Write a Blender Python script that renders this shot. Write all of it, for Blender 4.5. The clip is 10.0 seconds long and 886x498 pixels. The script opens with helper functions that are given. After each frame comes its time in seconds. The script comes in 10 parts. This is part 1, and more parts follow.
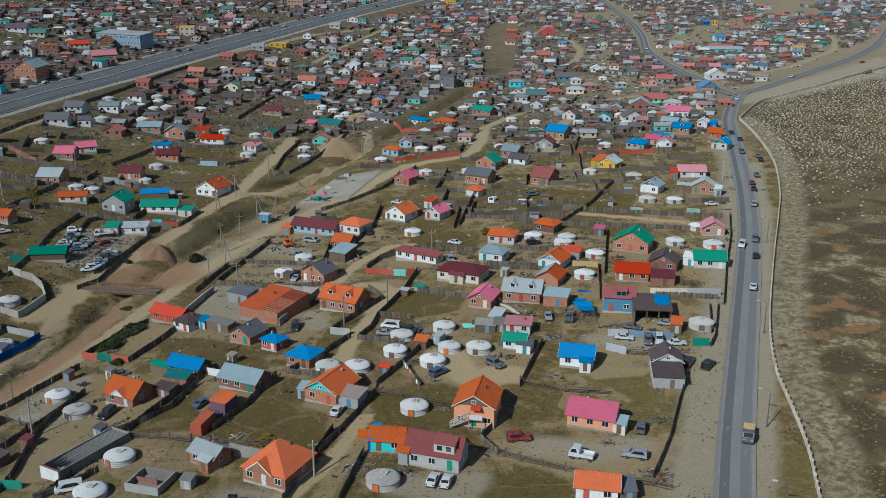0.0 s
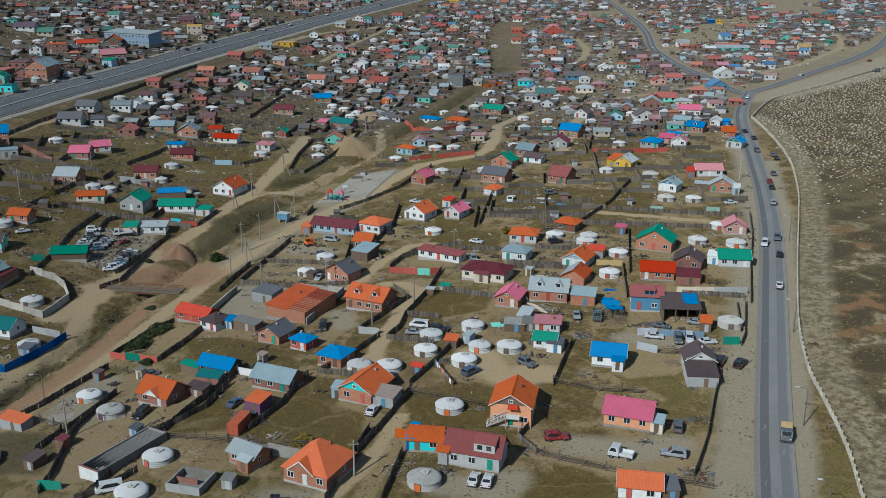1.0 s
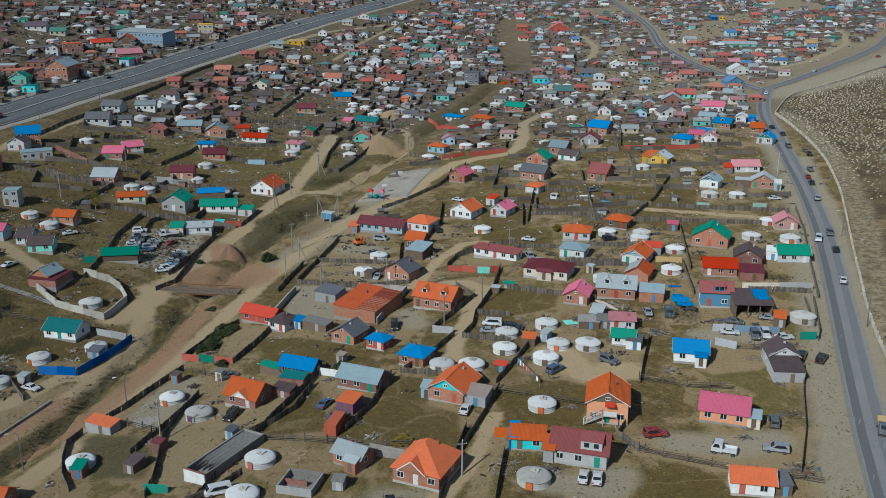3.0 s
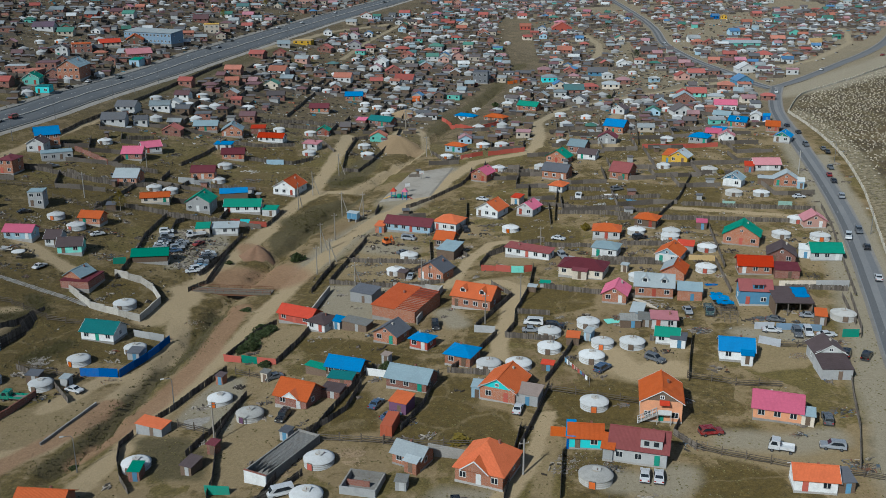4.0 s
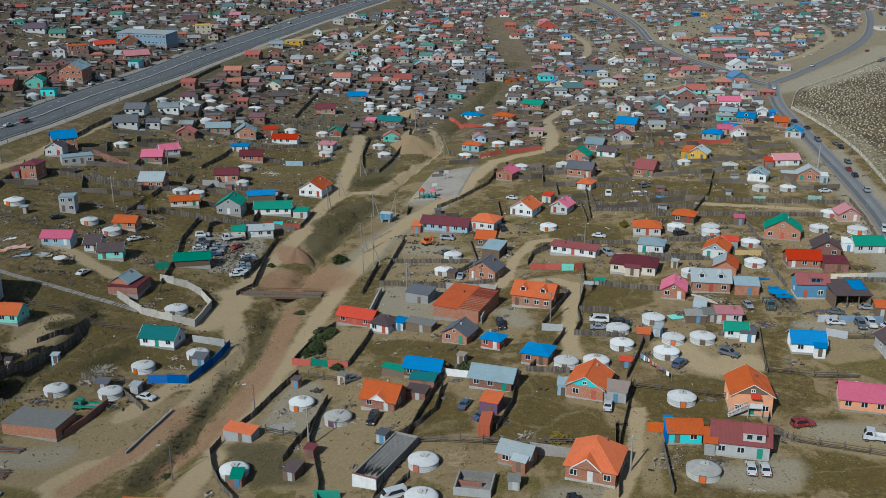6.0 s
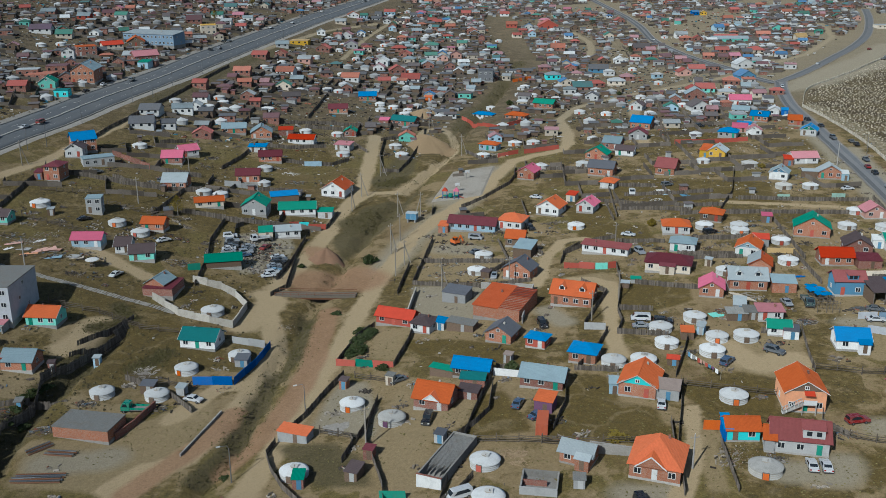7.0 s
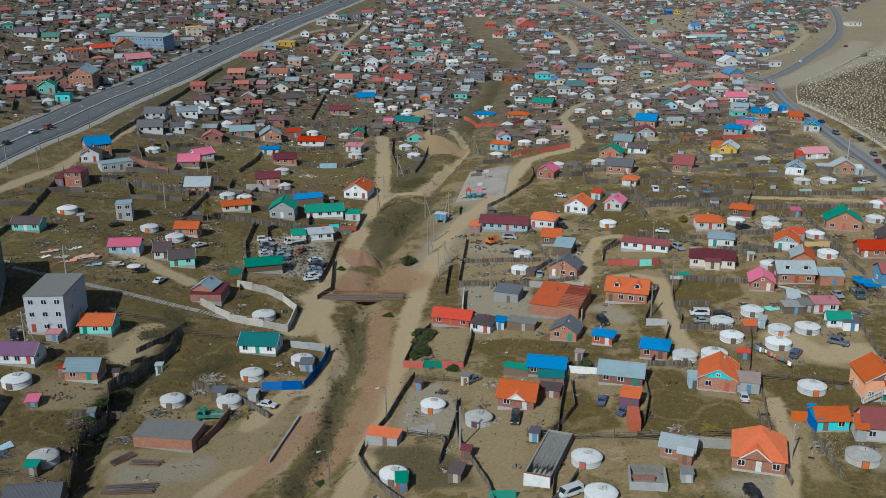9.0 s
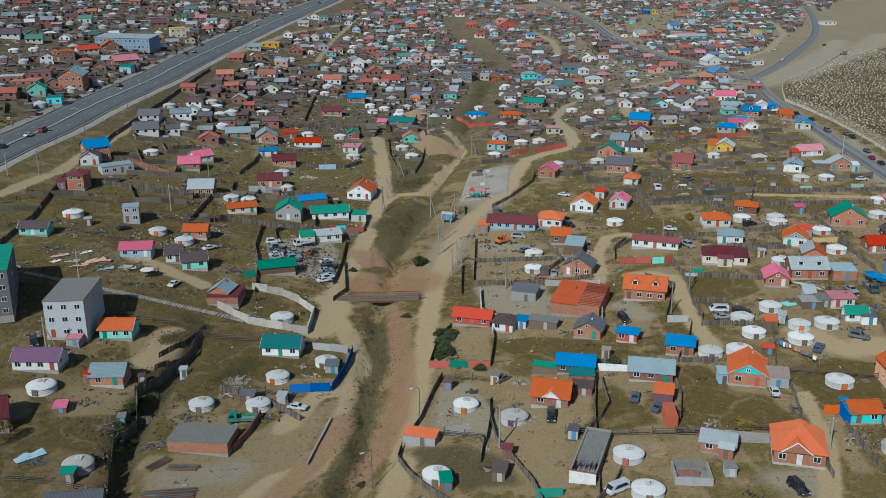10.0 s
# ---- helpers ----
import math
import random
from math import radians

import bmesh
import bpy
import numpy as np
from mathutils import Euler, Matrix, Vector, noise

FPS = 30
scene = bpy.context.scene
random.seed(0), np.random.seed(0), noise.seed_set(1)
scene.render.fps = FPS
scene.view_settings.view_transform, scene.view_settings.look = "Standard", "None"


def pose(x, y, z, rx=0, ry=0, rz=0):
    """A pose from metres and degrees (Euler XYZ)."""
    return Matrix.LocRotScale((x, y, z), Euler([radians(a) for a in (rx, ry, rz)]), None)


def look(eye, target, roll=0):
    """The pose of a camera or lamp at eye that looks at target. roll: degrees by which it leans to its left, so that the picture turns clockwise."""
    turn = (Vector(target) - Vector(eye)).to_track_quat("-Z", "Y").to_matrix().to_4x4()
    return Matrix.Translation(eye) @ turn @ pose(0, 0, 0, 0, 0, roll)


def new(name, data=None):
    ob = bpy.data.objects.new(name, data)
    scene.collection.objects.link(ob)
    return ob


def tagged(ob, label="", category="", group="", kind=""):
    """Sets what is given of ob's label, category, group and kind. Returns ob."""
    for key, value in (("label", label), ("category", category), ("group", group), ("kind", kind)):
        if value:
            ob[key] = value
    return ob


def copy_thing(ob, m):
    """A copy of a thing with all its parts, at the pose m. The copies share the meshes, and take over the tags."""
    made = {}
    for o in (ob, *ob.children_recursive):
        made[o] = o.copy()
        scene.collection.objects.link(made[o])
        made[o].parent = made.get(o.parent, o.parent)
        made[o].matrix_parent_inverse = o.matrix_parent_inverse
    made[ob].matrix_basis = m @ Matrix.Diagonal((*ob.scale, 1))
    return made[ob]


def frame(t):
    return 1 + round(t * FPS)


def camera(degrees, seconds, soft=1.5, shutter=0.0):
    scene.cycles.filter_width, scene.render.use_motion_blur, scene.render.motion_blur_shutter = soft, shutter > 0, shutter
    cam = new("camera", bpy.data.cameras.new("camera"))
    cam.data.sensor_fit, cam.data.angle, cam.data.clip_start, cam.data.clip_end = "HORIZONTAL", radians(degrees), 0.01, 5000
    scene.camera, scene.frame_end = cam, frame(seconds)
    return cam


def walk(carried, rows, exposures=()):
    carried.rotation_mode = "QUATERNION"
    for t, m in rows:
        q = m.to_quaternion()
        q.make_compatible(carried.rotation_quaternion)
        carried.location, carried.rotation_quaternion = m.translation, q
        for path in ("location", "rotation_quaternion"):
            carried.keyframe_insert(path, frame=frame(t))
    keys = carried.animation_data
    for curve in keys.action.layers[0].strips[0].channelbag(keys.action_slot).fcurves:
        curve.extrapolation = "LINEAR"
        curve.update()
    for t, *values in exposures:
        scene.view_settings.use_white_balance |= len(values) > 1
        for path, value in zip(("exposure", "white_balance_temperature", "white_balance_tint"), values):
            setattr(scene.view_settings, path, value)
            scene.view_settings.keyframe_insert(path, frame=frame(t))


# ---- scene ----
cam = camera(48.8, 10.0, soft=0.6)
METRES, EYE, TILT, LEAN, TURN = 125.0, 90.77, -85.883, 39.416, -15.322
ROWS = [
    (0.0, 0.0, 0.0, 0.0, -38.46, 68.83, -17.91),
    (0.5, -0.0215, 0.0172, -0.0081, -38.46, 68.8, -17.9),
    (1.0, -0.0476, 0.0378, -0.0176, -38.47, 68.76, -17.67),
    (1.5, -0.078, 0.0616, -0.0291, -38.46, 68.71, -17.39),
    (2.0, -0.1113, 0.0877, -0.0414, -38.43, 68.66, -17.16),
    (2.5, -0.1469, 0.1157, -0.0547, -38.42, 68.63, -16.79),
    (4.0, -0.2619, 0.2063, -0.0964, -38.42, 68.57, -15.67),
    (4.5, -0.3013, 0.2368, -0.11, -38.4, 68.54, -15.28),
    (5.0, -0.3416, 0.2682, -0.1234, -38.42, 68.53, -14.52),
    (5.5, -0.3831, 0.3004, -0.1369, -38.46, 68.53, -13.61),
    (7.0, -0.5091, 0.3984, -0.174, -38.45, 68.47, -12.09),
    (7.5, -0.5514, 0.4318, -0.1855, -38.45, 68.47, -11.55),
    (8.0, -0.5933, 0.4651, -0.1963, -38.46, 68.48, -10.99),
    (8.5, -0.6355, 0.4985, -0.2066, -38.5, 68.49, -10.03),
    (9.0, -0.6782, 0.5324, -0.2164, -38.55, 68.51, -8.98),
    (9.5, -0.7205, 0.5663, -0.2255, -38.6, 68.53, -8.0),
    (10.0, -0.7633, 0.6005, -0.234, -38.67, 68.55, -6.93),
]
walk(cam, [(t, pose(0, 0, EYE, TILT, LEAN, TURN) @ pose(METRES * x, METRES * y, METRES * z, 90 + pitch, roll, yaw)) for t, x, y, z, yaw, pitch, roll in ROWS], [(0.0, -0.18, 5800, 3), (10.0, -0.18, 5800, 3)])


# ---- light ----
SUN_AZIMUTH, SUN_ELEVATION = 217.0, 37.0   # the way towards the sun, clockwise from +y
world = bpy.data.worlds.new("sky")
scene.world = world
world.use_nodes = True
sky = world.node_tree.nodes.new("ShaderNodeTexSky")
sky.sky_type, sky.sun_disc = "NISHITA", False
sky.sun_elevation, sky.sun_rotation = radians(SUN_ELEVATION), radians(SUN_AZIMUTH)
world.node_tree.links.new(sky.outputs[0], world.node_tree.nodes["Background"].inputs[0])
world.node_tree.nodes["Background"].inputs[1].default_value = 0.072
sun_data = bpy.data.lights.new("sun", "SUN")
sun_data.energy, sun_data.angle, sun_data.color = 3.65, radians(0.6), (1.0, 0.965, 0.92)
sun = new("sun", sun_data)
az, el = radians(SUN_AZIMUTH), radians(SUN_ELEVATION)
sun.matrix_world = look((200 * math.sin(az), 200 * math.cos(az), 300), (200 * math.sin(az) - math.sin(az) * math.cos(el), 200 * math.cos(az) - math.cos(az) * math.cos(el), 300 - math.sin(el)))


# ---- materials ----
def nodes_of(name):
    m = bpy.data.materials.new(name)
    m.use_nodes = True
    return m, m.node_tree.nodes, m.node_tree.links, m.node_tree.nodes["Principled BSDF"]


def noise_node(ns, ls, coord, scale, detail=4.0, rough=0.6):
    n = ns.new("ShaderNodeTexNoise")
    n.inputs["Scale"].default_value, n.inputs["Detail"].default_value, n.inputs["Roughness"].default_value = scale, detail, rough
    ls.new(coord, n.inputs["Vector"])
    return n.outputs["Fac"]


def ramp(ns, ls, fac, lo, hi, a, b):
    r = ns.new("ShaderNodeMapRange")
    r.inputs[1].default_value, r.inputs[2].default_value, r.inputs[3].default_value, r.inputs[4].default_value = lo, hi, a, b
    ls.new(fac, r.inputs[0])
    return r.outputs[0]


def blend(ns, ls, fac, a, b, mode="MIX"):
    x = ns.new("ShaderNodeMix")
    x.data_type, x.blend_type = "RGBA", mode
    for sock, v in ((x.inputs[0], fac), (x.inputs[6], a), (x.inputs[7], b)):
        if isinstance(v, (int, float)):
            sock.default_value = v
        elif isinstance(v, tuple):
            sock.default_value = (*v, 1)
        else:
            ls.new(v, sock)
    return x.outputs[2]


def bump(ns, ls, bsdf, height, strength, distance):
    b = ns.new("ShaderNodeBump")
    b.inputs["Strength"].default_value, b.inputs["Distance"].default_value = strength, distance
    ls.new(height, b.inputs["Height"])
    ls.new(b.outputs[0], bsdf.inputs["Normal"])


MATS = {}


def mat(name, base, rough=0.8, metal=0.0, vary=0.25, scale=0.6, fine=6.0, dirt=(0.16, 0.13, 0.10), dirty=0.25, ribs=0.0, relief=0.02, island=False):
    """A weathered surface: broad stains, fine grain, a shade of its own on each object, and pressed ribs where asked."""
    if name in MATS:
        return MATS[name]
    m, ns, ls, bsdf = nodes_of(name)
    tc = ns.new("ShaderNodeTexCoord")
    geo = ns.new("ShaderNodeNewGeometry")
    info = ns.new("ShaderNodeObjectInfo")
    broad = noise_node(ns, ls, geo.outputs["Position"], scale, 5, 0.65)
    grain = noise_node(ns, ls, geo.outputs["Position"], fine, 3, 0.7)
    col = blend(ns, ls, ramp(ns, ls, grain, 0.3, 0.7, 0, 1), tuple(c * (1 - vary * 0.6) for c in base), tuple(min(1, c * (1 + vary * 0.5)) for c in base))
    col = blend(ns, ls, ramp(ns, ls, broad, 0.48, 0.75, 0, dirty), col, dirt)
    hsv = ns.new("ShaderNodeHueSaturation")
    shade = geo.outputs["Random Per Island"] if island else info.outputs["Random"]
    ls.new(ramp(ns, ls, shade, 0, 1, 0.55 if island else 0.78, 1.35 if island else 1.15), hsv.inputs["Value"])
    ls.new(ramp(ns, ls, shade, 0, 1, 1.06, 0.98), hsv.inputs["Saturation"])
    ls.new(col, hsv.inputs["Color"])
    ls.new(hsv.outputs[0], bsdf.inputs["Base Color"])
    ls.new(ramp(ns, ls, broad, 0.3, 0.7, max(0.05, rough - 0.1), min(1, rough + 0.12)), bsdf.inputs["Roughness"])
    bsdf.inputs["Metallic"].default_value, bsdf.inputs["Specular IOR Level"].default_value = metal, 0.14
    bsdf.inputs["Diffuse Roughness"].default_value = 0.6
    height = grain
    if ribs:
        wave = ns.new("ShaderNodeTexWave")
        wave.wave_type, wave.bands_direction = "BANDS", "X"
        wave.inputs["Scale"].default_value, wave.inputs["Distortion"].default_value = ribs, 0.0
        ls.new(tc.outputs["Object"], wave.inputs["Vector"])
        height = wave.outputs["Fac"]
    bump(ns, ls, bsdf, height, 0.6, relief)
    MATS[name] = m
    return m


def brick_mat(name, a, b, mortar):
    if name in MATS:
        return MATS[name]
    m, ns, ls, bsdf = nodes_of(name)
    tc = ns.new("ShaderNodeTexCoord")
    geo = ns.new("ShaderNodeNewGeometry")
    info = ns.new("ShaderNodeObjectInfo")
    xyz = ns.new("ShaderNodeSeparateXYZ")
    ls.new(tc.outputs["Object"], xyz.inputs[0])
    add = ns.new("ShaderNodeMath")
    ls.new(xyz.outputs[0], add.inputs[0])
    ls.new(xyz.outputs[1], add.inputs[1])
    com = ns.new("ShaderNodeCombineXYZ")
    ls.new(add.outputs[0], com.inputs[0])
    ls.new(xyz.outputs[2], com.inputs[1])
    br = ns.new("ShaderNodeTexBrick")
    br.inputs["Color1"].default_value, br.inputs["Color2"].default_value, br.inputs["Mortar"].default_value = (*a, 1), (*b, 1), (*mortar, 1)
    br.inputs["Scale"].default_value, br.inputs["Brick Width"].default_value, br.inputs["Row Height"].default_value, br.inputs["Mortar Size"].default_value = 1.0, 0.26, 0.085, 0.008
    ls.new(com.outputs[0], br.inputs["Vector"])
    broad = noise_node(ns, ls, geo.outputs["Position"], 0.8, 5)
    col = blend(ns, ls, ramp(ns, ls, broad, 0.45, 0.75, 0, 0.4), br.outputs["Color"], tuple(c * 0.55 for c in a))
    hsv = ns.new("ShaderNodeHueSaturation")
    ls.new(ramp(ns, ls, info.outputs["Random"], 0, 1, 0.8, 1.15), hsv.inputs["Value"])
    ls.new(col, hsv.inputs["Color"])
    ls.new(hsv.outputs[0], bsdf.inputs["Base Color"])
    bsdf.inputs["Roughness"].default_value = 0.85
    bump(ns, ls, bsdf, br.outputs["Fac"], -0.4, 0.01)
    MATS[name] = m
    return m


ROOFS = {  # painted steel sheets
    "rust": (0.44, 0.095, 0.035), "rusty": (0.27, 0.215, 0.185),
    "orange": (0.56, 0.138, 0.050), "red": (0.50, 0.058, 0.028), "brickred": (0.27, 0.085, 0.082), "maroon": (0.15, 0.04, 0.05), "pink": (0.56, 0.14, 0.22), "blue": (0.010, 0.19, 0.44),
    "green": (0.02, 0.24, 0.16), "teal": (0.02, 0.16, 0.16), "grey": (0.36, 0.40, 0.41), "brown": (0.10, 0.075, 0.075), "dark": (0.11, 0.115, 0.13),
    "steel": (0.25, 0.33, 0.36), "white": (0.62, 0.64, 0.63), "tar": (0.16, 0.16, 0.15), "slab": (0.32, 0.32, 0.30), "purple": (0.17, 0.09, 0.16), "rose": (0.50, 0.22, 0.24), "yellow": (0.55, 0.33, 0.06)}
WALLS = {"rustred": (0.40, 0.105, 0.055), "steelblue": (0.20, 0.29, 0.38), "slate": (0.19, 0.195, 0.205), "paleblue": (0.47, 0.485, 0.51), "white": (0.66, 0.66, 0.64), "cream": (0.60, 0.53, 0.43), "pink": (0.55, 0.33, 0.27), "mint": (0.22, 0.60, 0.50), "turquoise": (0.08, 0.62, 0.62), "yellow": (0.66, 0.42, 0.07),
         "ochre": (0.50, 0.36, 0.17), "sage": (0.30, 0.44, 0.37), "grey": (0.38, 0.38, 0.37), "blue": (0.12, 0.27, 0.40), "red": (0.42, 0.10, 0.07), "sky": (0.36, 0.50, 0.58), "peach": (0.62, 0.30, 0.16), "purple": (0.16, 0.08, 0.14), "green": (0.03, 0.26, 0.18), "orange": (0.60, 0.14, 0.03), "bluepaint": (0.01, 0.13, 0.42)}


def roof_mat(c):
    if c in ("tar", "slab"):
        return mat("roof_" + c, ROOFS[c], 0.9, 0, 0.4, 0.5, 4, dirty=0.5, ribs=0.5 if c == "slab" else 0.0, relief=0.12 if c == "slab" else 0.02)
    return mat("roof_" + c, ROOFS[c], 0.62, 0.0, 0.16, 0.35, 3.0, tuple(0.62 * v + 0.006 for v in ROOFS[c]), 0.35, ribs=1.35, relief=0.05)


def dulled(c):
    """The same sheets with distance haze greyed into their colour, and dust stains."""
    v = ROOFS[c]
    g = sum(v) / 3
    w = tuple(0.62 * q + 0.38 * (0.55 * g + 0.11) for q in v)
    return mat("hazed_" + c, w, 0.75, 0.0, 0.25, 0.12, 2.0, (0.13, 0.115, 0.10), 0.5)


def wall_mat(c):
    if c == "brick":
        return brick_mat("brick_orange", (0.42, 0.155, 0.075), (0.34, 0.115, 0.055), (0.38, 0.30, 0.24))
    if c == "redbrick":
        return brick_mat("brick_red", (0.27, 0.098, 0.066), (0.21, 0.078, 0.055), (0.28, 0.23, 0.19))
    if c == "log":
        return mat("wall_wood", (0.17, 0.12, 0.085), 0.85, 0, 0.5, 0.7, 9)
    return mat("wall_" + c, WALLS[c], 0.85, 0, 0.16, 0.7, 5, tuple(0.5 * v + 0.06 for v in WALLS[c]), 0.55)


WOOD = mat("fence_wood", (0.150, 0.128, 0.106), 0.9, 0, 0.5, 0.25, 9, (0.08, 0.064, 0.052), 0.6, island=True)
POLE = mat("pole_wood", (0.30, 0.27, 0.23), 0.9, 0, 0.3, 0.8, 8)
CONCRETE = mat("concrete", (0.37, 0.352, 0.322), 0.9, 0, 0.3, 0.5, 4, dirty=0.4)
TORN_FELT = mat("torn_felt", (0.24, 0.235, 0.22), 0.9, 0, 0.5, 0.5, 4, dirty=0.5)
SLAB = mat("weathered_slab", (0.33, 0.31, 0.275), 0.95, 0, 0.35, 0.4, 4, dirty=0.45)
DULL = mat("dull_concrete", (0.25, 0.24, 0.22), 0.95, 0, 0.35, 0.4, 4, dirty=0.5)
WHITEWASH = mat("whitewash", (0.45, 0.42, 0.365), 0.9, 0, 0.25, 0.6, 5, dirty=0.45)
FIELD_WALL = mat("limewashed_wall", (0.47, 0.43, 0.35), 0.9, 0, 0.25, 0.6, 5, dirty=0.5)
RAIL = mat("rail_wood", (0.125, 0.102, 0.080), 0.9, 0, 0.35, 0.6, 8)
FELT = mat("white_felt", (0.57, 0.575, 0.565), 0.92, 0, 0.14, 0.9, 5, (0.34, 0.33, 0.30), 0.4)
FELT_OLD = mat("grey_felt", (0.44, 0.43, 0.40), 0.92, 0, 0.2, 0.9, 5, (0.24, 0.23, 0.21), 0.5)
ROPE = mat("rope", (0.42, 0.38, 0.32), 0.9)
STEEL = mat("grey_steel", (0.30, 0.31, 0.32), 0.45, 0.8)
RUST = mat("rusty_steel", (0.20, 0.10, 0.06), 0.8, 0.2)
TRIM = mat("white_paint", (0.6, 0.6, 0.58), 0.6)
ASPHALT = mat("asphalt", (0.168, 0.170, 0.170), 0.88, 0, 0.25, 0.08, 2.5, (0.22, 0.215, 0.205), 0.7)
GRAVEL = mat("grey_gravel", (0.27, 0.25, 0.22), 0.95, 0, 0.4, 0.12, 1.5, (0.20, 0.17, 0.13), 0.6, relief=0.04)
SAND = mat("yellow_sand", (0.32, 0.232, 0.138), 0.95, 0, 0.3, 0.2, 2.0, (0.34, 0.24, 0.145), 0.6, relief=0.05)
TYRE = mat("rubber", (0.03, 0.03, 0.03), 0.8)
LINE = mat("road_paint", (0.42, 0.42, 0.40), 0.7)
LEAF = mat("leaves", (0.055, 0.075, 0.03), 0.8, 0, 0.6, 1.5, 9, (0.10, 0.08, 0.03), 0.5)
LEAF_DRY = mat("autumn_leaves", (0.20, 0.15, 0.03), 0.8, 0, 0.5, 1.5, 9, (0.10, 0.08, 0.03), 0.5)


def medley(name, colours):
    """Mixed odds and ends: every piece takes one of a few colours."""
    m, ns, ls, bsdf = nodes_of(name)
    geo = ns.new("ShaderNodeNewGeometry")
    pick = ns.new("ShaderNodeValToRGB")
    pick.color_ramp.interpolation = "CONSTANT"
    while len(pick.color_ramp.elements) < len(colours):
        pick.color_ramp.elements.new(0.5)
    for k, c in enumerate(colours):
        pick.color_ramp.elements[k].position, pick.color_ramp.elements[k].color = k / len(colours), (*c, 1)
    ls.new(geo.outputs["Random Per Island"], pick.inputs[0])
    grain = noise_node(ns, ls, geo.outputs["Position"], 5.0, 4, 0.7)
    ls.new(blend(ns, ls, ramp(ns, ls, grain, 0.4, 0.7, 0, 0.5), pick.outputs[0], (0.12, 0.095, 0.07)), bsdf.inputs["Base Color"])
    bsdf.inputs["Roughness"].default_value, bsdf.inputs["Specular IOR Level"].default_value = 0.88, 0.2
    MATS[name] = m
    return m


JUNK = medley("mixed_scrap", [(0.10, 0.082, 0.064), (0.17, 0.135, 0.10), (0.06, 0.052, 0.046), (0.26, 0.225, 0.18), (0.12, 0.095, 0.07), (0.20, 0.085, 0.05), (0.09, 0.075, 0.06), (0.36, 0.34, 0.31), (0.14, 0.115, 0.09), (0.10, 0.15, 0.19)])
RUBBLE = medley("mixed_rubble", [(0.24, 0.205, 0.16), (0.30, 0.265, 0.22), (0.17, 0.14, 0.105), (0.38, 0.35, 0.31), (0.21, 0.175, 0.135), (0.25, 0.15, 0.10)])
TIMBER = mat("fresh_timber", (0.30, 0.22, 0.135), 0.85, 0, 0.4, 1.5, 9)


def glass_mat():
    m, ns, ls, bsdf = nodes_of("window_glass")
    bsdf.inputs["Base Color"].default_value, bsdf.inputs["Roughness"].default_value = (0.02, 0.025, 0.03, 1), 0.08
    return m


def paint_mat(c):
    name = "car_paint_" + c
    if name not in MATS:
        m, ns, ls, bsdf = nodes_of(name)
        v = {"white": (0.62, 0.63, 0.63), "silver": (0.30, 0.32, 0.34), "black": (0.012, 0.012, 0.014), "blue": (0.06, 0.11, 0.19), "red": (0.25, 0.02, 0.02), "green": (0.01, 0.22, 0.14), "teal": (0.045, 0.085, 0.09), "grey": (0.12, 0.13, 0.14), "orange": (0.6, 0.13, 0.02), "sky": (0.2, 0.36, 0.5)}[c]
        geo = ns.new("ShaderNodeNewGeometry")
        dust = noise_node(ns, ls, geo.outputs["Position"], 1.3, 4)
        ls.new(blend(ns, ls, ramp(ns, ls, dust, 0.45, 0.75, 0, 0.35), v, (0.26, 0.22, 0.17)), bsdf.inputs["Base Color"])
        ls.new(ramp(ns, ls, dust, 0.4, 0.75, 0.22, 0.6), bsdf.inputs["Roughness"])
        bsdf.inputs["Coat Weight"].default_value = 0.4
        MATS[name] = m
    return MATS[name]


GLASS = glass_mat()
LAMP_GLASS = mat("lamp_glass", (0.55, 0.55, 0.52), 0.2)
TAIL_RED = mat("tail_light", (0.35, 0.015, 0.012), 0.25)


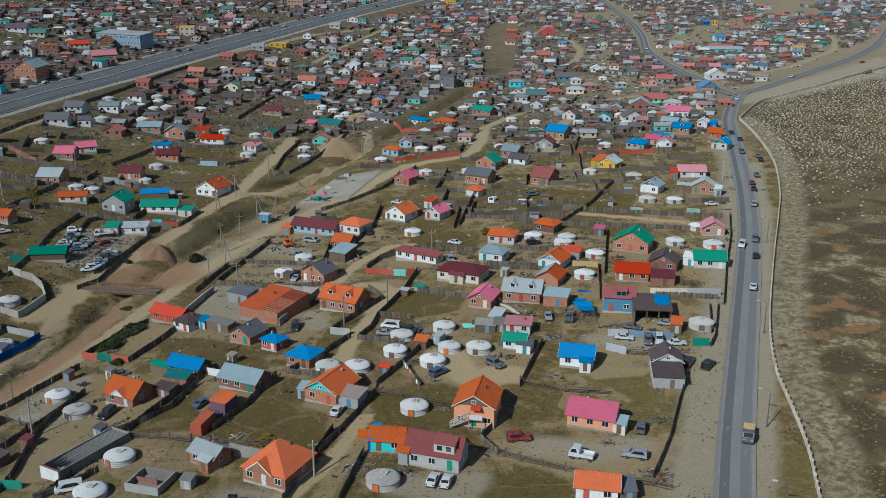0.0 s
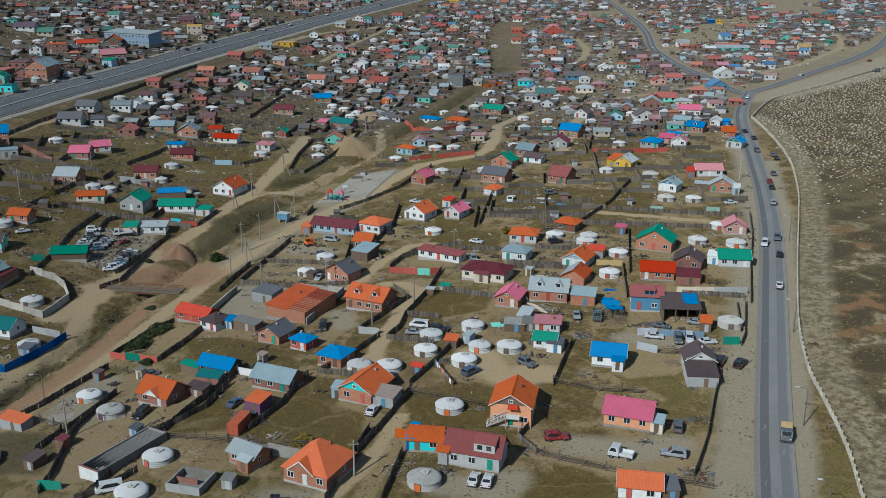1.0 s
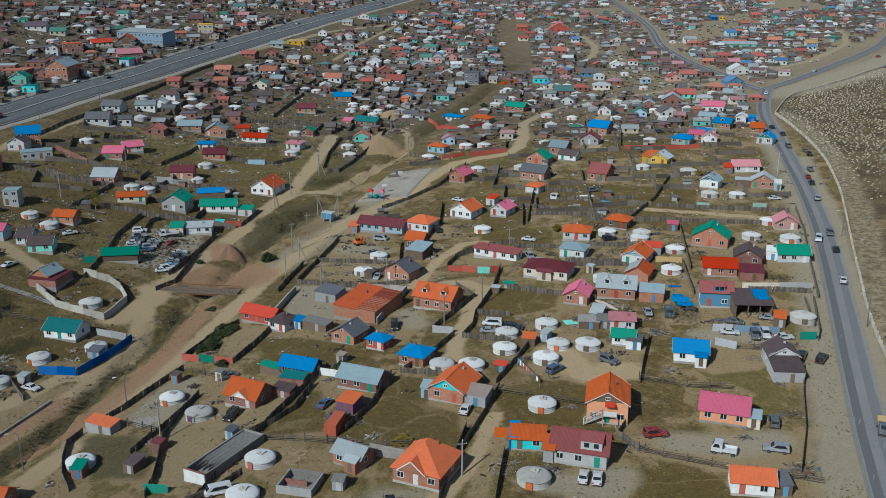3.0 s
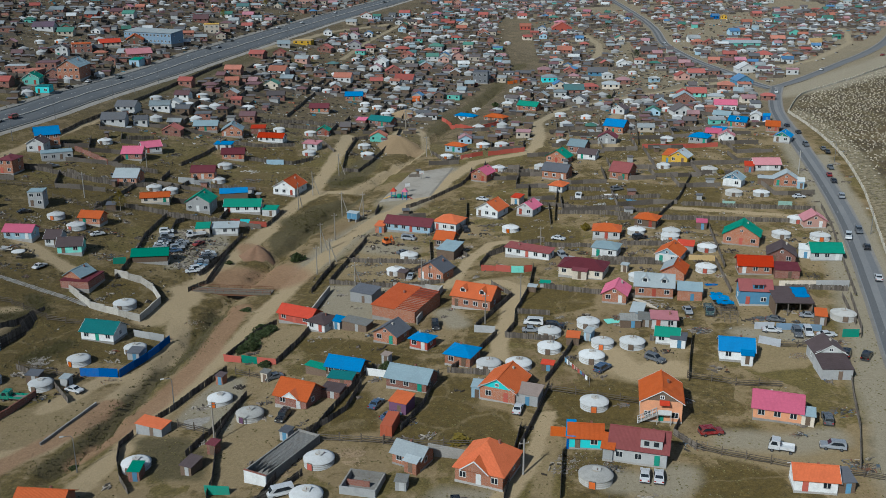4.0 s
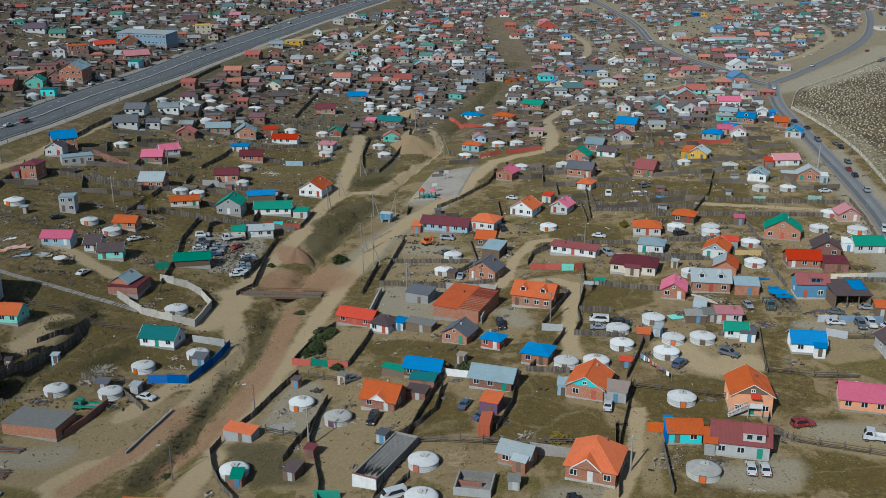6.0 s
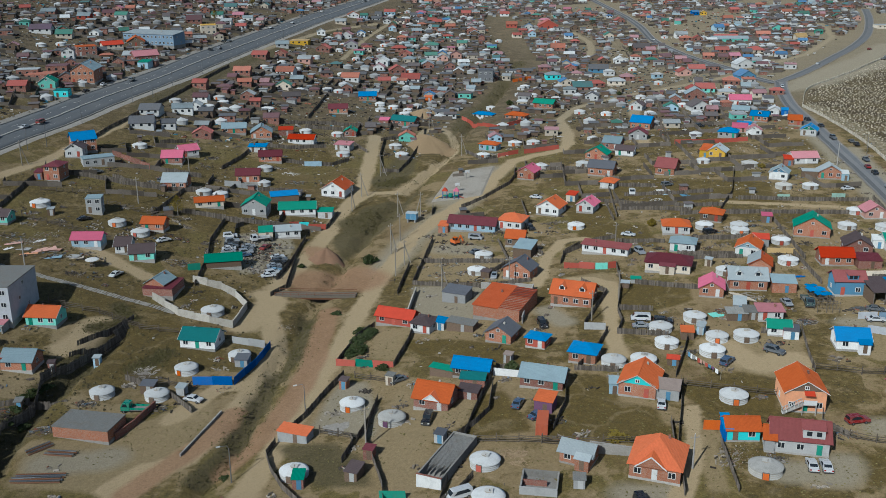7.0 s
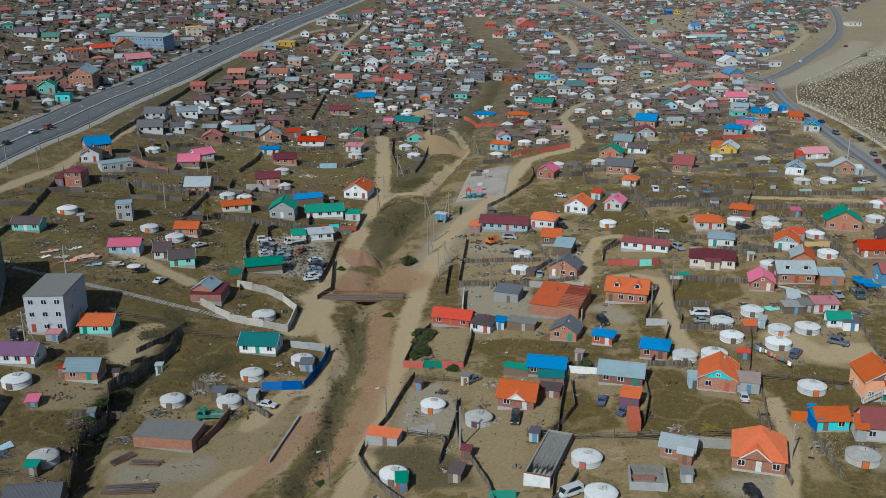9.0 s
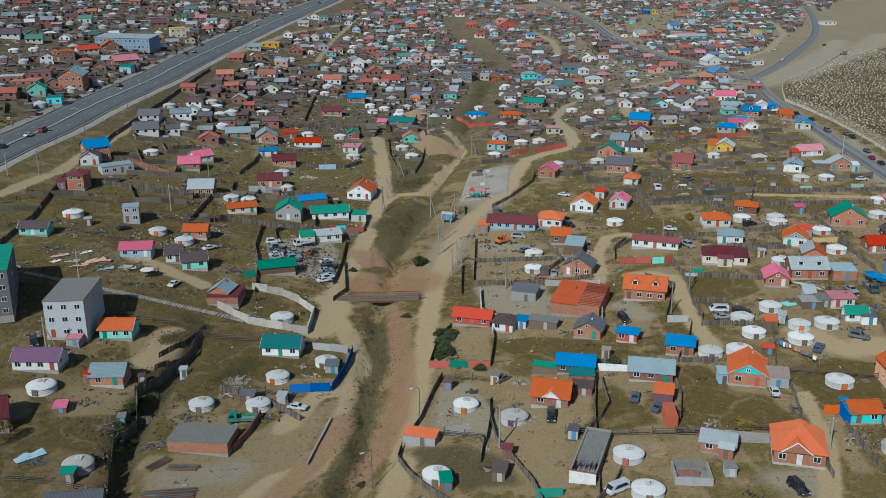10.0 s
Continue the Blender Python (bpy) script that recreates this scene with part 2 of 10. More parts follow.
# ---- mesh building ----
class Shape:
    """Collects boxes, prisms and tubes into one mesh."""

    def __init__(self):
        self.v, self.f = [], []

    def add(self, vs, fs):
        k = len(self.v)
        self.v += vs
        self.f += [tuple(i + k for i in f) for f in fs]
        return self

    def box(self, x0, y0, z0, x1, y1, z1):
        return self.add([(x0, y0, z0), (x1, y0, z0), (x1, y1, z0), (x0, y1, z0), (x0, y0, z1), (x1, y0, z1), (x1, y1, z1), (x0, y1, z1)],
                        [(3, 2, 1, 0), (4, 5, 6, 7), (0, 1, 5, 4), (1, 2, 6, 5), (2, 3, 7, 6), (3, 0, 4, 7)])

    def beam(self, a, b, t, u=None):
        """A square bar from a to b."""
        a, b = Vector(a), Vector(b)
        w = (b - a).normalized()
        s = w.cross(Vector((0, 0, 1)) if abs(w.z) < 0.95 else Vector((1, 0, 0))).normalized()
        q = s.cross(w)
        u = u or t
        vs = [tuple(p + s * i * t / 2 + q * j * u / 2) for p in (a, b) for i, j in ((-1, -1), (1, -1), (1, 1), (-1, 1))]
        return self.add(vs, [(0, 1, 2, 3), (7, 6, 5, 4), (0, 4, 5, 1), (1, 5, 6, 2), (2, 6, 7, 3), (3, 7, 4, 0)])

    def tube(self, x, y, rings, n=12, caps=True, turn=0.0):
        """Rings of (radius, z) stacked round an upright axis."""
        k = len(self.v)
        for r, z in rings:
            self.v += [(x + r * math.cos(turn + math.tau * i / n), y + r * math.sin(turn + math.tau * i / n), z) for i in range(n)]
        for j in range(len(rings) - 1):
            self.f += [(k + j * n + i, k + j * n + (i + 1) % n, k + (j + 1) * n + (i + 1) % n, k + (j + 1) * n + i) for i in range(n)]
        if caps:
            self.f += [tuple(k + i for i in reversed(range(n))), tuple(k + (len(rings) - 1) * n + i for i in range(n))]
        return self

    def slab(self, quad, t):
        """A plate of thickness t under four corners."""
        q = [Vector(p) for p in quad]
        n = (q[1] - q[0]).cross(q[-1] - q[0]).normalized() * t
        if n.z < 0:
            n = -n
            q.reverse()
        m = len(q)
        vs = [tuple(p) for p in q] + [tuple(p - n) for p in q]
        return self.add(vs, [tuple(range(m)), tuple(reversed(range(m, 2 * m)))] + [(i, m + i, m + (i + 1) % m, (i + 1) % m) for i in range(m)])

    def mesh(self, name):
        me = bpy.data.meshes.new(name)
        me.from_pydata(self.v, [], self.f)
        me.update()
        return me


def part(name, shape, material, parent=None, label="", at=None):
    """Links a shape, or a mesh that others share, as one object under a thing or a part."""
    me = shape if isinstance(shape, bpy.types.Mesh) else shape.mesh(name)
    ob = new(name, me)
    if not me.materials:
        me.materials.append(material)
    elif me.materials[0] != material:
        ob.material_slots[0].link = "OBJECT"
        ob.material_slots[0].material = material
    ob.parent = parent
    if at is not None:
        ob.matrix_basis = at
    if label:
        tagged(ob, label)
    return ob


def thing(name, x, y, rot, label, category, group="", z=None, kind=""):
    e = new(name)
    e.empty_display_size = 0.5
    e.matrix_basis = pose(x, y, ground(x, y) if z is None else z, 0, 0, rot)
    return tagged(e, label, category, group, kind)


CACHE = {}


def shared(key, make):
    if key not in CACHE:
        CACHE[key] = make()
    return CACHE[key]


# ---- ground ----
GX = np.array([-320, -230, -170, -130, -95, -60, -20, 40, 110, 240.0])
GY = np.array([120, 180, 240, 300, 370, 450, 560, 700, 900.0])
GZ = np.array([[-7.6, -11.8, -12.4, -9.8, -5.7, -2.5, -2.3, -1.5, 0.5, 4.6],
               [0.8, -4.4, -7.9, -9.6, -6.8, -2.9, -1.7, -0.8, 2.0, 5.6],
               [8.9, 2.8, -2.4, -7.6, -8.7, -5.3, -1.4, 1.1, 3.3, 6.6],
               [16.2, 9.3, 4.4, -2.1, -6.9, -5.7, -2.9, 1.8, 3.6, 7.6],
               [23.7, 15.7, 8.6, 2.1, -2.4, -3.2, -0.4, 2.0, 3.7, 8.7],
               [30.9, 22.0, 12.9, 6.3, 1.6, -0.3, -0.2, 2.8, 4.9, 9.7],
               [39.1, 28.6, 20.8, 13.6, 7.6, 3.2, 0.6, 1.2, 3.6, 10.3],
               [49.7, 38.1, 29.3, 22.1, 17.1, 13.1, 9.7, 6.2, 5.9, 10.4],
               [64.4, 49.8, 40.3, 34.6, 30.0, 25.8, 21.2, 16.1, 16.2, 18.7]])


def spline(g, v):
    v = np.clip(np.asarray(v, float), g[0], g[-1])
    i = np.clip(np.searchsorted(g, v, "right") - 1, 0, len(g) - 2)
    f = (v - g[i]) / (g[i + 1] - g[i])
    n = len(g)
    return (np.stack([np.clip(i - 1, 0, n - 1), i, i + 1, np.clip(i + 2, 0, n - 1)], -1),
            np.stack([-0.5 * f + f * f - 0.5 * f**3, 1 - 2.5 * f * f + 1.5 * f**3, 0.5 * f + 2 * f * f - 1.5 * f**3, -0.5 * f * f + 0.5 * f**3], -1))


def valley(x, y):
    """The lie of the land: a broad valley that climbs away and to the west."""
    ix, wx = spline(GX, x)
    iy, wy = spline(GY, y)
    return np.einsum("...i,...j,...ij->...", wy, wx, GZ[iy[..., :, None], ix[..., None, :]]) + 0.05 * np.maximum(0, np.asarray(y) - 900)


def along(pts, x, y):
    """Distance from points to a polyline."""
    best = np.full(np.shape(x), 1e9)
    for (ax, ay), (bx, by) in zip(pts, pts[1:]):
        dx, dy = bx - ax, by - ay
        s = np.clip(((x - ax) * dx + (y - ay) * dy) / (dx * dx + dy * dy + 1e-9), 0, 1)
        best = np.minimum(best, np.hypot(x - ax - s * dx, y - ay - s * dy))
    return best


def pairs(flat):
    return list(zip(flat[::2], flat[1::2]))


GULLY = [(-114.1, 168.7), (-109.2, 179.4), (-106.6, 192.8), (-104.1, 208.9), (-101.2, 227.5), (-98.3, 244.8), (-94.6, 261.6), (-89.7, 280.0), (-75.2, 328.1), (-66.4, 349.7), (-57.3, 370.1), (-45.6, 400.4), (-17.0, 490.5), (13.5, 587.8)]
TRENCH = [(-155.5, 180.0), (-155.3, 191.1), (-154.6, 198.6), (-152.6, 208.4), (-149.6, 218.6), (-147.0, 228.1), (-143.2, 240.0)]
FIELD_EDGE = [(61.5, 133.2), (64.4, 146.7), (67.6, 160.6), (70.2, 177.8), (72.0, 192.3), (76.1, 209.8), (82.3, 229.6), (95.6, 268.0), (109.9, 307.9), (119.6, 336.5), (131.2, 378.7), (137.8, 418.4), (142.8, 467.4)]
FIELD_FAR = [(142.8, 467.4), (166.8, 512.7), (190.6, 535.2), (223.0, 564.2), (283.7, 631.0)]
MAIN_ROAD = [(46.3, 133.7), (50.5, 148.2), (56.3, 167.5), (64.5, 193.4), (74.0, 223.1), (85.4, 258.8), (96.9, 296.4), (109.9, 345.7), (122.4, 399.6), (137.0, 464.1), (152.7, 511.9), (166.0, 544.9)]
EAST_ROAD = [(164.3, 544.2), (184.6, 561.9), (216.0, 596.5), (267.4, 661.6), (319.1, 735.0), (362.2, 812.5), (395.4, 881.9)]
NORTH_ROAD = [(161.1, 541.6), (158.0, 567.9), (158.1, 608.2), (154.2, 654.4), (152.7, 697.9), (153.1, 746.3), (161.7, 810.6), (166.5, 890.0), (167.5, 985.0), (167.0, 1060.0)]
HIGHWAY = [(-233.3, 333.0), (-219.0, 386.0), (-206.5, 425.0), (-194.0, 473.0), (-184.0, 505.0), (-172.0, 543.5), (-159.0, 597.0), (-145.0, 653.0), (-131.0, 705.0), (-117.0, 753.0), (-104.0, 793.0), (-87.0, 842.0), (-68.0, 906.0), (-45.0, 984.0), (-25.0, 1050.0)]
TRACKS = [([(-105.6, 161.5), (-100.1, 180.3), (-96.7, 194.3), (-92.1, 210.7), (-85.5, 236.7), (-80.4, 259.0), (-72.8, 283.7), (-64.5, 307.2), (-52.8, 330.2), (-32.9, 355.5), (-15.5, 393.5), (-4.1, 401.5), (6.0, 405.4), (13.7, 418.6), (17.4, 439.1), (20.3, 469.9)], 3.6),
    ([(-129.1, 168.6), (-123.6, 176.3), (-118.0, 181.9), (-114.4, 187.7), (-110.2, 199.7), (-107.2, 209.8), (-104.3, 221.9), (-103.4, 232.3), (-104.1, 243.8),  (-107.6, 257.5), (-106.6, 268.9), (-103.0, 281.3), (-93.9, 309.6), (-88.6, 330.6), (-84.4, 347.9), (-79.6, 360.3), (-76.6, 382.1), (-73.2, 416.2), (-70.4, 450.8)], 3.7),
    ([(-84.4, 347.9), (-74.9, 363.2), (-64.1, 363.0), (-54.5, 384.0), (-45.0, 404.0), (-38.0, 416.0), (-34.0, 440.0), (-35.0, 455.0), (-39.0, 468.0), (-45.0, 464.0), (-51.0, 448.0)], 2.6),
    ([(-131.8, 172.2), (-126.4, 178.7), (-117.5, 180.2)], 2.5),
    ([(-112.9, 247.1), (-105.5, 263.0), (-108.1, 269.0)], 5.0),
    ]
TRACKS += [([(-32.3, 139.7), (-23.2, 155.0), (-19.1, 166.2), (-15.6, 176.5)], 2.2),
    ([(-32.9, 254.0), (-25.0, 278.2), (-16.6, 292.8), (-9.9, 292.8), (-5.7, 284.3)], 2.5),
    ([(-23.2, 203.0), (-22.2, 214.3), (-19.6, 224.6), (-16.1, 237.2), (-13.2, 249.1), (-17.6, 254.6), (-23.9, 255.7)], 2.6),
    ([(44.4, 314.8), (65.4, 306.5), (85.6, 298.5)], 2.2),
    ([(20.3, 469.9), (36.2, 502.6), (58.4, 524.7), (80.7, 541.2), (106.5, 554.0), (130.0, 566.0), (151.5, 577.5)], 3.0),
    ([(-208.1, 338.6), (-200.6, 354.4), (-193.7, 368.6), (-183.4, 410.8), (-168.8, 475.5), (-151.4, 561.8), (-130.1, 651.1), (-97.9, 738.8), (-55.7, 798.8)], 3.0),
    ([(-84.6, 642.1), (-66.0, 731.9), (-31.1, 857.5)], 2.0),
    ([(183, 604), (226, 640), (254, 679), (286, 724), (304, 772), (308, 794)], 2.6),
    ([(87, 678), (99, 721), (104, 750), (101, 792)], 3.2),
    ([(72.3, 514.7), (58.2, 469.9), (43.9, 405.7)], 3.4),
    ([(213.1, 486.9), (213.1, 486.9)], 2.0),
    ([(0.4, 205.2), (5.5, 194.4), (14.8, 195.3)], 5.0),
    ([(-163.3, 291.2), (-151.7, 282.0), (-142.2, 274.7)], 3.0),
    ([(-123.5, 198.2), (-115.3, 212.3), (-110.0, 213.8)], 3.0),
    ([(-153.7, 231.3), (-151.1, 236.5), (-148.3, 245.7)], 5.0)]
CLAY = [([(-109.0, 176.5), (-103.6, 186.0), (-99.3, 197.5), (-95.8, 210.0), (-93.2, 226.0), (-91.6, 243.0), (-90.0, 256.0)], 3.6),
    ([(-94.0, 279.5), (-83.5, 281.5), (-80.8, 277.2)], 10.0),
    ([(-94.5, 304.5), (-92.4, 299.3)], 5.0),
    ([(-127.5, 170.0), (-121.4, 178.2), (-114.4, 187.7), (-110.2, 199.7)], 3.2)]
GRAVELS = [([(-47.7, 348.1), (-34.2, 367.8), (-26.2, 381.4)], 9.0),
    ([(45.1, 133.8), (54.9, 167.5), (71.6, 223.3), (94.1, 296.6), (135.7, 464.4)], 7.0),
    ([(42.0, 142.0), (43.5, 150.0), (49.5, 166.0), (54.5, 184.0), (60.5, 199.5), (68.0, 223.6), (78.0, 254.4), (90.0, 292.0)], 6.0),
    ([(54.9, 148.1), (65.9, 183.0), (79.8, 229.8), (101.4, 295.9), (123.7, 379.8)], 4.0),
    ([(-59.6, 235.6), (-53.7, 245.7), (-48.4, 247.6)], 5.0),
    ([(-33.6, 235.5), (-31.2, 226.0)], 4.0),
    ([(-35.2, 147.6), (-33.2, 145.3)], 4.0),
    ([(-145.7, 182.3), (-135.0, 182.7), (-132.9, 184.3)], 5.0),
    ([(-53.6, 297.4), (-43.6, 293.4)], 6.0),
    ([(-6.4, 151.5), (1.6, 149.5), (4.6, 153.2)], 5.0),
    ([(17.8, 164.8), (28.1, 162.5), (36.9, 164.2)], 5.0),
    ([(35.4, 212.7), (48.0, 208.8)], 4.0),
    ([(5.5, 194.4), (11.4, 194.5)], 4.0),
    ([(155.9, 521.6), (182.5, 531.6), (257.7, 593.6), (359.9, 702.7)], 13.0),
    ([(175.8, 536.9), (207.8, 566.9), (250.0, 607.9), (304.2, 678.4)], 10.0),
    ([(-73.6, 284.1), (-64.5, 307.2), (-51.8, 329.8), (-39.2, 347.8)], 7.0),
    ([(-36.7, 147.9), (-32.0, 144.7)], 5.0)]
SCRUB = [([(-115.0, 173.0), (-109.9, 182.7), (-105.5, 203.4), (-102.8, 216.8), (-98.5, 227.0), (-96.0, 254.3)], 3.0),
    ([(-80.7, 323.7), (-74.3, 340.0), (-83.7, 330.0)], 6.0),
    ([(-69.0, 373.2), (-62.3, 379.6)], 4.0),
    ([(-29.9, 464.0), (6.1, 571.1), (35.9, 665.6)], 5.0),
    ([(-85.4, 746.0), (-140.0, 604.9), (-175.0, 461.9)], 7.0),
    ([(-157.4, 193.2), (-155.9, 206.1), (-153.3, 215.6), (-148.6, 228.9)], 3.0),
    ([(-149.5, 243.1), (-141.5, 248.5), (-146.0, 255.8)], 3.0),
    ([(-130.3, 232.0), (-133.0, 226.3), (-135.6, 223.6)], 3.0)]
# withered lawns and bare trodden yards
LAWNS_NEAR = [
    [(-40, 190), (-29, 195), (-29, 182), (-23, 178), (-23, 171), (-20, 169), (-23, 162), (-48, 170), (-45, 176), (-40, 182)],
    [(-12, 249), (7, 244), (4, 232), (-9, 227), (-16, 231)],
    [(-73, 228), (-60, 225), (-49, 217), (-40, 205), (-52, 204), (-65, 211)],
    [(3, 157), (24, 153), (20, 145), (-2, 146)],
    [(-16, 188), (-5, 189), (6, 186), (0, 172), (-12, 173)],
    [(-133, 267), (-125, 272), (-114, 264), (-118, 258), (-128, 258)],
    [(-147, 245), (-132, 251), (-116, 236), (-110, 223), (-127, 222), (-137, 227)],
    [(-58, 190), (-52, 192), (-49, 172), (-63, 172)],
    [(-150, 242), (-131, 244), (-129, 228), (-138, 217), (-146, 217)],
    [(-173, 205), (-155, 200), (-155, 192), (-170, 195)]]
LAWNS_FAR = [
    [(15, 359), (48, 346), (70, 337), (59, 308), (29, 320), (10, 329)],
    [(-8, 312), (12, 299), (10, 279), (-13, 286)],
    [(-112, 419), (-92, 426), (-88, 402), (-108, 395)],
    [(-170, 345), (-148, 348), (-140, 321), (-162, 319)],
    [(71, 459), (92, 442), (79, 408), (58, 412)],
    [(-11, 344), (10, 343), (6, 308), (-9, 309)],
    [(-118, 620), (-102, 642), (-95, 585), (-116, 561)]]
BARE_WEST = [
    [(-150.4, 189.4), (-134.2, 190.2), (-119.6, 209.7), (-115.1, 203.7), (-120.6, 183.5), (-132.0, 170.8), (-150.7, 175.1)],
    [(-169.4, 219.3), (-154.7, 219.8), (-155.6, 207.2), (-169.5, 206.6)],
    [(-164, 215), (-158, 215), (-156, 209), (-163, 207)],
    [(-183, 218), (-178, 219), (-175, 208), (-179, 205)],
    [(-147, 213), (-142, 207), (-132, 206), (-130, 202), (-143, 201), (-148, 206)]]
BARE_YARDS = [
    [(-77.1, 179.4), (-66.8, 183.9), (-57.6, 190.3), (-61.6, 178.2), (-70.4, 171.3), (-74.5, 153.8), (-79.6, 155.6)],
    [(-18.4, 170.8), (-13.4, 170.1), (-19.3, 146.6), (-23.2, 147.1)],
    [(-3.3, 154.4), (8.7, 155.2), (4.9, 144.7), (-7.2, 145.7)],
    [(-25.5, 258.0), (-12.1, 259.8), (-9.7, 254.6), (-13.2, 240.0), (-16.2, 245.0), (-20.3, 253.4)],
    [(-77.4, 239.6), (-68.4, 236.6), (-73.6, 216.5), (-79.5, 219.7)],
    [(-4, 209), (21, 208), (18, 194), (7, 187), (-8, 196)],
    [(9, 167), (41, 166), (35, 153), (24, 154), (6, 161)],
    [(-159, 244), (-149, 248), (-145, 235), (-154, 229), (-159, 235)],
    [(-129, 187), (-126, 197), (-117, 204), (-114, 202), (-120, 182)],
    [(-84, 186), (-72, 182), (-70, 168), (-76, 157), (-82, 171)],
    [(-61, 300), (-31, 280), (-37, 260), (-65, 272)],
    [(-134, 199), (-115, 198), (-120, 187), (-129, 183), (-153, 186), (-151, 192), (-132, 190)],
    [(-75, 200), (-65, 191), (-74, 163), (-81, 164)],
    [(37, 221), (56, 219), (44, 193), (32, 192)],
    [(-54, 318), (-40, 315), (-45, 296), (-59, 300)]]
SCRUB_PATCHES = [
    [(-100.7, 181.8), (-87.9, 179.0), (-82.2, 170.4), (-81.0, 159.3), (-91.7, 162.8)],
    [(-90, 312), (-79, 346), (-63, 358), (-56, 374), (-50, 388), (-66, 333), (-78, 312), (-86, 299)],
    [(-75, 378), (-60, 420), (-53, 425), (-56, 393), (-65, 368), (-73, 368)],
    [(-25, 504), (-6, 540), (-22, 480), (-36, 446)],
    [(-157, 182), (-153, 182), (-151, 206), (-144, 230), (-142, 242), (-146, 240), (-152, 220), (-157, 200)]]
ROAD_BEDS = [(MAIN_ROAD, 4.0), (EAST_ROAD, 4.0), (NORTH_ROAD, 4.0), (HIGHWAY, 10.5)]


HX0, HY0, HSTEP, HEIGHTS = -460.0, 110.0, 1.25, []


def ground(x, y):
    """Height at one place, from a table laid over the settlement."""
    if not HEIGHTS:
        X, Y = np.meshgrid(HX0 + HSTEP * np.arange(850), HY0 + HSTEP * np.arange(840))
        HEIGHTS.append(land(X, Y))
    u, v = (x - HX0) / HSTEP, (y - HY0) / HSTEP
    i, j = int(u), int(v)
    if not (0 <= u and i < 849 and 0 <= v and j < 839):
        return float(land(np.array(float(x)), np.array(float(y))))
    f, g, H = u - i, v - j, HEIGHTS[0]
    return float((H[j, i] * (1 - f) + H[j, i + 1] * f) * (1 - g) + (H[j + 1, i] * (1 - f) + H[j + 1, i + 1] * f) * g)


def land(x, y):
    """Height of the ground: the valley, small unevenness, the gully and the raised highway bank."""
    z = valley(x, y)
    z = z + 0.12 * np.sin(x * 0.31 + 1.7 * np.sin(y * 0.17)) * np.sin(y * 0.27 + 1.3 * np.sin(x * 0.13))
    d = along(GULLY, x, y)
    wob = 1 + 0.35 * np.sin(x * 0.45 + y * 0.3) + 0.25 * np.sin(y * 0.9 - x * 0.2)
    z = z - 2.3 * np.exp(-(d / (2.1 * wob)) ** 2) - 0.5 * np.exp(-(d / 7.0) ** 2)
    t = along(TRENCH, x, y)
    return z - 2.6 * np.exp(-(t / (2.6 + 0.5 * np.sin(y * 0.6))) ** 4)


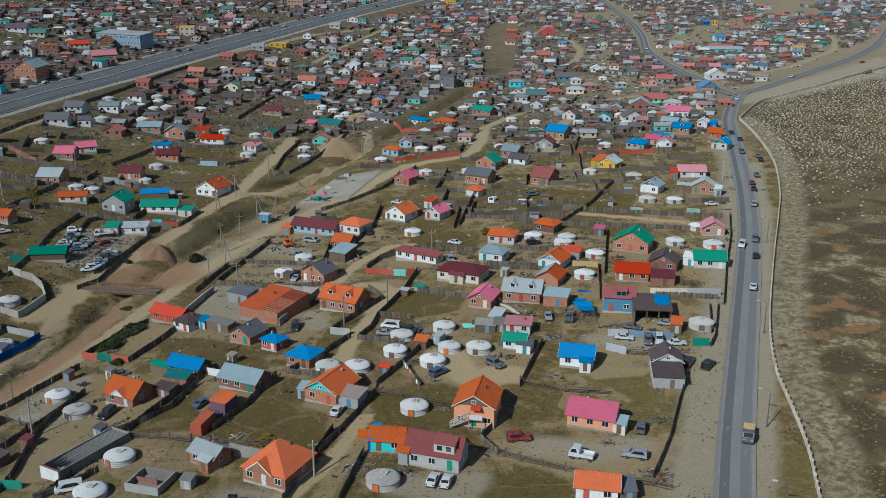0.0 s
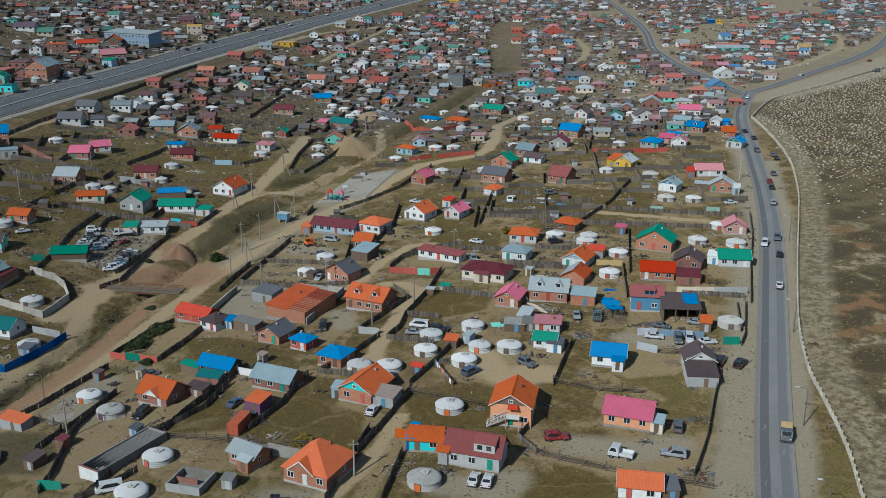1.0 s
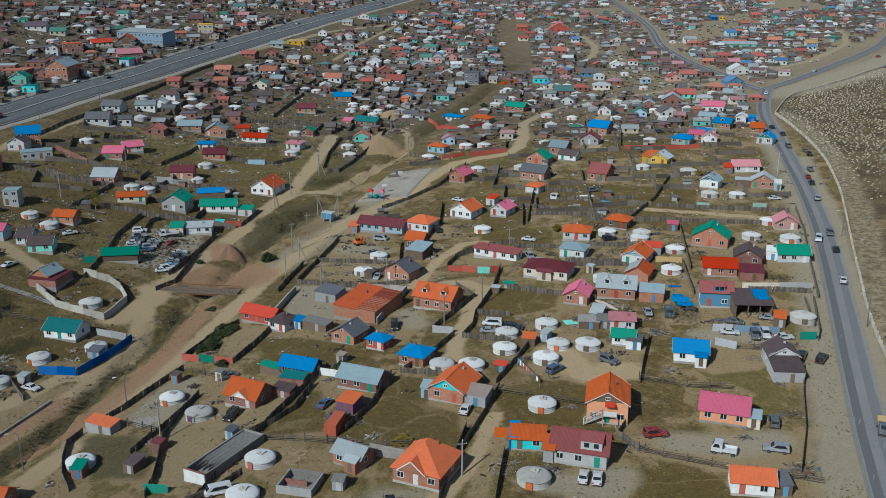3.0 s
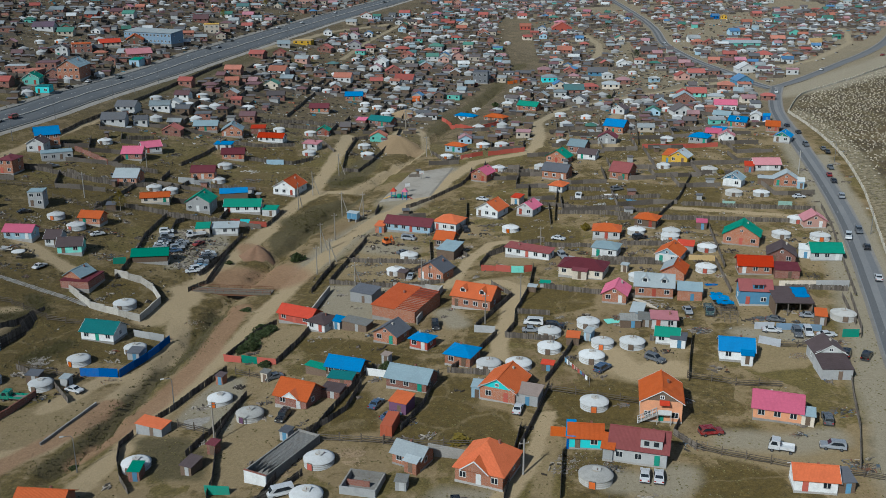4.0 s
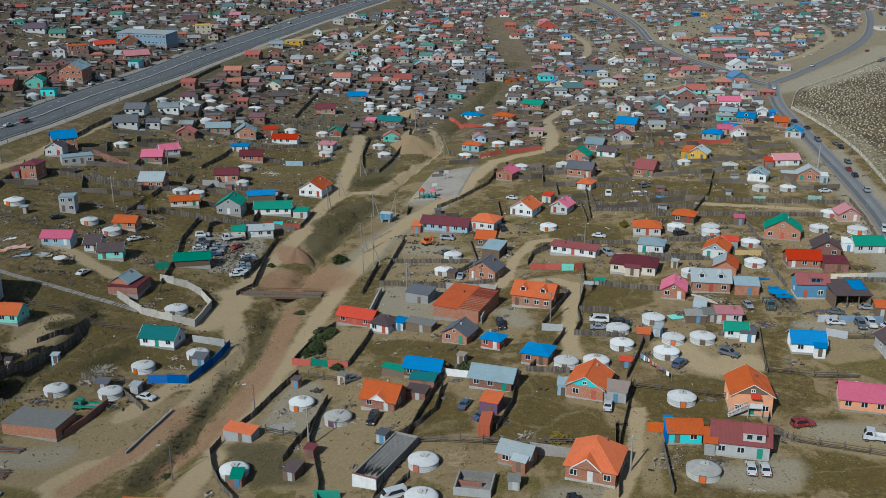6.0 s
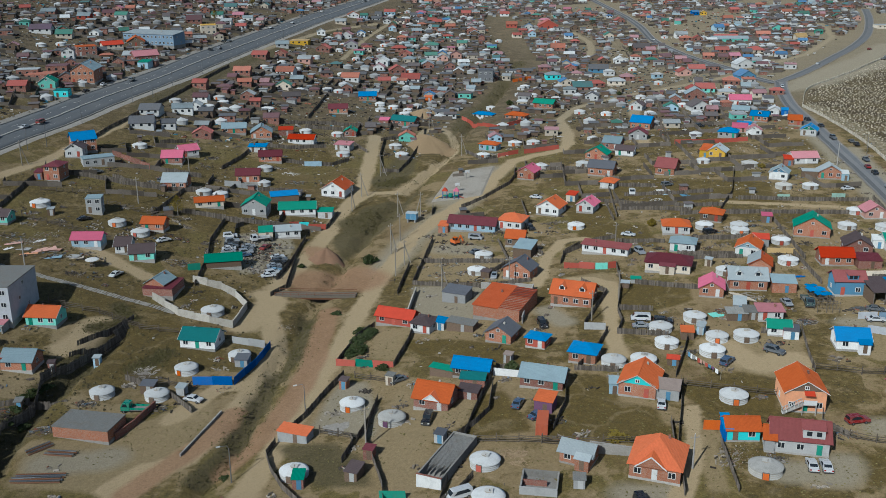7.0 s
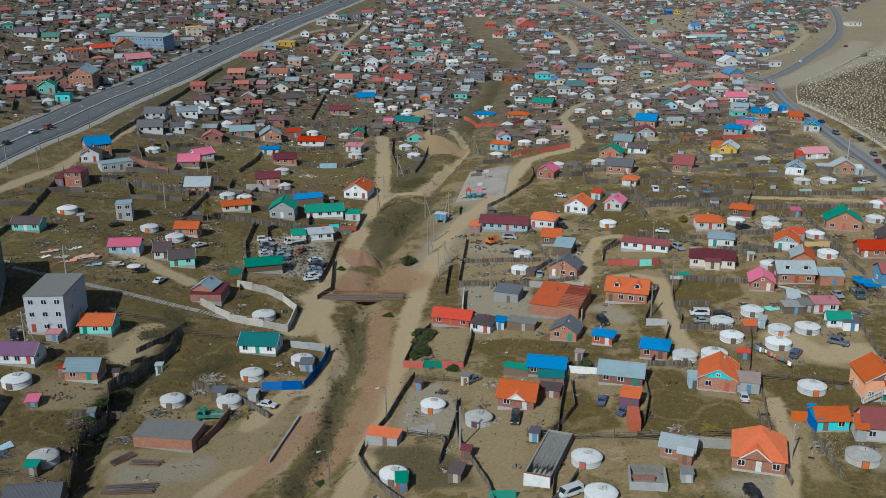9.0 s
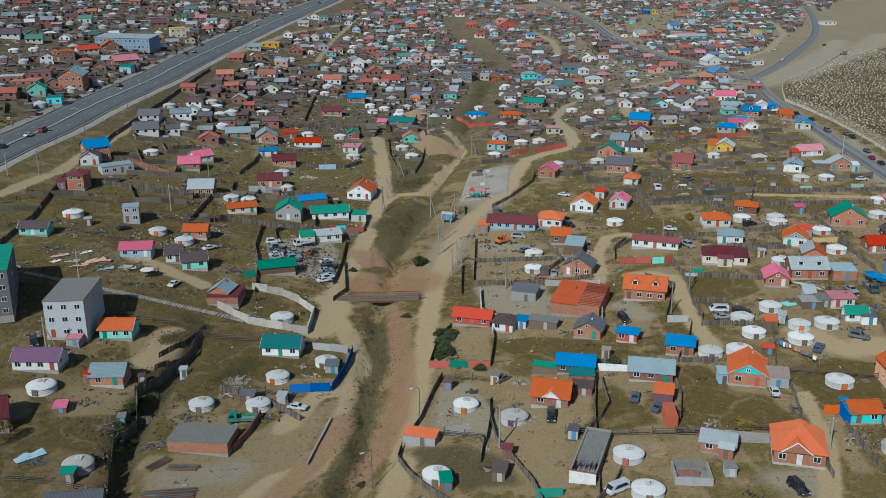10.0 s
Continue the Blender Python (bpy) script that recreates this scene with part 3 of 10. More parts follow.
def ground_material():
    m, ns, ls, bsdf = nodes_of("ground_earth")
    geo = ns.new("ShaderNodeNewGeometry")
    pos = geo.outputs["Position"]

    def attr(n):
        a = ns.new("ShaderNodeAttribute")
        a.attribute_name = n
        return a.outputs["Fac"]

    big = noise_node(ns, ls, pos, 0.035, 5, 0.6)
    mid = noise_node(ns, ls, pos, 0.16, 7, 0.68)
    clump = noise_node(ns, ls, pos, 0.55, 5, 0.7)
    fine = noise_node(ns, ls, pos, 1.6, 6, 0.8)
    tiny = noise_node(ns, ls, pos, 5.0, 3, 0.7)
    yard = ns.new("ShaderNodeTexVoronoi")   # every yard is kept or trodden in its own way
    yard.inputs["Scale"].default_value = 0.048
    yard.inputs["Randomness"].default_value = 0.85
    sway = ns.new("ShaderNodeTexNoise")
    sway.inputs["Scale"].default_value, sway.inputs["Detail"].default_value = 0.09, 4
    ls.new(pos, sway.inputs["Vector"])
    stir = ns.new("ShaderNodeVectorMath")
    stir.operation = "MULTIPLY_ADD"
    ls.new(sway.outputs["Color"], stir.inputs[0])
    stir.inputs[1].default_value = (14, 14, 0)
    ls.new(pos, stir.inputs[2])
    ls.new(stir.outputs[0], yard.inputs["Vector"])
    tone = ns.new("ShaderNodeSeparateColor")
    ls.new(yard.outputs["Color"], tone.inputs[0])
    worn = ns.new("ShaderNodeMath")
    worn.operation = "MULTIPLY_ADD"
    ls.new(ramp(ns, ls, tone.outputs[0], 0, 1, -0.11, 0.13), worn.inputs[0])
    worn.inputs[1].default_value = 1.0
    tread = ns.new("ShaderNodeMath")
    tread.operation = "MULTIPLY_ADD"
    ls.new(attr("trodden"), tread.inputs[0])
    tread.inputs[1].default_value = 0.10
    ls.new(mid, tread.inputs[2])
    ls.new(tread.outputs[0], worn.inputs[2])
    grass = blend(ns, ls, ramp(ns, ls, fine, 0.36, 0.66, 0, 1), (0.068, 0.049, 0.013), (0.166, 0.122, 0.036))
    grass = blend(ns, ls, ramp(ns, ls, clump, 0.53, 0.62, 0, 0.8), grass, (0.200, 0.152, 0.068))
    grass = blend(ns, ls, ramp(ns, ls, clump, 0.46, 0.36, 0, 0.8), grass, (0.050, 0.042, 0.018))
    grass = blend(ns, ls, ramp(ns, ls, tone.outputs[1], 0.55, 0.75, 0, 0.5), grass, blend(ns, ls, ramp(ns, ls, fine, 0.38, 0.62, 0, 1), (0.10, 0.085, 0.022), (0.24, 0.20, 0.07)))
    soil = blend(ns, ls, ramp(ns, ls, fine, 0.34, 0.68, 0, 1), (0.204, 0.152, 0.086), (0.341, 0.265, 0.164))
    soil = blend(ns, ls, ramp(ns, ls, clump, 0.56, 0.70, 0, 0.6), soil, (0.40, 0.325, 0.23))
    col = blend(ns, ls, ramp(ns, ls, worn.outputs[0], 0.51, 0.62, 0, 1), grass, soil)
    col = blend(ns, ls, ramp(ns, ls, big, 0.55, 0.64, 0, 0.45), col, (0.17, 0.115, 0.065))
    # the crowded quarters: earth darkened for yard shade, paler with dust and haze round the junction
    shaded_earth = blend(ns, ls, ramp(ns, ls, fine, 0.34, 0.66, 0, 1), (0.062, 0.049, 0.034), (0.165, 0.130, 0.092))
    shaded_earth = blend(ns, ls, ramp(ns, ls, clump, 0.52, 0.64, 0, 0.6), shaded_earth, (0.25, 0.205, 0.150))
    shaded_earth = blend(ns, ls, ramp(ns, ls, mid, 0.50, 0.42, 0, 0.6), shaded_earth, (0.078, 0.064, 0.034))
    hazy_dust = blend(ns, ls, ramp(ns, ls, fine, 0.34, 0.66, 0, 1), (0.160, 0.138, 0.108), (0.330, 0.290, 0.235))
    shaded_earth = blend(ns, ls, attr("dusty"), shaded_earth, hazy_dust)
    col = blend(ns, ls, ramp(ns, ls, attr("earth"), 0, 1, 0, 0.85), col, shaded_earth)
    lawn = blend(ns, ls, ramp(ns, ls, fine, 0.36, 0.66, 0, 1), (0.070, 0.050, 0.010), (0.142, 0.103, 0.024))
    lawn = blend(ns, ls, ramp(ns, ls, clump, 0.53, 0.66, 0, 0.55), lawn, (0.205, 0.150, 0.045))
    lawn = blend(ns, ls, ramp(ns, ls, clump, 0.44, 0.32, 0, 0.6), lawn, (0.046, 0.035, 0.012))
    bare = blend(ns, ls, ramp(ns, ls, fine, 0.34, 0.68, 0, 1), (0.240, 0.185, 0.112), (0.372, 0.298, 0.196))

    def worn_edge(name, lo, hi, top):
        e = ns.new("ShaderNodeMath")
        e.operation = "MULTIPLY_ADD"
        ls.new(mid, e.inputs[0])
        e.inputs[1].default_value = 0.9
        ls.new(attr(name), e.inputs[2])
        return ramp(ns, ls, e.outputs[0], lo, hi, 0, top)

    col = blend(ns, ls, worn_edge("lawn", 0.82, 1.18, 0.95), col, lawn)
    col = blend(ns, ls, worn_edge("bare", 0.82, 1.20, 0.85), col, bare)
    # footpaths that wander between the yards
    path = ns.new("ShaderNodeTexVoronoi")
    path.feature = "DISTANCE_TO_EDGE"
    path.inputs["Scale"].default_value = 0.055
    ls.new(stir.outputs[0], path.inputs["Vector"])
    tread2 = ns.new("ShaderNodeMath")
    tread2.operation = "MULTIPLY"
    ls.new(ramp(ns, ls, path.outputs["Distance"], 0.028, 0.012, 0, 1), tread2.inputs[0])
    ls.new(ramp(ns, ls, mid, 0.42, 0.56, 0, 0.42), tread2.inputs[1])
    col = blend(ns, ls, tread2.outputs[0], col, blend(ns, ls, ramp(ns, ls, fine, 0.3, 0.7, 0, 1), (0.225, 0.175, 0.112), (0.345, 0.275, 0.185)))
    # fenced field on the slope: straw grass, brown heath and pale stony ground
    field = blend(ns, ls, ramp(ns, ls, fine, 0.36, 0.66, 0, 1), (0.072, 0.056, 0.028), (0.165, 0.130, 0.068))
    tract = noise_node(ns, ls, pos, 0.10, 3, 0.5)
    field = blend(ns, ls, ramp(ns, ls, tract, 0.52, 0.46, 0, 0.9), field, blend(ns, ls, ramp(ns, ls, fine, 0.4, 0.6, 0, 1), (0.042, 0.031, 0.017), (0.090, 0.066, 0.037)))
    stones = blend(ns, ls, ramp(ns, ls, clump, 0.42, 0.56, 0, 1), (0.120, 0.092, 0.055), (0.34, 0.295, 0.225))
    heath = attr("heath")
    pale = ns.new("ShaderNodeMath")
    pale.operation = "MULTIPLY"
    ls.new(heath, pale.inputs[0])
    ls.new(ramp(ns, ls, tract, 0.545, 0.575, 0, 0.9), pale.inputs[1])
    field = blend(ns, ls, pale.outputs[0], field, stones)
    red = ns.new("ShaderNodeMath")
    red.operation = "MULTIPLY"
    ls.new(heath, red.inputs[0])
    ls.new(ramp(ns, ls, big, 0.57, 0.60, 0, 0.75), red.inputs[1])
    field = blend(ns, ls, red.outputs[0], field, (0.27, 0.150, 0.08))
    stony = blend(ns, ls, ramp(ns, ls, clump, 0.42, 0.58, 0, 1), (0.14, 0.12, 0.08), (0.34, 0.30, 0.235))
    field = blend(ns, ls, ramp(ns, ls, attr("stony"), 0.2, 0.7, 0, 0.85), field, stony)
    col = blend(ns, ls, attr("field"), col, field)
    clay = blend(ns, ls, ramp(ns, ls, fine, 0.3, 0.7, 0, 1), (0.24, 0.138, 0.088), (0.41, 0.262, 0.178))
    stone = blend(ns, ls, ramp(ns, ls, fine, 0.3, 0.7, 0, 1), (0.25, 0.224, 0.188), (0.365, 0.335, 0.288))
    col = blend(ns, ls, ramp(ns, ls, attr("gravel"), 0.2, 0.8, 0, 0.95), col, stone)
    edge = ns.new("ShaderNodeMath")
    edge.operation = "MULTIPLY_ADD"
    ls.new(mid, edge.inputs[0])
    edge.inputs[1].default_value = 0.5
    ls.new(attr("track"), edge.inputs[2])
    frayed = ns.new("ShaderNodeMath")
    frayed.operation = "MULTIPLY_ADD"
    ls.new(clump, frayed.inputs[0])
    frayed.inputs[1].default_value = 0.5
    ls.new(edge.outputs[0], frayed.inputs[2])
    dust = blend(ns, ls, ramp(ns, ls, fine, 0.25, 0.75, 0, 1), (0.35, 0.275, 0.185), (0.48, 0.39, 0.275))
    dust = blend(ns, ls, ramp(ns, ls, attr("earth"), 0, 1, 0, 0.8), dust, blend(ns, ls, ramp(ns, ls, fine, 0.25, 0.75, 0, 1), (0.25, 0.215, 0.165), (0.36, 0.315, 0.25)))
    col = blend(ns, ls, ramp(ns, ls, frayed.outputs[0], 0.75, 1.12, 0, 1), col, dust)
    scrub = blend(ns, ls, ramp(ns, ls, fine, 0.35, 0.7, 0, 1), (0.055, 0.048, 0.022), (0.15, 0.125, 0.065))
    col = blend(ns, ls, ramp(ns, ls, attr("scrub"), 0.25, 0.7, 0, 0.9), col, scrub)
    col = blend(ns, ls, ramp(ns, ls, attr("clay"), 0.2, 0.6, 0, 0.85), col, clay)
    col = blend(ns, ls, ramp(ns, ls, tiny, 0.68, 0.76, 0, 0.15), col, (0.36, 0.33, 0.29))
    col = blend(ns, ls, ramp(ns, ls, tiny, 0.48, 0.36, 0, 0.3), col, (0.075, 0.06, 0.032))
    col = blend(ns, ls, ramp(ns, ls, tiny, 0.56, 0.68, 0, 0.22), col, (0.36, 0.29, 0.19))
    col = blend(ns, ls, 1.0, col, (0.79, 0.75, 0.615), "MULTIPLY")
    ls.new(col, bsdf.inputs["Base Color"])
    bsdf.inputs["Roughness"].default_value, bsdf.inputs["Diffuse Roughness"].default_value = 0.95, 1.0
    rough = ns.new("ShaderNodeMath")
    ls.new(fine, rough.inputs[0])
    ls.new(clump, rough.inputs[1])
    bump(ns, ls, bsdf, rough.outputs[0], 0.8, 0.3)
    return m


def graded(dense0, dense1, step, lo, hi):
    a = list(np.arange(dense0, dense1 + 0.01, step))
    for sign, start, end in ((-1, dense0, lo), (1, dense1, hi)):
        v, s = start, step
        while (v - end) * sign < 0:
            s *= 1.012 if abs(v - start) < 560 and sign * end > 4500 else 1.08
            v += sign * s
            a.append(v)
    return np.array(sorted(a))


GRAVEL_YARDS = [[(-36.0, 150.9), (-26.2, 149.5), (-27.3, 144.9), (-38.6, 146.3)], [(-124.2, 310.5), (-104.9, 323.0), (-101.5, 306.0), (-105.0, 287.6), (-115.6, 282.1), (-121.6, 290.4)], [(-66.4, 267.1), (-46.7, 260.0), (-53.9, 233.6), (-62.0, 237.5), (-67.0, 243.0)], [(-92.8, 187.4), (-90, 198.9), (-87.1, 207.6), (-81.2, 206.5), (-78.9, 188.4), (-79.9, 177.4), (-89.7, 184.3)]]


def build_ground():
    xs, ys = graded(-205, 130, 1.7, -5000, 5000), graded(128, 420, 1.7, -4000, 5000)
    X, Y = np.meshgrid(xs, ys)
    Z = land(X, Y)
    for pts, half in ROAD_BEDS:
        d = along(pts, X, Y)
        Z = np.where(d < half + 1.5, Z - 0.12, Z)
    nx, ny = len(xs), len(ys)
    idx = np.arange(nx * ny).reshape(ny, nx)
    faces = np.stack([idx[:-1, :-1], idx[:-1, 1:], idx[1:, 1:], idx[1:, :-1]], -1).reshape(-1, 4)
    me = bpy.data.meshes.new("ground")
    me.from_pydata(np.stack([X, Y, Z], -1).reshape(-1, 3).tolist(), [], faces.tolist())
    wob = 1.2 * np.sin(X * 0.4 + np.sin(Y * 0.7)) * np.sin(Y * 0.33)

    def mask(lines):
        best = np.zeros_like(X)
        for pts, half in lines:
            best = np.maximum(best, np.clip(1.25 - (along(pts, X, Y) + 0.35 * wob) / half, 0, 1))
        return best

    def patches(polygons):
        """One inside the polygons, falling off over two metres outside."""
        best = np.zeros_like(X)
        for poly in polygons:
            px, py = [p[0] for p in poly], [p[1] for p in poly]
            i0, i1 = np.searchsorted(xs, min(px) - 4), np.searchsorted(xs, max(px) + 4)
            j0, j1 = np.searchsorted(ys, min(py) - 4), np.searchsorted(ys, max(py) + 4)
            U, V, inside = X[j0:j1, i0:i1], Y[j0:j1, i0:i1], np.zeros((j1 - j0, i1 - i0), bool)
            for (ax, ay), (bx, by) in zip(poly, poly[1:] + poly[:1]):
                if ay != by:
                    inside ^= ((ay > V) != (by > V)) & (U < (bx - ax) * (V - ay) / (by - ay) + ax)
            d = along(poly + poly[:1], U, V)
            w = best[j0:j1, i0:i1]
            np.maximum(w, np.where(inside, np.minimum(1, 0.55 + d / 3), np.clip(0.55 - d / 3, 0, 1)), out=w)
        return best

    fx = np.interp(Y, [p[1] for p in FIELD_EDGE], [p[0] for p in FIELD_EDGE])
    fy = np.interp(X, [p[0] for p in FIELD_FAR], [p[1] for p in FIELD_FAR])
    field = np.clip((X - fx) / 1.5, 0, 1) * np.clip((fy - Y) / 3, 0, 1)
    trodden = np.zeros_like(X)
    for tx, ty, tr in TAKEN:   # bare earth round every dwelling
        i0, i1, j0, j1 = np.searchsorted(xs, tx - 14), np.searchsorted(xs, tx + 14), np.searchsorted(ys, ty - 14), np.searchsorted(ys, ty + 14)
        w = trodden[j0:j1, i0:i1]
        np.maximum(w, np.clip(1.5 - np.hypot(X[j0:j1, i0:i1] - tx, Y[j0:j1, i0:i1] - ty + 2) / (tr * 1.2), 0, 1), out=w)
    bed = sorted(GULLY, key=lambda p: p[1])
    gx = np.interp(Y, [p[1] for p in bed], [p[0] for p in bed])
    trodden -= 0.75 * np.clip((gx - 6 - X) / 18, 0, 1)   # the yards west of the gully lie greener
    trodden += 0.9 * np.clip((X - 20) / 120, 0, 1) * np.clip((Y - 430) / 130, 0, 1)   # paler ground round the junction, for dust and painted haze
    trodden += 0.7 * np.clip((X - gx - 5) / 8, 0, 1) * np.clip((gx + 45 - X) / 15, 0, 1) * np.clip((215 - Y) / 30, 0, 1)
    lawn = np.maximum(patches(LAWNS_NEAR + LAWNS_FAR), 0.46 * np.clip((gx - 8 - X) / 15, 0, 1) * np.clip((470 - Y) / 80, 0, 1))
    # earth carries the painted shade between far yards, dusty the dust and haze
    earth = np.clip((Y - 400) / 90, 0, 1) * np.clip(1.35 - np.abs(Y - 700) / 900, 0, 1)
    dusty = np.clip((X - 30) / 110, 0, 1) * np.clip((Y - 440) / 120, 0, 1)
    for name, value in (("heath", 0.12 + 0.88 * np.clip((330 - Y) / 70, 0, 1)), ("earth", earth), ("dusty", dusty), ("lawn", lawn), ("bare", patches(BARE_YARDS + BARE_WEST)), ("trodden", trodden), ("track", mask(TRACKS)), ("clay", mask(CLAY)), ("gravel", np.maximum(mask(GRAVELS), patches(GRAVEL_YARDS))), ("scrub", np.maximum(mask(SCRUB), 0.8 * patches(SCRUB_PATCHES))), ("stony", mask([([(x + 4, y) for x, y in FIELD_EDGE], 6.0)])), ("field", field)):
        me.attributes.new(name, "FLOAT", "POINT").data.foreach_set("value", value.astype(np.float32).ravel())
    me.shade_smooth()
    me.materials.append(ground_material())
    tagged(new("ground", me), "dry brown earth with worn dirt tracks and withered grass", "ground", kind="structure")


def smooth_line(pts, step):
    """A rounded line through a few points."""
    out = []
    for i in range(len(pts) - 1):
        p0, p1, p2, p3 = (Vector(pts[max(0, min(len(pts) - 1, i + k))]) for k in (-1, 0, 1, 2))
        n = max(2, int((p2 - p1).length / step))
        for k in range(n):
            f = k / n
            out.append(tuple(0.5 * ((2 * p1) + (p2 - p0) * f + (2 * p0 - 5 * p1 + 4 * p2 - p3) * f * f + (3 * p1 - p0 - 3 * p2 + p3) * f**3)))
    return out + [tuple(pts[-1])]


def strip(pts, half, lift, skirt=0.5, shift=0.0, dash=0):
    """A ribbon that follows the ground, with its edges turned down."""
    s, n = Shape(), 7
    line = smooth_line(pts, 4.0)
    rows = []
    for i, p in enumerate(line):
        a, b = Vector(line[max(0, i - 1)]), Vector(line[min(len(line) - 1, i + 1)])
        d = (b - a).normalized()
        side = Vector((d.y, -d.x))
        row = []
        for k in range(n):
            q = Vector(p) + side * (shift + half * (2 * k / (n - 1) - 1))
            row.append((q.x, q.y, ground(q.x, q.y) + lift))
        rows.append([(row[0][0], row[0][1], row[0][2] - skirt)] + row + [(row[-1][0], row[-1][1], row[-1][2] - skirt)])
    m = n + 2
    s.v = [v for r in rows for v in r]
    s.f = [(i * m + k, i * m + k + 1, (i + 1) * m + k + 1, (i + 1) * m + k) for i in range(len(rows) - 1) if not dash or i % dash == 0 for k in range(m - 1)]
    return s


def road(name, label, half, lift, material, pts, category="road"):
    ob = part(name, strip(pts, half, lift), material)
    ob.data.shade_smooth()
    return tagged(ob, label, category, kind="structure")


# ---- houses ----
def grid_frame(xs, zs, holes, y0, y1):
    """A flat upright frame of one piece, with openings at the named cells."""
    s, nx, nz = Shape(), len(xs), len(zs)
    s.v = [(x, y, z) for y in (y0, y1) for z in zs for x in xs]
    k = nx * nz
    solid = {(i, j) for i in range(nx - 1) for j in range(nz - 1)} - holes
    for i, j in solid:
        a, c = j * nx + i, (j + 1) * nx + i
        s.f += [(a, a + 1, c + 1, c), (k + c, k + c + 1, k + a + 1, k + a)]
        for (di, dj), (p, q) in (((0, -1), (a + 1, a)), ((0, 1), (c, c + 1)), ((-1, 0), (a, c)), ((1, 0), (c + 1, a + 1))):
            if (i + di, j + dj) not in solid:
                s.f.append((p, q, k + q, k + p))
    return s


def window_unit(parent, m, w=1.2, h=1.2, frame_mat=TRIM):
    def ring():
        t = 0.1
        return grid_frame([-w / 2, -w / 2 + t, -0.05, 0.05, w / 2 - t, w / 2], [-h / 2, -h / 2 + t, h / 2 - t, h / 2], {(1, 1), (3, 1)}, -0.07, 0.02).mesh("window")
    f = part("window", shared(("win", w, h), ring), frame_mat, parent, at=m)
    part("pane", shared(("pane", w, h), lambda: Shape().box(-w / 2 + 0.08, -0.02, -h / 2 + 0.08, w / 2 - 0.08, 0.01, h / 2 - 0.08).mesh("pane")), GLASS, f)
    return f


def roof_shape(kind, w, d, h, rise, over=0.45, t=0.14):
    s = Shape()
    X, Y = w / 2 + over, d / 2 + over
    lo = h - rise * over / (d / 2 if kind == "side" else w / 2)
    if kind == "side":
        s.slab([(-X, -Y, lo), (X, -Y, lo), (X, 0.0, h + rise), (-X, 0.0, h + rise)], t)
        s.slab([(-X, 0.0, h + rise), (X, 0.0, h + rise), (X, Y, lo), (-X, Y, lo)], t)
        s.box(-X, -0.16, h + rise - 0.03, X, 0.16, h + rise + 0.05)
    elif kind == "front":
        s.slab([(-X, -Y, lo), (0.0, -Y, h + rise), (0.0, Y, h + rise), (-X, Y, lo)], t)
        s.slab([(0.0, -Y, h + rise), (X, -Y, lo), (X, Y, lo), (0.0, Y, h + rise)], t)
        s.box(-0.16, -Y, h + rise - 0.03, 0.16, Y, h + rise + 0.05)
    elif kind == "hip":
        a = max(0.3, X - Y * 0.9) if X >= Y else 0.0
        b = max(0.3, Y - X * 0.9) if Y > X else 0.0
        lo = h - 0.1
        top = [(-a, -b, h + rise), (a, -b, h + rise), (a, b, h + rise), (-a, b, h + rise)]
        lowc = [(-X, -Y, lo), (X, -Y, lo), (X, Y, lo), (-X, Y, lo)]
        if X >= Y:
            s.slab([lowc[0], lowc[1], (a, 0, h + rise), (-a, 0, h + rise)], t).slab([lowc[1], lowc[2], (a, 0, h + rise)], t)
            s.slab([lowc[2], lowc[3], (-a, 0, h + rise), (a, 0, h + rise)], t).slab([lowc[3], lowc[0], (-a, 0, h + rise)], t)
        else:
            s.slab([lowc[0], lowc[1], (0, -b, h + rise)], t).slab([lowc[1], lowc[2], (0, b, h + rise), (0, -b, h + rise)], t)
            s.slab([lowc[2], lowc[3], (0, b, h + rise)], t).slab([lowc[3], lowc[0], (0, -b, h + rise), (0, b, h + rise)], t)
    elif kind == "shed":
        s.slab([(-X, -Y, h), (X, -Y, h), (X, Y, h + rise), (-X, Y, h + rise)], t)
    elif kind == "back":
        s.slab([(-X, -Y, h + rise), (X, -Y, h + rise), (X, Y, h), (-X, Y, h)], t)
    else:
        s.box(-w / 2 - 0.12, -d / 2 - 0.12, h, w / 2 + 0.12, d / 2 + 0.12, h + 0.22)
    return s


def wall_shape(kind, w, d, h, rise):
    s = Shape()
    a, b = w / 2, d / 2
    r = rise - 0.15
    base = [(-a, -b, -1.5), (a, -b, -1.5), (a, b, -1.5), (-a, b, -1.5), (-a, -b, h - 0.02), (a, -b, h - 0.02), (a, b, h - 0.02), (-a, b, h - 0.02)]
    bottom = (3, 2, 1, 0)
    if kind == "side":
        return s.add(base + [(-a, 0, h + r), (a, 0, h + r)], [bottom, (0, 1, 5, 4), (1, 2, 6, 9, 5), (2, 3, 7, 6), (3, 0, 4, 8, 7), (4, 5, 9, 8), (6, 7, 8, 9)])
    if kind == "front":
        return s.add(base + [(0, -b, h + r), (0, b, h + r)], [bottom, (0, 1, 5, 8, 4), (1, 2, 6, 5), (2, 3, 7, 9, 6), (3, 0, 4, 7), (5, 6, 9, 8), (4, 8, 9, 7)])
    if kind == "shed":
        base[6], base[7] = (a, b, h + r), (-a, b, h + r)
    if kind == "back":
        base[4], base[5] = (-a, -b, h + r), (a, -b, h + r)
    return s.add(base, [bottom, (4, 5, 6, 7), (0, 1, 5, 4), (1, 2, 6, 5), (2, 3, 7, 6), (3, 0, 4, 7)])


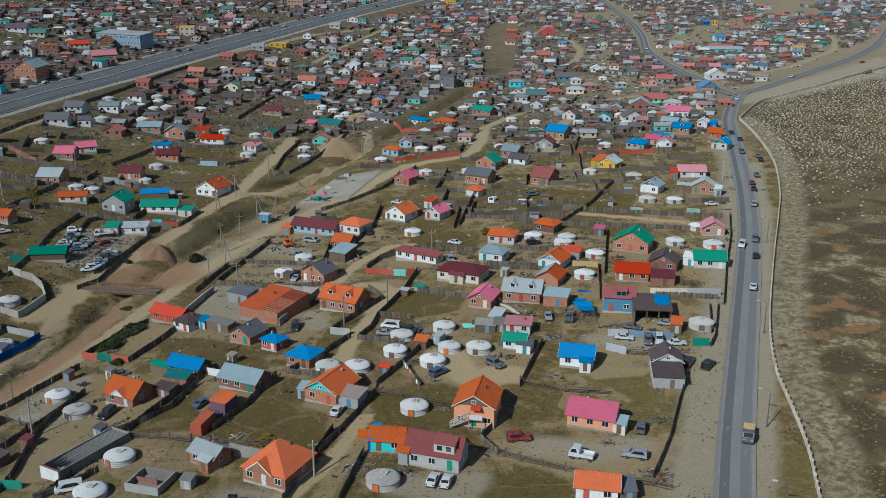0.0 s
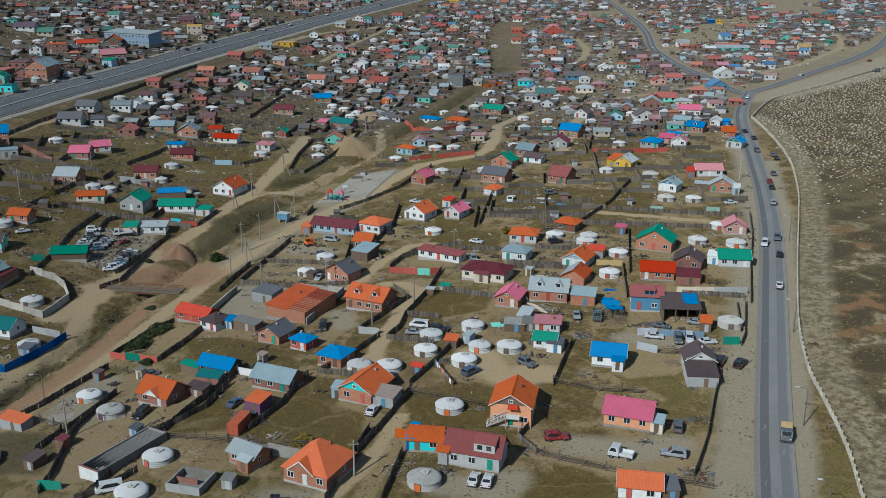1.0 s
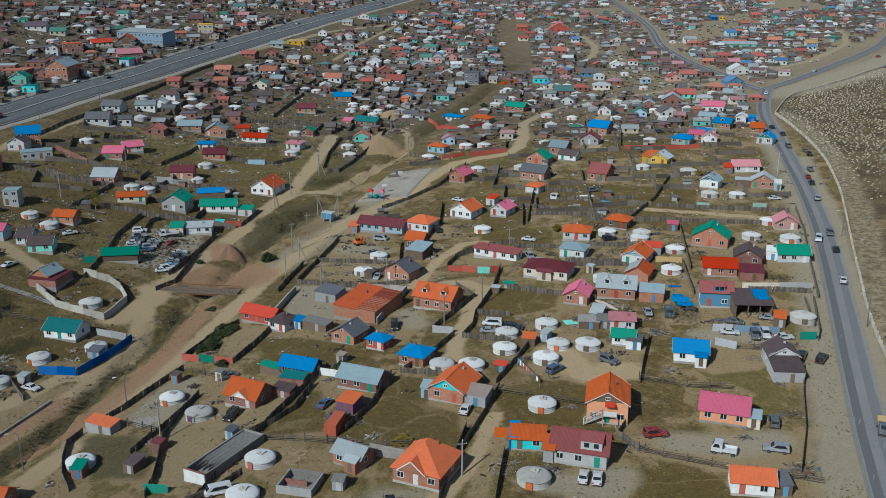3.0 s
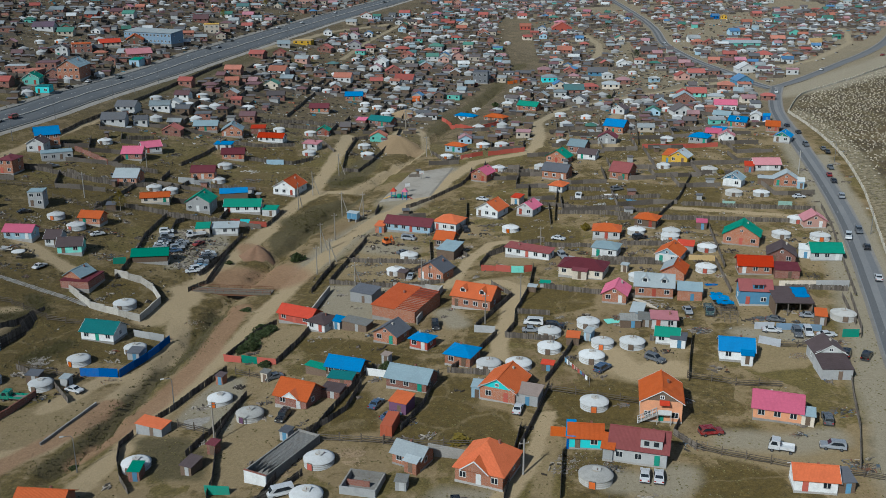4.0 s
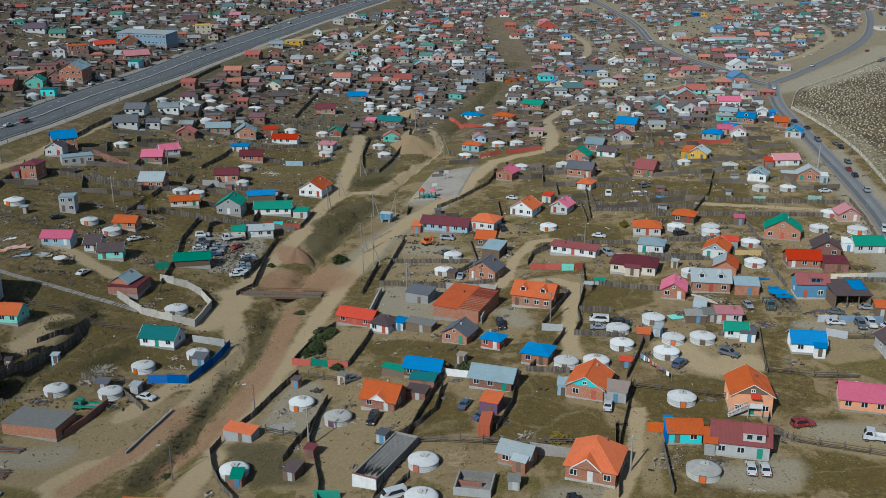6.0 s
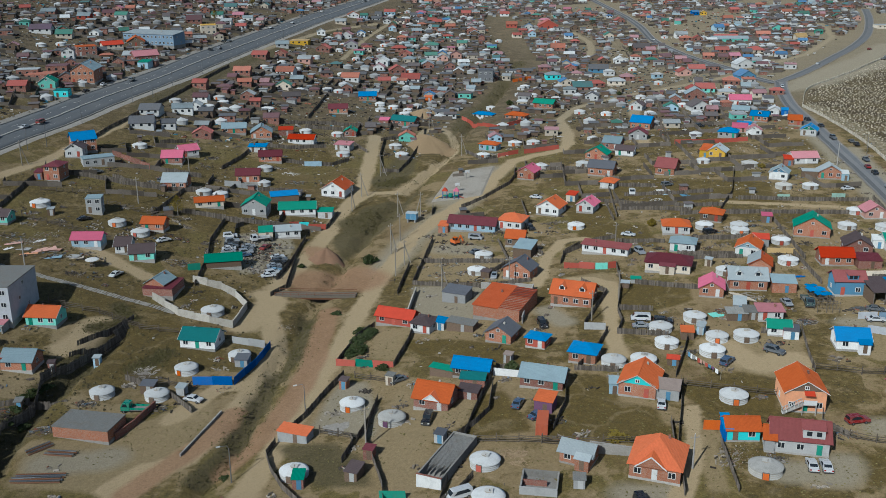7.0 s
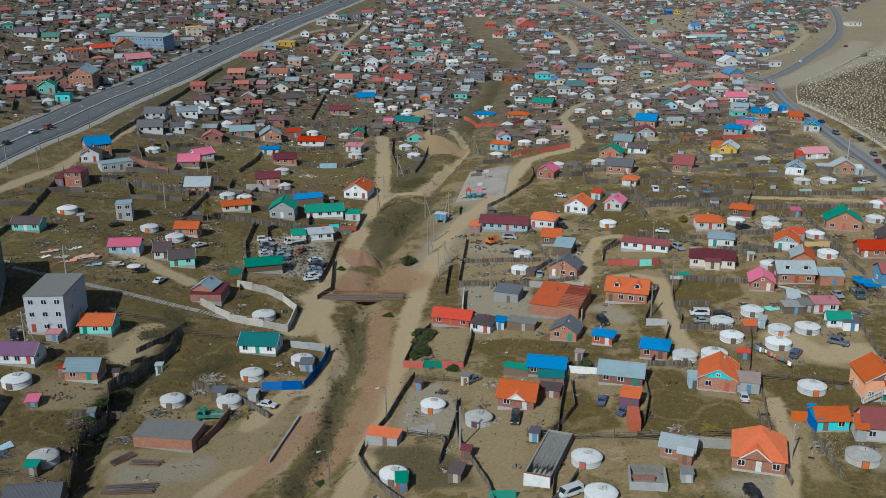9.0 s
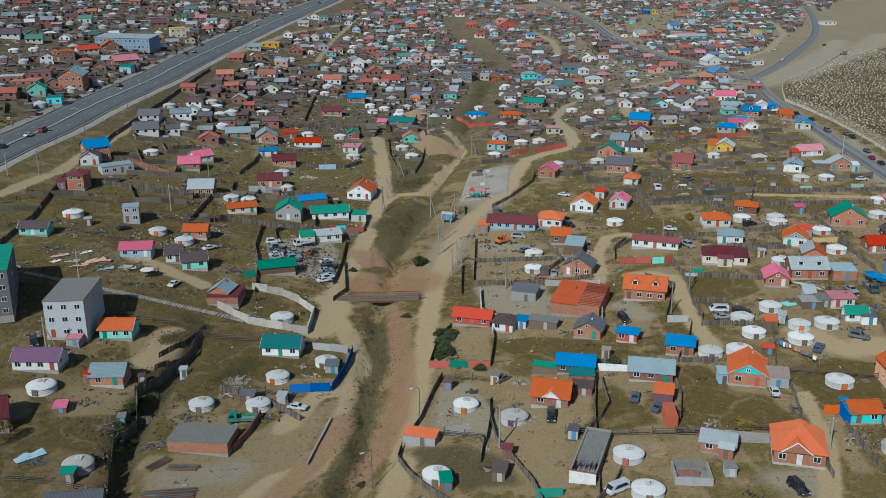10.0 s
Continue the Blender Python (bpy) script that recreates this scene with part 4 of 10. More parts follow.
NAMES = {"rustred": "rust-red", "steelblue": "steel-blue panelled", "brick": "orange brick", "redbrick": "red brick", "log": "weathered wooden", "bluepaint": "blue painted", "mint": "mint-green", "peach": "peach plastered", "sky": "pale blue"}
ROOFNAMES = {"rusty": "rust-streaked grey metal", "slab": "grey sheeted", "brickred": "faded brick-red metal", "tar": "flat dark tarred", "steel": "bare blue-grey metal", "grey": "grey metal", "dark": "dark slate-grey metal"}


def house(x, y, rot, w, d, h, kind, roof, wall, rise=None, storeys=1, trim=True, porch="", gable="", dormers=0, chimney=True, name="house", wins=True, cross=None, stairs=False, box_dormer=None, battens=False, half_roof=""):
    rise = rise if rise is not None else {"side": 0.30 * d, "front": 0.30 * w, "hip": 0.22 * min(w, d), "shed": 0.12 * d, "back": 0.12 * d, "flat": 0.0}[kind]
    label = "%s house with a %s roof in its yard" % (NAMES.get(wall, wall + "-walled"), ROOFNAMES.get(roof, roof + " sheet-metal"))
    if storeys > 1:
        label = "tall %s building with a %s roof" % (NAMES.get(wall, wall + "-walled"), ROOFNAMES.get(roof, roof + " sheet-metal"))
    if not wins:
        label = "windowless %s hall with a %s roof" % (NAMES.get(wall, wall + "-walled"), ROOFNAMES.get(roof, roof + " sheet-metal"))
    e = thing(name, x, y, rot, label, "house", "houses of the settlement")
    wall_ob = part("wall", wall_shape(kind, w, d, h, rise), wall_mat(wall), e)
    part("plinth", Shape().box(-w / 2 - 0.05, -d / 2 - 0.05, -1.5, w / 2 + 0.05, d / 2 + 0.05, 0.35), CONCRETE, e)
    if battens:   # one half is sheeted, the other still bare battens
        rf = part("roof", Shape().slab([(-w / 2 - 0.3, -d / 2 - 0.3, h), (w * 0.05, -d / 2 - 0.3, h), (w * 0.05, d / 2 + 0.3, h + rise), (-w / 2 - 0.3, d / 2 + 0.3, h + rise)], 0.14), roof_mat(roof), e)
        part("underlay", Shape().slab([(w * 0.05, -d / 2, h - 0.1), (w / 2, -d / 2, h - 0.1), (w / 2, d / 2, h + rise - 0.1), (w * 0.05, d / 2, h + rise - 0.1)], 0.1), mat("roof_felt", (0.16, 0.05, 0.035), 0.95, 0, 0.4, 0.4, 4), e)
        for k in range(15):
            f = (k + 0.5) / 15
            part("batten", shared(("batten", w), lambda: Shape().box(w * 0.05, -0.09, 0, w / 2 + 0.1, 0.09, 0.12).mesh("batten")), mat("batten_wood", (0.30, 0.06, 0.03), 0.9), e, at=pose(0, -d / 2 + f * d, h + rise * f))
    else:
        rf = part("roof", roof_shape(kind, w, d, h, rise), roof_mat(roof), e)
        if half_roof:     # one slope newly covered with other sheets
            low = h - rise * 0.47 / (w / 2)
            part("roof_sheet", Shape().slab([(-w / 2 - 0.47, -d / 2 - 0.47, low + 0.19), (0.02, -d / 2 - 0.47, h + rise + 0.19), (0.02, d / 2 + 0.47, h + rise + 0.19), (-w / 2 - 0.47, d / 2 + 0.47, low + 0.19)], 0.05), roof_mat(half_roof), e, "bare grey metal sheets over one slope")
    if cross:
        xc, cw, tri = cross
        cr, y0 = min(rise * 0.95, 0.42 * cw), -d / 2 - 0.75
        cg = part("cross_gable", Shape().slab([(xc - cw / 2 - 0.25, y0, h - 0.1), (xc, y0, h + cr), (xc, 0, h + cr), (xc - cw / 2 - 0.25, 0, h - 0.1)], 0.1).slab([(xc, y0, h + cr), (xc + cw / 2 + 0.25, y0, h - 0.1), (xc + cw / 2 + 0.25, 0, h - 0.1), (xc, 0, h + cr)], 0.1), roof_mat(roof), e)
        for q in (-1, 1):
            part("gable_trim", Shape().beam((xc + q * (cw / 2 + 0.25), y0 - 0.04, h - 0.12), (xc, y0 - 0.04, h + cr - 0.03), 0.08, 0.2), TRIM, cg)
        part("pediment", Shape().add([(xc - cw / 2, y0 + 0.12, h - 0.1), (xc + cw / 2, y0 + 0.12, h - 0.1), (xc, y0 + 0.12, h + cr - 0.2), (xc - cw / 2, y0 + 0.4, h - 0.1), (xc + cw / 2, y0 + 0.4, h - 0.1), (xc, y0 + 0.4, h + cr - 0.2)], [(0, 1, 2), (5, 4, 3), (0, 3, 4, 1), (1, 4, 5, 2), (2, 5, 3, 0)]), wall_mat(tri), cg)
    if box_dormer:
        xa, xb = box_dormer
        zt = h + rise * 0.78
        bd = part("dormer", Shape().box(xa, -d / 2 + 0.25, h - 0.2, xb, -0.4, zt), wall_mat(wall), e)
        part("dormer_roof", Shape().slab([(xa - 0.2, -d / 2, zt), (xb + 0.2, -d / 2, zt), (xb + 0.2, 0, h + rise + 0.02), (xa - 0.2, 0, h + rise + 0.02)], 0.1), roof_mat(roof), bd)
        for k in (0.28, 0.72):
            part("window", shared("dormerwin", lambda: Shape().box(-0.45, -0.05, -0.45, 0.45, 0.02, 0.45).mesh("window")), GLASS, bd, at=pose(xa + (xb - xa) * k, -d / 2 + 0.24, (h + zt) / 2 + 0.1))
    if stairs:
        zp, xp = 2.3, 0.6
        bal = part("balcony", Shape().box(xp - 1.5, -d / 2 - 1.3, zp - 0.15, xp + 1.3, -d / 2 - 0.03, zp), CONCRETE, e)
        part("balcony_front", Shape().box(xp - 1.3, -d / 2 - 1.3, zp, xp + 1.3, -d / 2 - 1.22, zp + 1.0), wall_mat("white"), bal)
        part("canopy", Shape().slab([(xp - 1.1, -d / 2 - 1.3, zp + 2.0), (xp + 0.9, -d / 2 - 1.3, zp + 2.0), (xp + 0.9, -d / 2 - 0.05, zp + 2.5), (xp - 1.1, -d / 2 - 0.05, zp + 2.5)], 0.08), roof_mat("red"), bal)
        for px in (xp - 1.4, xp + 1.2):
            part("prop", Shape().box(px - 0.08, -d / 2 - 1.25, -0.5, px + 0.08, -d / 2 - 1.1, zp - 0.15), CONCRETE, bal)
        fl = part("stair_stringer", Shape().slab([(xp - 1.5, -d / 2 - 1.25, zp - 0.15), (xp - 1.5, -d / 2 - 0.25, zp - 0.15), (xp - 5.2, -d / 2 - 0.25, 0.1), (xp - 5.2, -d / 2 - 1.25, 0.1)], 0.15), CONCRETE, e)
        for k in range(12):
            part("step", shared("step", lambda: Shape().box(-0.16, -1.25, 0, 0.16, -0.25, 0.14).mesh("step")), CONCRETE, fl, at=pose(xp - 1.66 - k * 0.3, -d / 2, zp - 0.18 - k * 0.185))
        for yy in (-1.27, -0.25):
            part("handrail", Shape().beam((xp - 1.5, -d / 2 + yy, zp + 0.95), (xp - 5.2, -d / 2 + yy, 1.05), 0.08, 0.12), TRIM, fl)
            for k in range(6):
                part("baluster", shared("stairpost", lambda: Shape().box(-0.04, -0.04, 0, 0.04, 0.04, 1.0).mesh("baluster")), TRIM, fl, at=pose(xp - 1.6 - k * 0.7, -d / 2 + yy, zp - 0.1 - k * 0.43))
    if chimney and kind != "flat":
        cx, cy = (random.uniform(-0.25, 0.25) * w, random.uniform(0.05, 0.2) * d) if kind != "front" else (random.uniform(0.1, 0.2) * w, random.uniform(-0.1, 0.3) * d)
        cz = h + rise * 0.7
        part("chimney", Shape().box(cx - 0.2, cy - 0.2, cz - 0.9, cx + 0.2, cy + 0.2, cz + 0.6), wall_mat("redbrick") if random.random() < 0.6 else WHITEWASH, rf)
    if trim and kind in ("front", "side"):
        over = 0.45
        half, deep = (w / 2, d / 2) if kind == "front" else (d / 2, w / 2)
        lo, X = h - rise * over / half, half + over
        for q in (-1, 1):
            y0, y1 = q * (deep + over + 0.005), q * (deep + over + 0.06)
            vs = [(x, y, z) for y in (y0, y1) for x, z in ((-X, lo - 0.13), (-X, lo + 0.03), (0, h + rise + 0.03), (X, lo + 0.03), (X, lo - 0.13), (0, h + rise - 0.13))]
            if kind == "side":
                vs = [(y, x, z) for x, y, z in vs]
            part("gable_trim", Shape().add(vs, [(0, 5, 2, 1), (5, 4, 3, 2), (7, 8, 11, 6), (8, 9, 10, 11), (0, 1, 7, 6), (1, 2, 8, 7), (2, 3, 9, 8), (3, 4, 10, 9), (4, 5, 11, 10), (5, 0, 6, 11)]), TRIM if gable or wall in ("white", "mint") else roof_mat(roof), e)
    if gable and kind == "front":
        g = Shape().add([(-w / 2, -d / 2 - 0.06, h + 0.1), (w / 2, -d / 2 - 0.06, h + 0.1), (0, -d / 2 - 0.06, h + rise - 0.2), (-w / 2, -d / 2 - 0.01, h + 0.1), (w / 2, -d / 2 - 0.01, h + 0.1), (0, -d / 2 - 0.01, h + rise - 0.2)],
                        [(0, 1, 2), (5, 4, 3), (0, 3, 4, 1), (1, 4, 5, 2), (2, 5, 3, 0)])
        part("gable_panel", g, wall_mat(gable), e)
    if wins:
        per = h / storeys
        slots = max(2, int(w / 2.6))
        door_slot = random.randrange(slots) if storeys == 1 else 0
        for st in range(storeys):
            zc = st * per + 0.35 + min(1.35, per * 0.5)
            for k in range(slots):
                xc = -w / 2 + (k + 0.5) * w / slots
                if st == 0 and k == door_slot and not porch:
                    dr = part("door", shared("door", lambda: Shape().box(-0.5, -0.05, 0.3, 0.5, 0.02, 2.35).box(-0.38, -0.07, 0.5, 0.38, -0.05, 1.2).box(-0.38, -0.07, 1.35, 0.38, -0.05, 2.15).mesh("door")), wall_mat(random.choice(["red", "log", "green", "white"])), e, at=pose(xc, -d / 2 - 0.02, 0))
                    part("handle", shared("doorhandle", lambda: Shape().box(0.34, -0.12, 1.25, 0.42, -0.05, 1.4).mesh("handle")), STEEL, dr)
                else:
                    window_unit(e, pose(xc, -d / 2 - 0.01, zc), 1.35, min(1.25, per * 0.5))
            for side in (-1, 1):
                window_unit(e, pose(side * (w / 2 + 0.01), random.uniform(-0.2, 0.2) * d, zc, 0, 0, 90 * side), 1.0, 1.1)
        if kind == "front" and rise > 1.7:
            window_unit(e, pose(0, -d / 2 - (0.07 if gable else 0.01), h + 0.35 * rise), 0.9, 0.75)
    for k in range(dormers):
        xc = (k + 0.5) * w / dormers - w / 2
        dz = h + rise * 0.35
        dm = part("dormer", Shape().add([(-0.8, -d * 0.36, dz - 0.4), (0.8, -d * 0.36, dz - 0.4), (0.8, -d * 0.36, dz + 0.7), (0, -d * 0.36, dz + 1.4), (-0.8, -d * 0.36, dz + 0.7),
                                         (-0.8, -0.05, dz - 0.4), (0.8, -0.05, dz - 0.4), (0.8, -0.05, dz + 0.7), (0, -0.05, dz + 1.4), (-0.8, -0.05, dz + 0.7)],
                                        [(0, 1, 2, 3, 4), (1, 6, 7, 2), (5, 0, 4, 9), (2, 7, 8, 3), (4, 3, 8, 9), (9, 8, 7, 6, 5)]), TRIM, e, at=pose(xc, 0, 0))
        part("dormer_roof", Shape().slab([(-1.1, -d * 0.36 - 0.3, dz + 0.5), (0, -d * 0.36 - 0.3, dz + 1.5), (0, 0, dz + 1.5), (-1.1, 0, dz + 0.5)], 0.08).slab([(0, -d * 0.36 - 0.3, dz + 1.5), (1.1, -d * 0.36 - 0.3, dz + 0.5), (1.1, 0, dz + 0.5), (0, 0, dz + 1.5)], 0.08), roof_mat(roof), dm)
        part("pane", Shape().box(-0.5, -d * 0.36 - 0.03, dz - 0.1, 0.5, -d * 0.36 - 0.01, dz + 0.75), GLASS, dm)
    if porch:
        side, pw, pd, ph, pr, pwall = porch
        cx = (side * (w / 2 + pw / 2)) if abs(side) == 1 else side * w
        cy = -d / 2 + pd / 2 if abs(side) == 1 else -d / 2 - pd / 2
        pc = part("porch", Shape().box(cx - pw / 2, cy - pd / 2, -1, cx + pw / 2, cy + pd / 2, ph), wall_mat(pwall), e)
        part("porch_roof", Shape().slab([(cx - pw / 2 - 0.25, cy - pd / 2 - 0.3, ph), (cx + pw / 2 + 0.25, cy - pd / 2 - 0.3, ph), (cx + pw / 2 + 0.25, cy + pd / 2, ph + 0.6), (cx - pw / 2 - 0.25, cy + pd / 2, ph + 0.6)], 0.1), roof_mat(pr), pc)
        part("door", Shape().box(cx - 0.45, cy - pd / 2 - 0.06, 0.2, cx + 0.45, cy - pd / 2 + 0.02, 2.2), wall_mat("log"), pc)
    return e


def small_house(x, y, rot, w, d, h, kind, roof, wall):
    """A plainer house for the far quarters."""
    rise = {"side": 0.28 * d, "front": 0.28 * w, "hip": 0.22 * min(w, d), "shed": 0.12 * d, "back": 0.12 * d, "flat": 0.0}[kind]
    key = (kind, round(w), round(d), round(h * 2))
    w, d, h = key[1], key[2], key[3] / 2
    wall = "redbrick" if wall == "brick" else wall
    e = thing("house", x, y, rot, "%s house with a %s roof among close-set yards" % (NAMES.get(wall, wall + "-walled"), ROOFNAMES.get(roof, roof + " sheet-metal")), "house", "houses of the settlement")
    part("wall", shared(("w",) + key, lambda: wall_shape(kind, w, d, h, rise).mesh("wall")), wall_mat(wall), e)
    part("roof", shared(("r",) + key, lambda: roof_shape(kind, w, d, h, rise, 0.4).mesh("roof")), dulled(roof), e)

    n = 2 if w < 9 else 3
    for k in range(n):
        part("window", shared("farpane", lambda: Shape().box(-0.55, -0.04, 1.0, 0.55, 0.02, 2.1).mesh("window")), GLASS, e, at=pose(-w / 2 + (k + 0.5) * w / n, -d / 2, 0))
    return e


def shed(x, y, rot, w, d, h, roof, wall, kind="shed", name="shed", label=""):
    rise = {"side": 0.28 * d, "front": 0.28 * w, "shed": 0.14 * d, "back": 0.14 * d, "flat": 0.0}[kind]
    e = thing(name, x, y, rot, label or "small %s outbuilding with a %s roof" % (NAMES.get(wall, wall), ROOFNAMES.get(roof, roof)), "shed", "outbuildings")
    part("wall", wall_shape(kind, w, d, h, rise), wall_mat(wall), e)
    part("roof", roof_shape(kind, w, d, h, rise, 0.2, 0.1), roof_mat(roof), e)
    if w > 1.4:
        part("door", Shape().box(-0.45 + w * 0.1, -d / 2 - 0.05, 0.02, 0.45 + w * 0.1, -d / 2 + 0.02, min(1.95, h - 0.15)), wall_mat(random.choice(["log", "log", "grey", "blue"])), e)
    return e


def container(x, y, rot, w, d, h, colour):
    e = thing("shipping_container", x, y, rot, "%s painted corrugated steel container on bare ground" % NAMES.get(colour, colour), "container")
    n = 2 * int(w / 0.4)
    edge = [(-w / 2 + k * w / n, -d / 2 - (0.05 if k % 4 < 2 else 0.0)) for k in range(n + 1)]
    edge += [(x, -y) for x, y in reversed(edge)]
    m = len(edge)
    s = Shape().add([(x, y, z) for z in (0.1, h) for x, y in edge], [tuple(reversed(range(m))), tuple(range(m, 2 * m))] + [(k, (k + 1) % m, m + (k + 1) % m, m + k) for k in range(m)])
    part("body", s, wall_mat(colour), e)
    for sg in (-1, 1):
        part("corner_post", Shape().box(sg * (w / 2 - 0.035) - 0.065, -d / 2 - 0.06, 0, sg * (w / 2 - 0.035) + 0.065, -d / 2 + 0.1, h + 0.04), wall_mat(colour), e)
    return e


# ---- gers ----
def ger_template(door, felt, wide, far=False):
    e = new("ger")
    r = wide / 2
    tagged(e, "%s felt ger with %s door standing in a yard" % ("white" if felt is FELT else "grey weathered", {"orange": "an orange", "log": "a wooden", "purple": "a purple", "red": "a red", "blue": "a blue"}[door]), "ger", "gers of the settlement")
    w = part("wall", Shape().tube(0, 0, [(r * 1.01, -0.6), (r * 1.01, 0.12), (r, 0.14), (r * 1.015, 0.9), (r * 0.99, 1.62)], 28), felt, e)
    w.data.shade_smooth()
    rf = part("roof", Shape().tube(0, 0, [(r * 1.05, 1.5), (r * 1.05, 1.62), (r * 0.8, 1.98), (r * 0.5, 2.32), (r * 0.24, 2.55), (r * 0.22, 2.55)], 28), felt, e)
    rf.data.shade_smooth()
    part("crown_ring", Shape().tube(0, 0, [(r * 0.24, 2.5), (r * 0.24, 2.64), (r * 0.19, 2.66)], 16), ROPE, e)
    dr = part("door", Shape().box(-0.5, -r - 0.16, 0.0, 0.5, -r * 0.93, 1.6), wall_mat(door), e)
    if far:
        return e
    bands = Shape()
    for z in (0.45, 0.95, 1.4):
        bands.tube(0, 0, [(r * 1.03, z - 0.05), (r * 1.035, z), (r * 1.03, z + 0.05)], 28, caps=False)
    part("rope_band", bands, ROPE, e)
    flap = Shape().slab([(-r * 0.26, -r * 0.1, 2.72), (r * 0.3, -r * 0.22, 2.72), (r * 0.26, r * 0.3, 2.76), (-r * 0.2, r * 0.28, 2.76)], 0.03)
    part("crown_flap", flap, FELT_OLD, e)
    part("stovepipe", Shape().tube(r * 0.08, -r * 0.08, [(0.05, 2.4), (0.05, 3.25)], 8), RUST, e)
    part("door_frame", Shape().box(-0.62, -r - 0.13, 0, -0.5, -r * 0.92, 1.7).box(0.5, -r - 0.13, 0, 0.62, -r * 0.92, 1.7).box(-0.5, -r - 0.13, 1.6, 0.5, -r * 0.92, 1.72), WOOD, dr)
    return e


GERS = {}


def ger(x, y, wide=5.8, door="orange", rot=0.0, old=False):
    far = y > 440
    k = (door, old, far)
    m = pose(x, y, ground(x, y) + 0.05, 0, 0, rot)
    s = 0.95 * wide / 5.8
    m = m @ Matrix.Diagonal((s, s, 0.36 + 0.44 * s, 1))
    if k not in GERS:
        GERS[k] = ger_template(door, FELT_OLD if old else FELT, 5.8, far)
        GERS[k].matrix_basis = m
        return GERS[k]
    o = copy_thing(GERS[k], pose(0, 0, 0))
    o.matrix_basis = m
    return o


# ---- fences ----
def panel_mesh(kind, variant):
    rnd = random.Random(variant * 7 + len(kind))
    s, L = Shape(), 5.0
    if kind == "wood":
        x = 0.0
        while x < L - 0.02:
            b = rnd.uniform(0.13, 0.26)
            if rnd.random() > 0.03:
                hgt = 1.48 + rnd.uniform(-0.13, 0.13)
                lean = rnd.uniform(-0.03, 0.03)
                s.add([(x, -0.015, -0.5), (min(x + b, L), -0.015, -0.5), (min(x + b, L) + lean, -0.015, hgt), (x + lean, -0.015, hgt + rnd.uniform(-0.05, 0.05)),
                       (x, 0.015, -0.5), (min(x + b, L), 0.015, -0.5), (min(x + b, L) + lean, 0.015, hgt), (x + lean, 0.015, hgt)],
                      [(0, 1, 2, 3), (7, 6, 5, 4), (3, 2, 6, 7), (0, 3, 7, 4), (1, 5, 6, 2)])
            x += b + 0.012
        s.box(0, 0.02, 0.35, L, 0.08, 0.47).box(0, 0.02, 1.1, L, 0.08, 1.22)
    elif kind == "rail":
        for z in (0.45, 0.95, 1.4):
            s.beam((0, 0, z + rnd.uniform(-0.08, 0.08)), (L, 0, z + rnd.uniform(-0.08, 0.08)), 0.11)
    elif kind in ("metal", "sheet"):
        s.box(0, -0.02, -0.4, L, 0.02, 1.9)
        for k in range(15):
            s.box(0.1 + k * 0.33, -0.05, -0.3, 0.2 + k * 0.33, -0.01, 1.86)
        s.box(0, -0.04, 1.86, L, 0.04, 1.94)
    else:
        s.box(0, -0.12, -0.8, L, 0.12, 1.75).box(-0.02, -0.17, 1.75, L + 0.02, 0.17, 1.85)
        s.box(0.0, -0.16, -0.8, 0.3, 0.16, 1.8).box(2.5, -0.16, -0.8, 2.8, 0.16, 1.8)
    return s.mesh("panel")


def fence(kind, colour, *flat, high=1.0):
    """A run of fence panels with posts, from corner to corner."""
    pts = pairs(flat)
    mats = {"wood": WOOD, "rail": RAIL, "concrete": CONCRETE if colour == "grey" else WHITEWASH, "metal": None, "brick": None, "sheet": None}
    material = mats[kind] or (wall_mat(colour) if kind != "metal" else wall_mat(colour))
    label = {"wood": "weathered grey-brown board fence round a yard", "rail": "rough pole rail fence along a yard", "concrete": "%s rendered masonry yard wall" % colour, "metal": "%s painted sheet-metal yard fence" % NAMES.get(colour, colour), "brick": "red brick yard wall", "sheet": "patched %s sheet fence" % colour}[kind]
    x0, y0 = pts[0]
    e = thing("fence" if kind != "concrete" else "yard_wall", x0, y0, 0, label, "fence", "yard fences")
    z0 = ground(x0, y0)
    base = "wood" if kind == "wood" else "rail" if kind == "rail" else "metal" if kind in ("metal", "sheet") else "block"
    for (ax, ay), (bx, by) in zip(pts, pts[1:]):
        L = math.hypot(bx - ax, by - ay)
        n = max(1, round(L / 5.0))
        ang = math.degrees(math.atan2(by - ay, bx - ax))
        for k in range(n):
            px, py = ax + (bx - ax) * k / n, ay + (by - ay) * k / n
            qx, qy = ax + (bx - ax) * (k + 1) / n, ay + (by - ay) * (k + 1) / n
            za, zb = ground(px, py), ground(qx, qy)
            v = random.randrange(5)
            m = pose(px - x0, py - y0, za - z0, 0, 0, ang) @ Matrix(((L / n / 5.0, 0, 0, 0), (0, 1, 0, 0), ((zb - za) / 5.0, 0, high * random.uniform(0.93, 1.05), 0), (0, 0, 0, 1)))
            pn = part("panel", shared(("panel", base, v if base != "block" else 0), lambda: panel_mesh(base, v)), material, e, at=m)
            if base in ("wood", "rail", "metal"):
                tagged(pn, kind="stuff")
            if base == "rail":
                part("post", shared("post", lambda: Shape().box(-0.09, 0.03, -0.6, 0.09, 0.2, 1.95).mesh("post")), RAIL, e, at=pose(px - x0, py - y0, za - z0, 0, 0, ang))
    return e


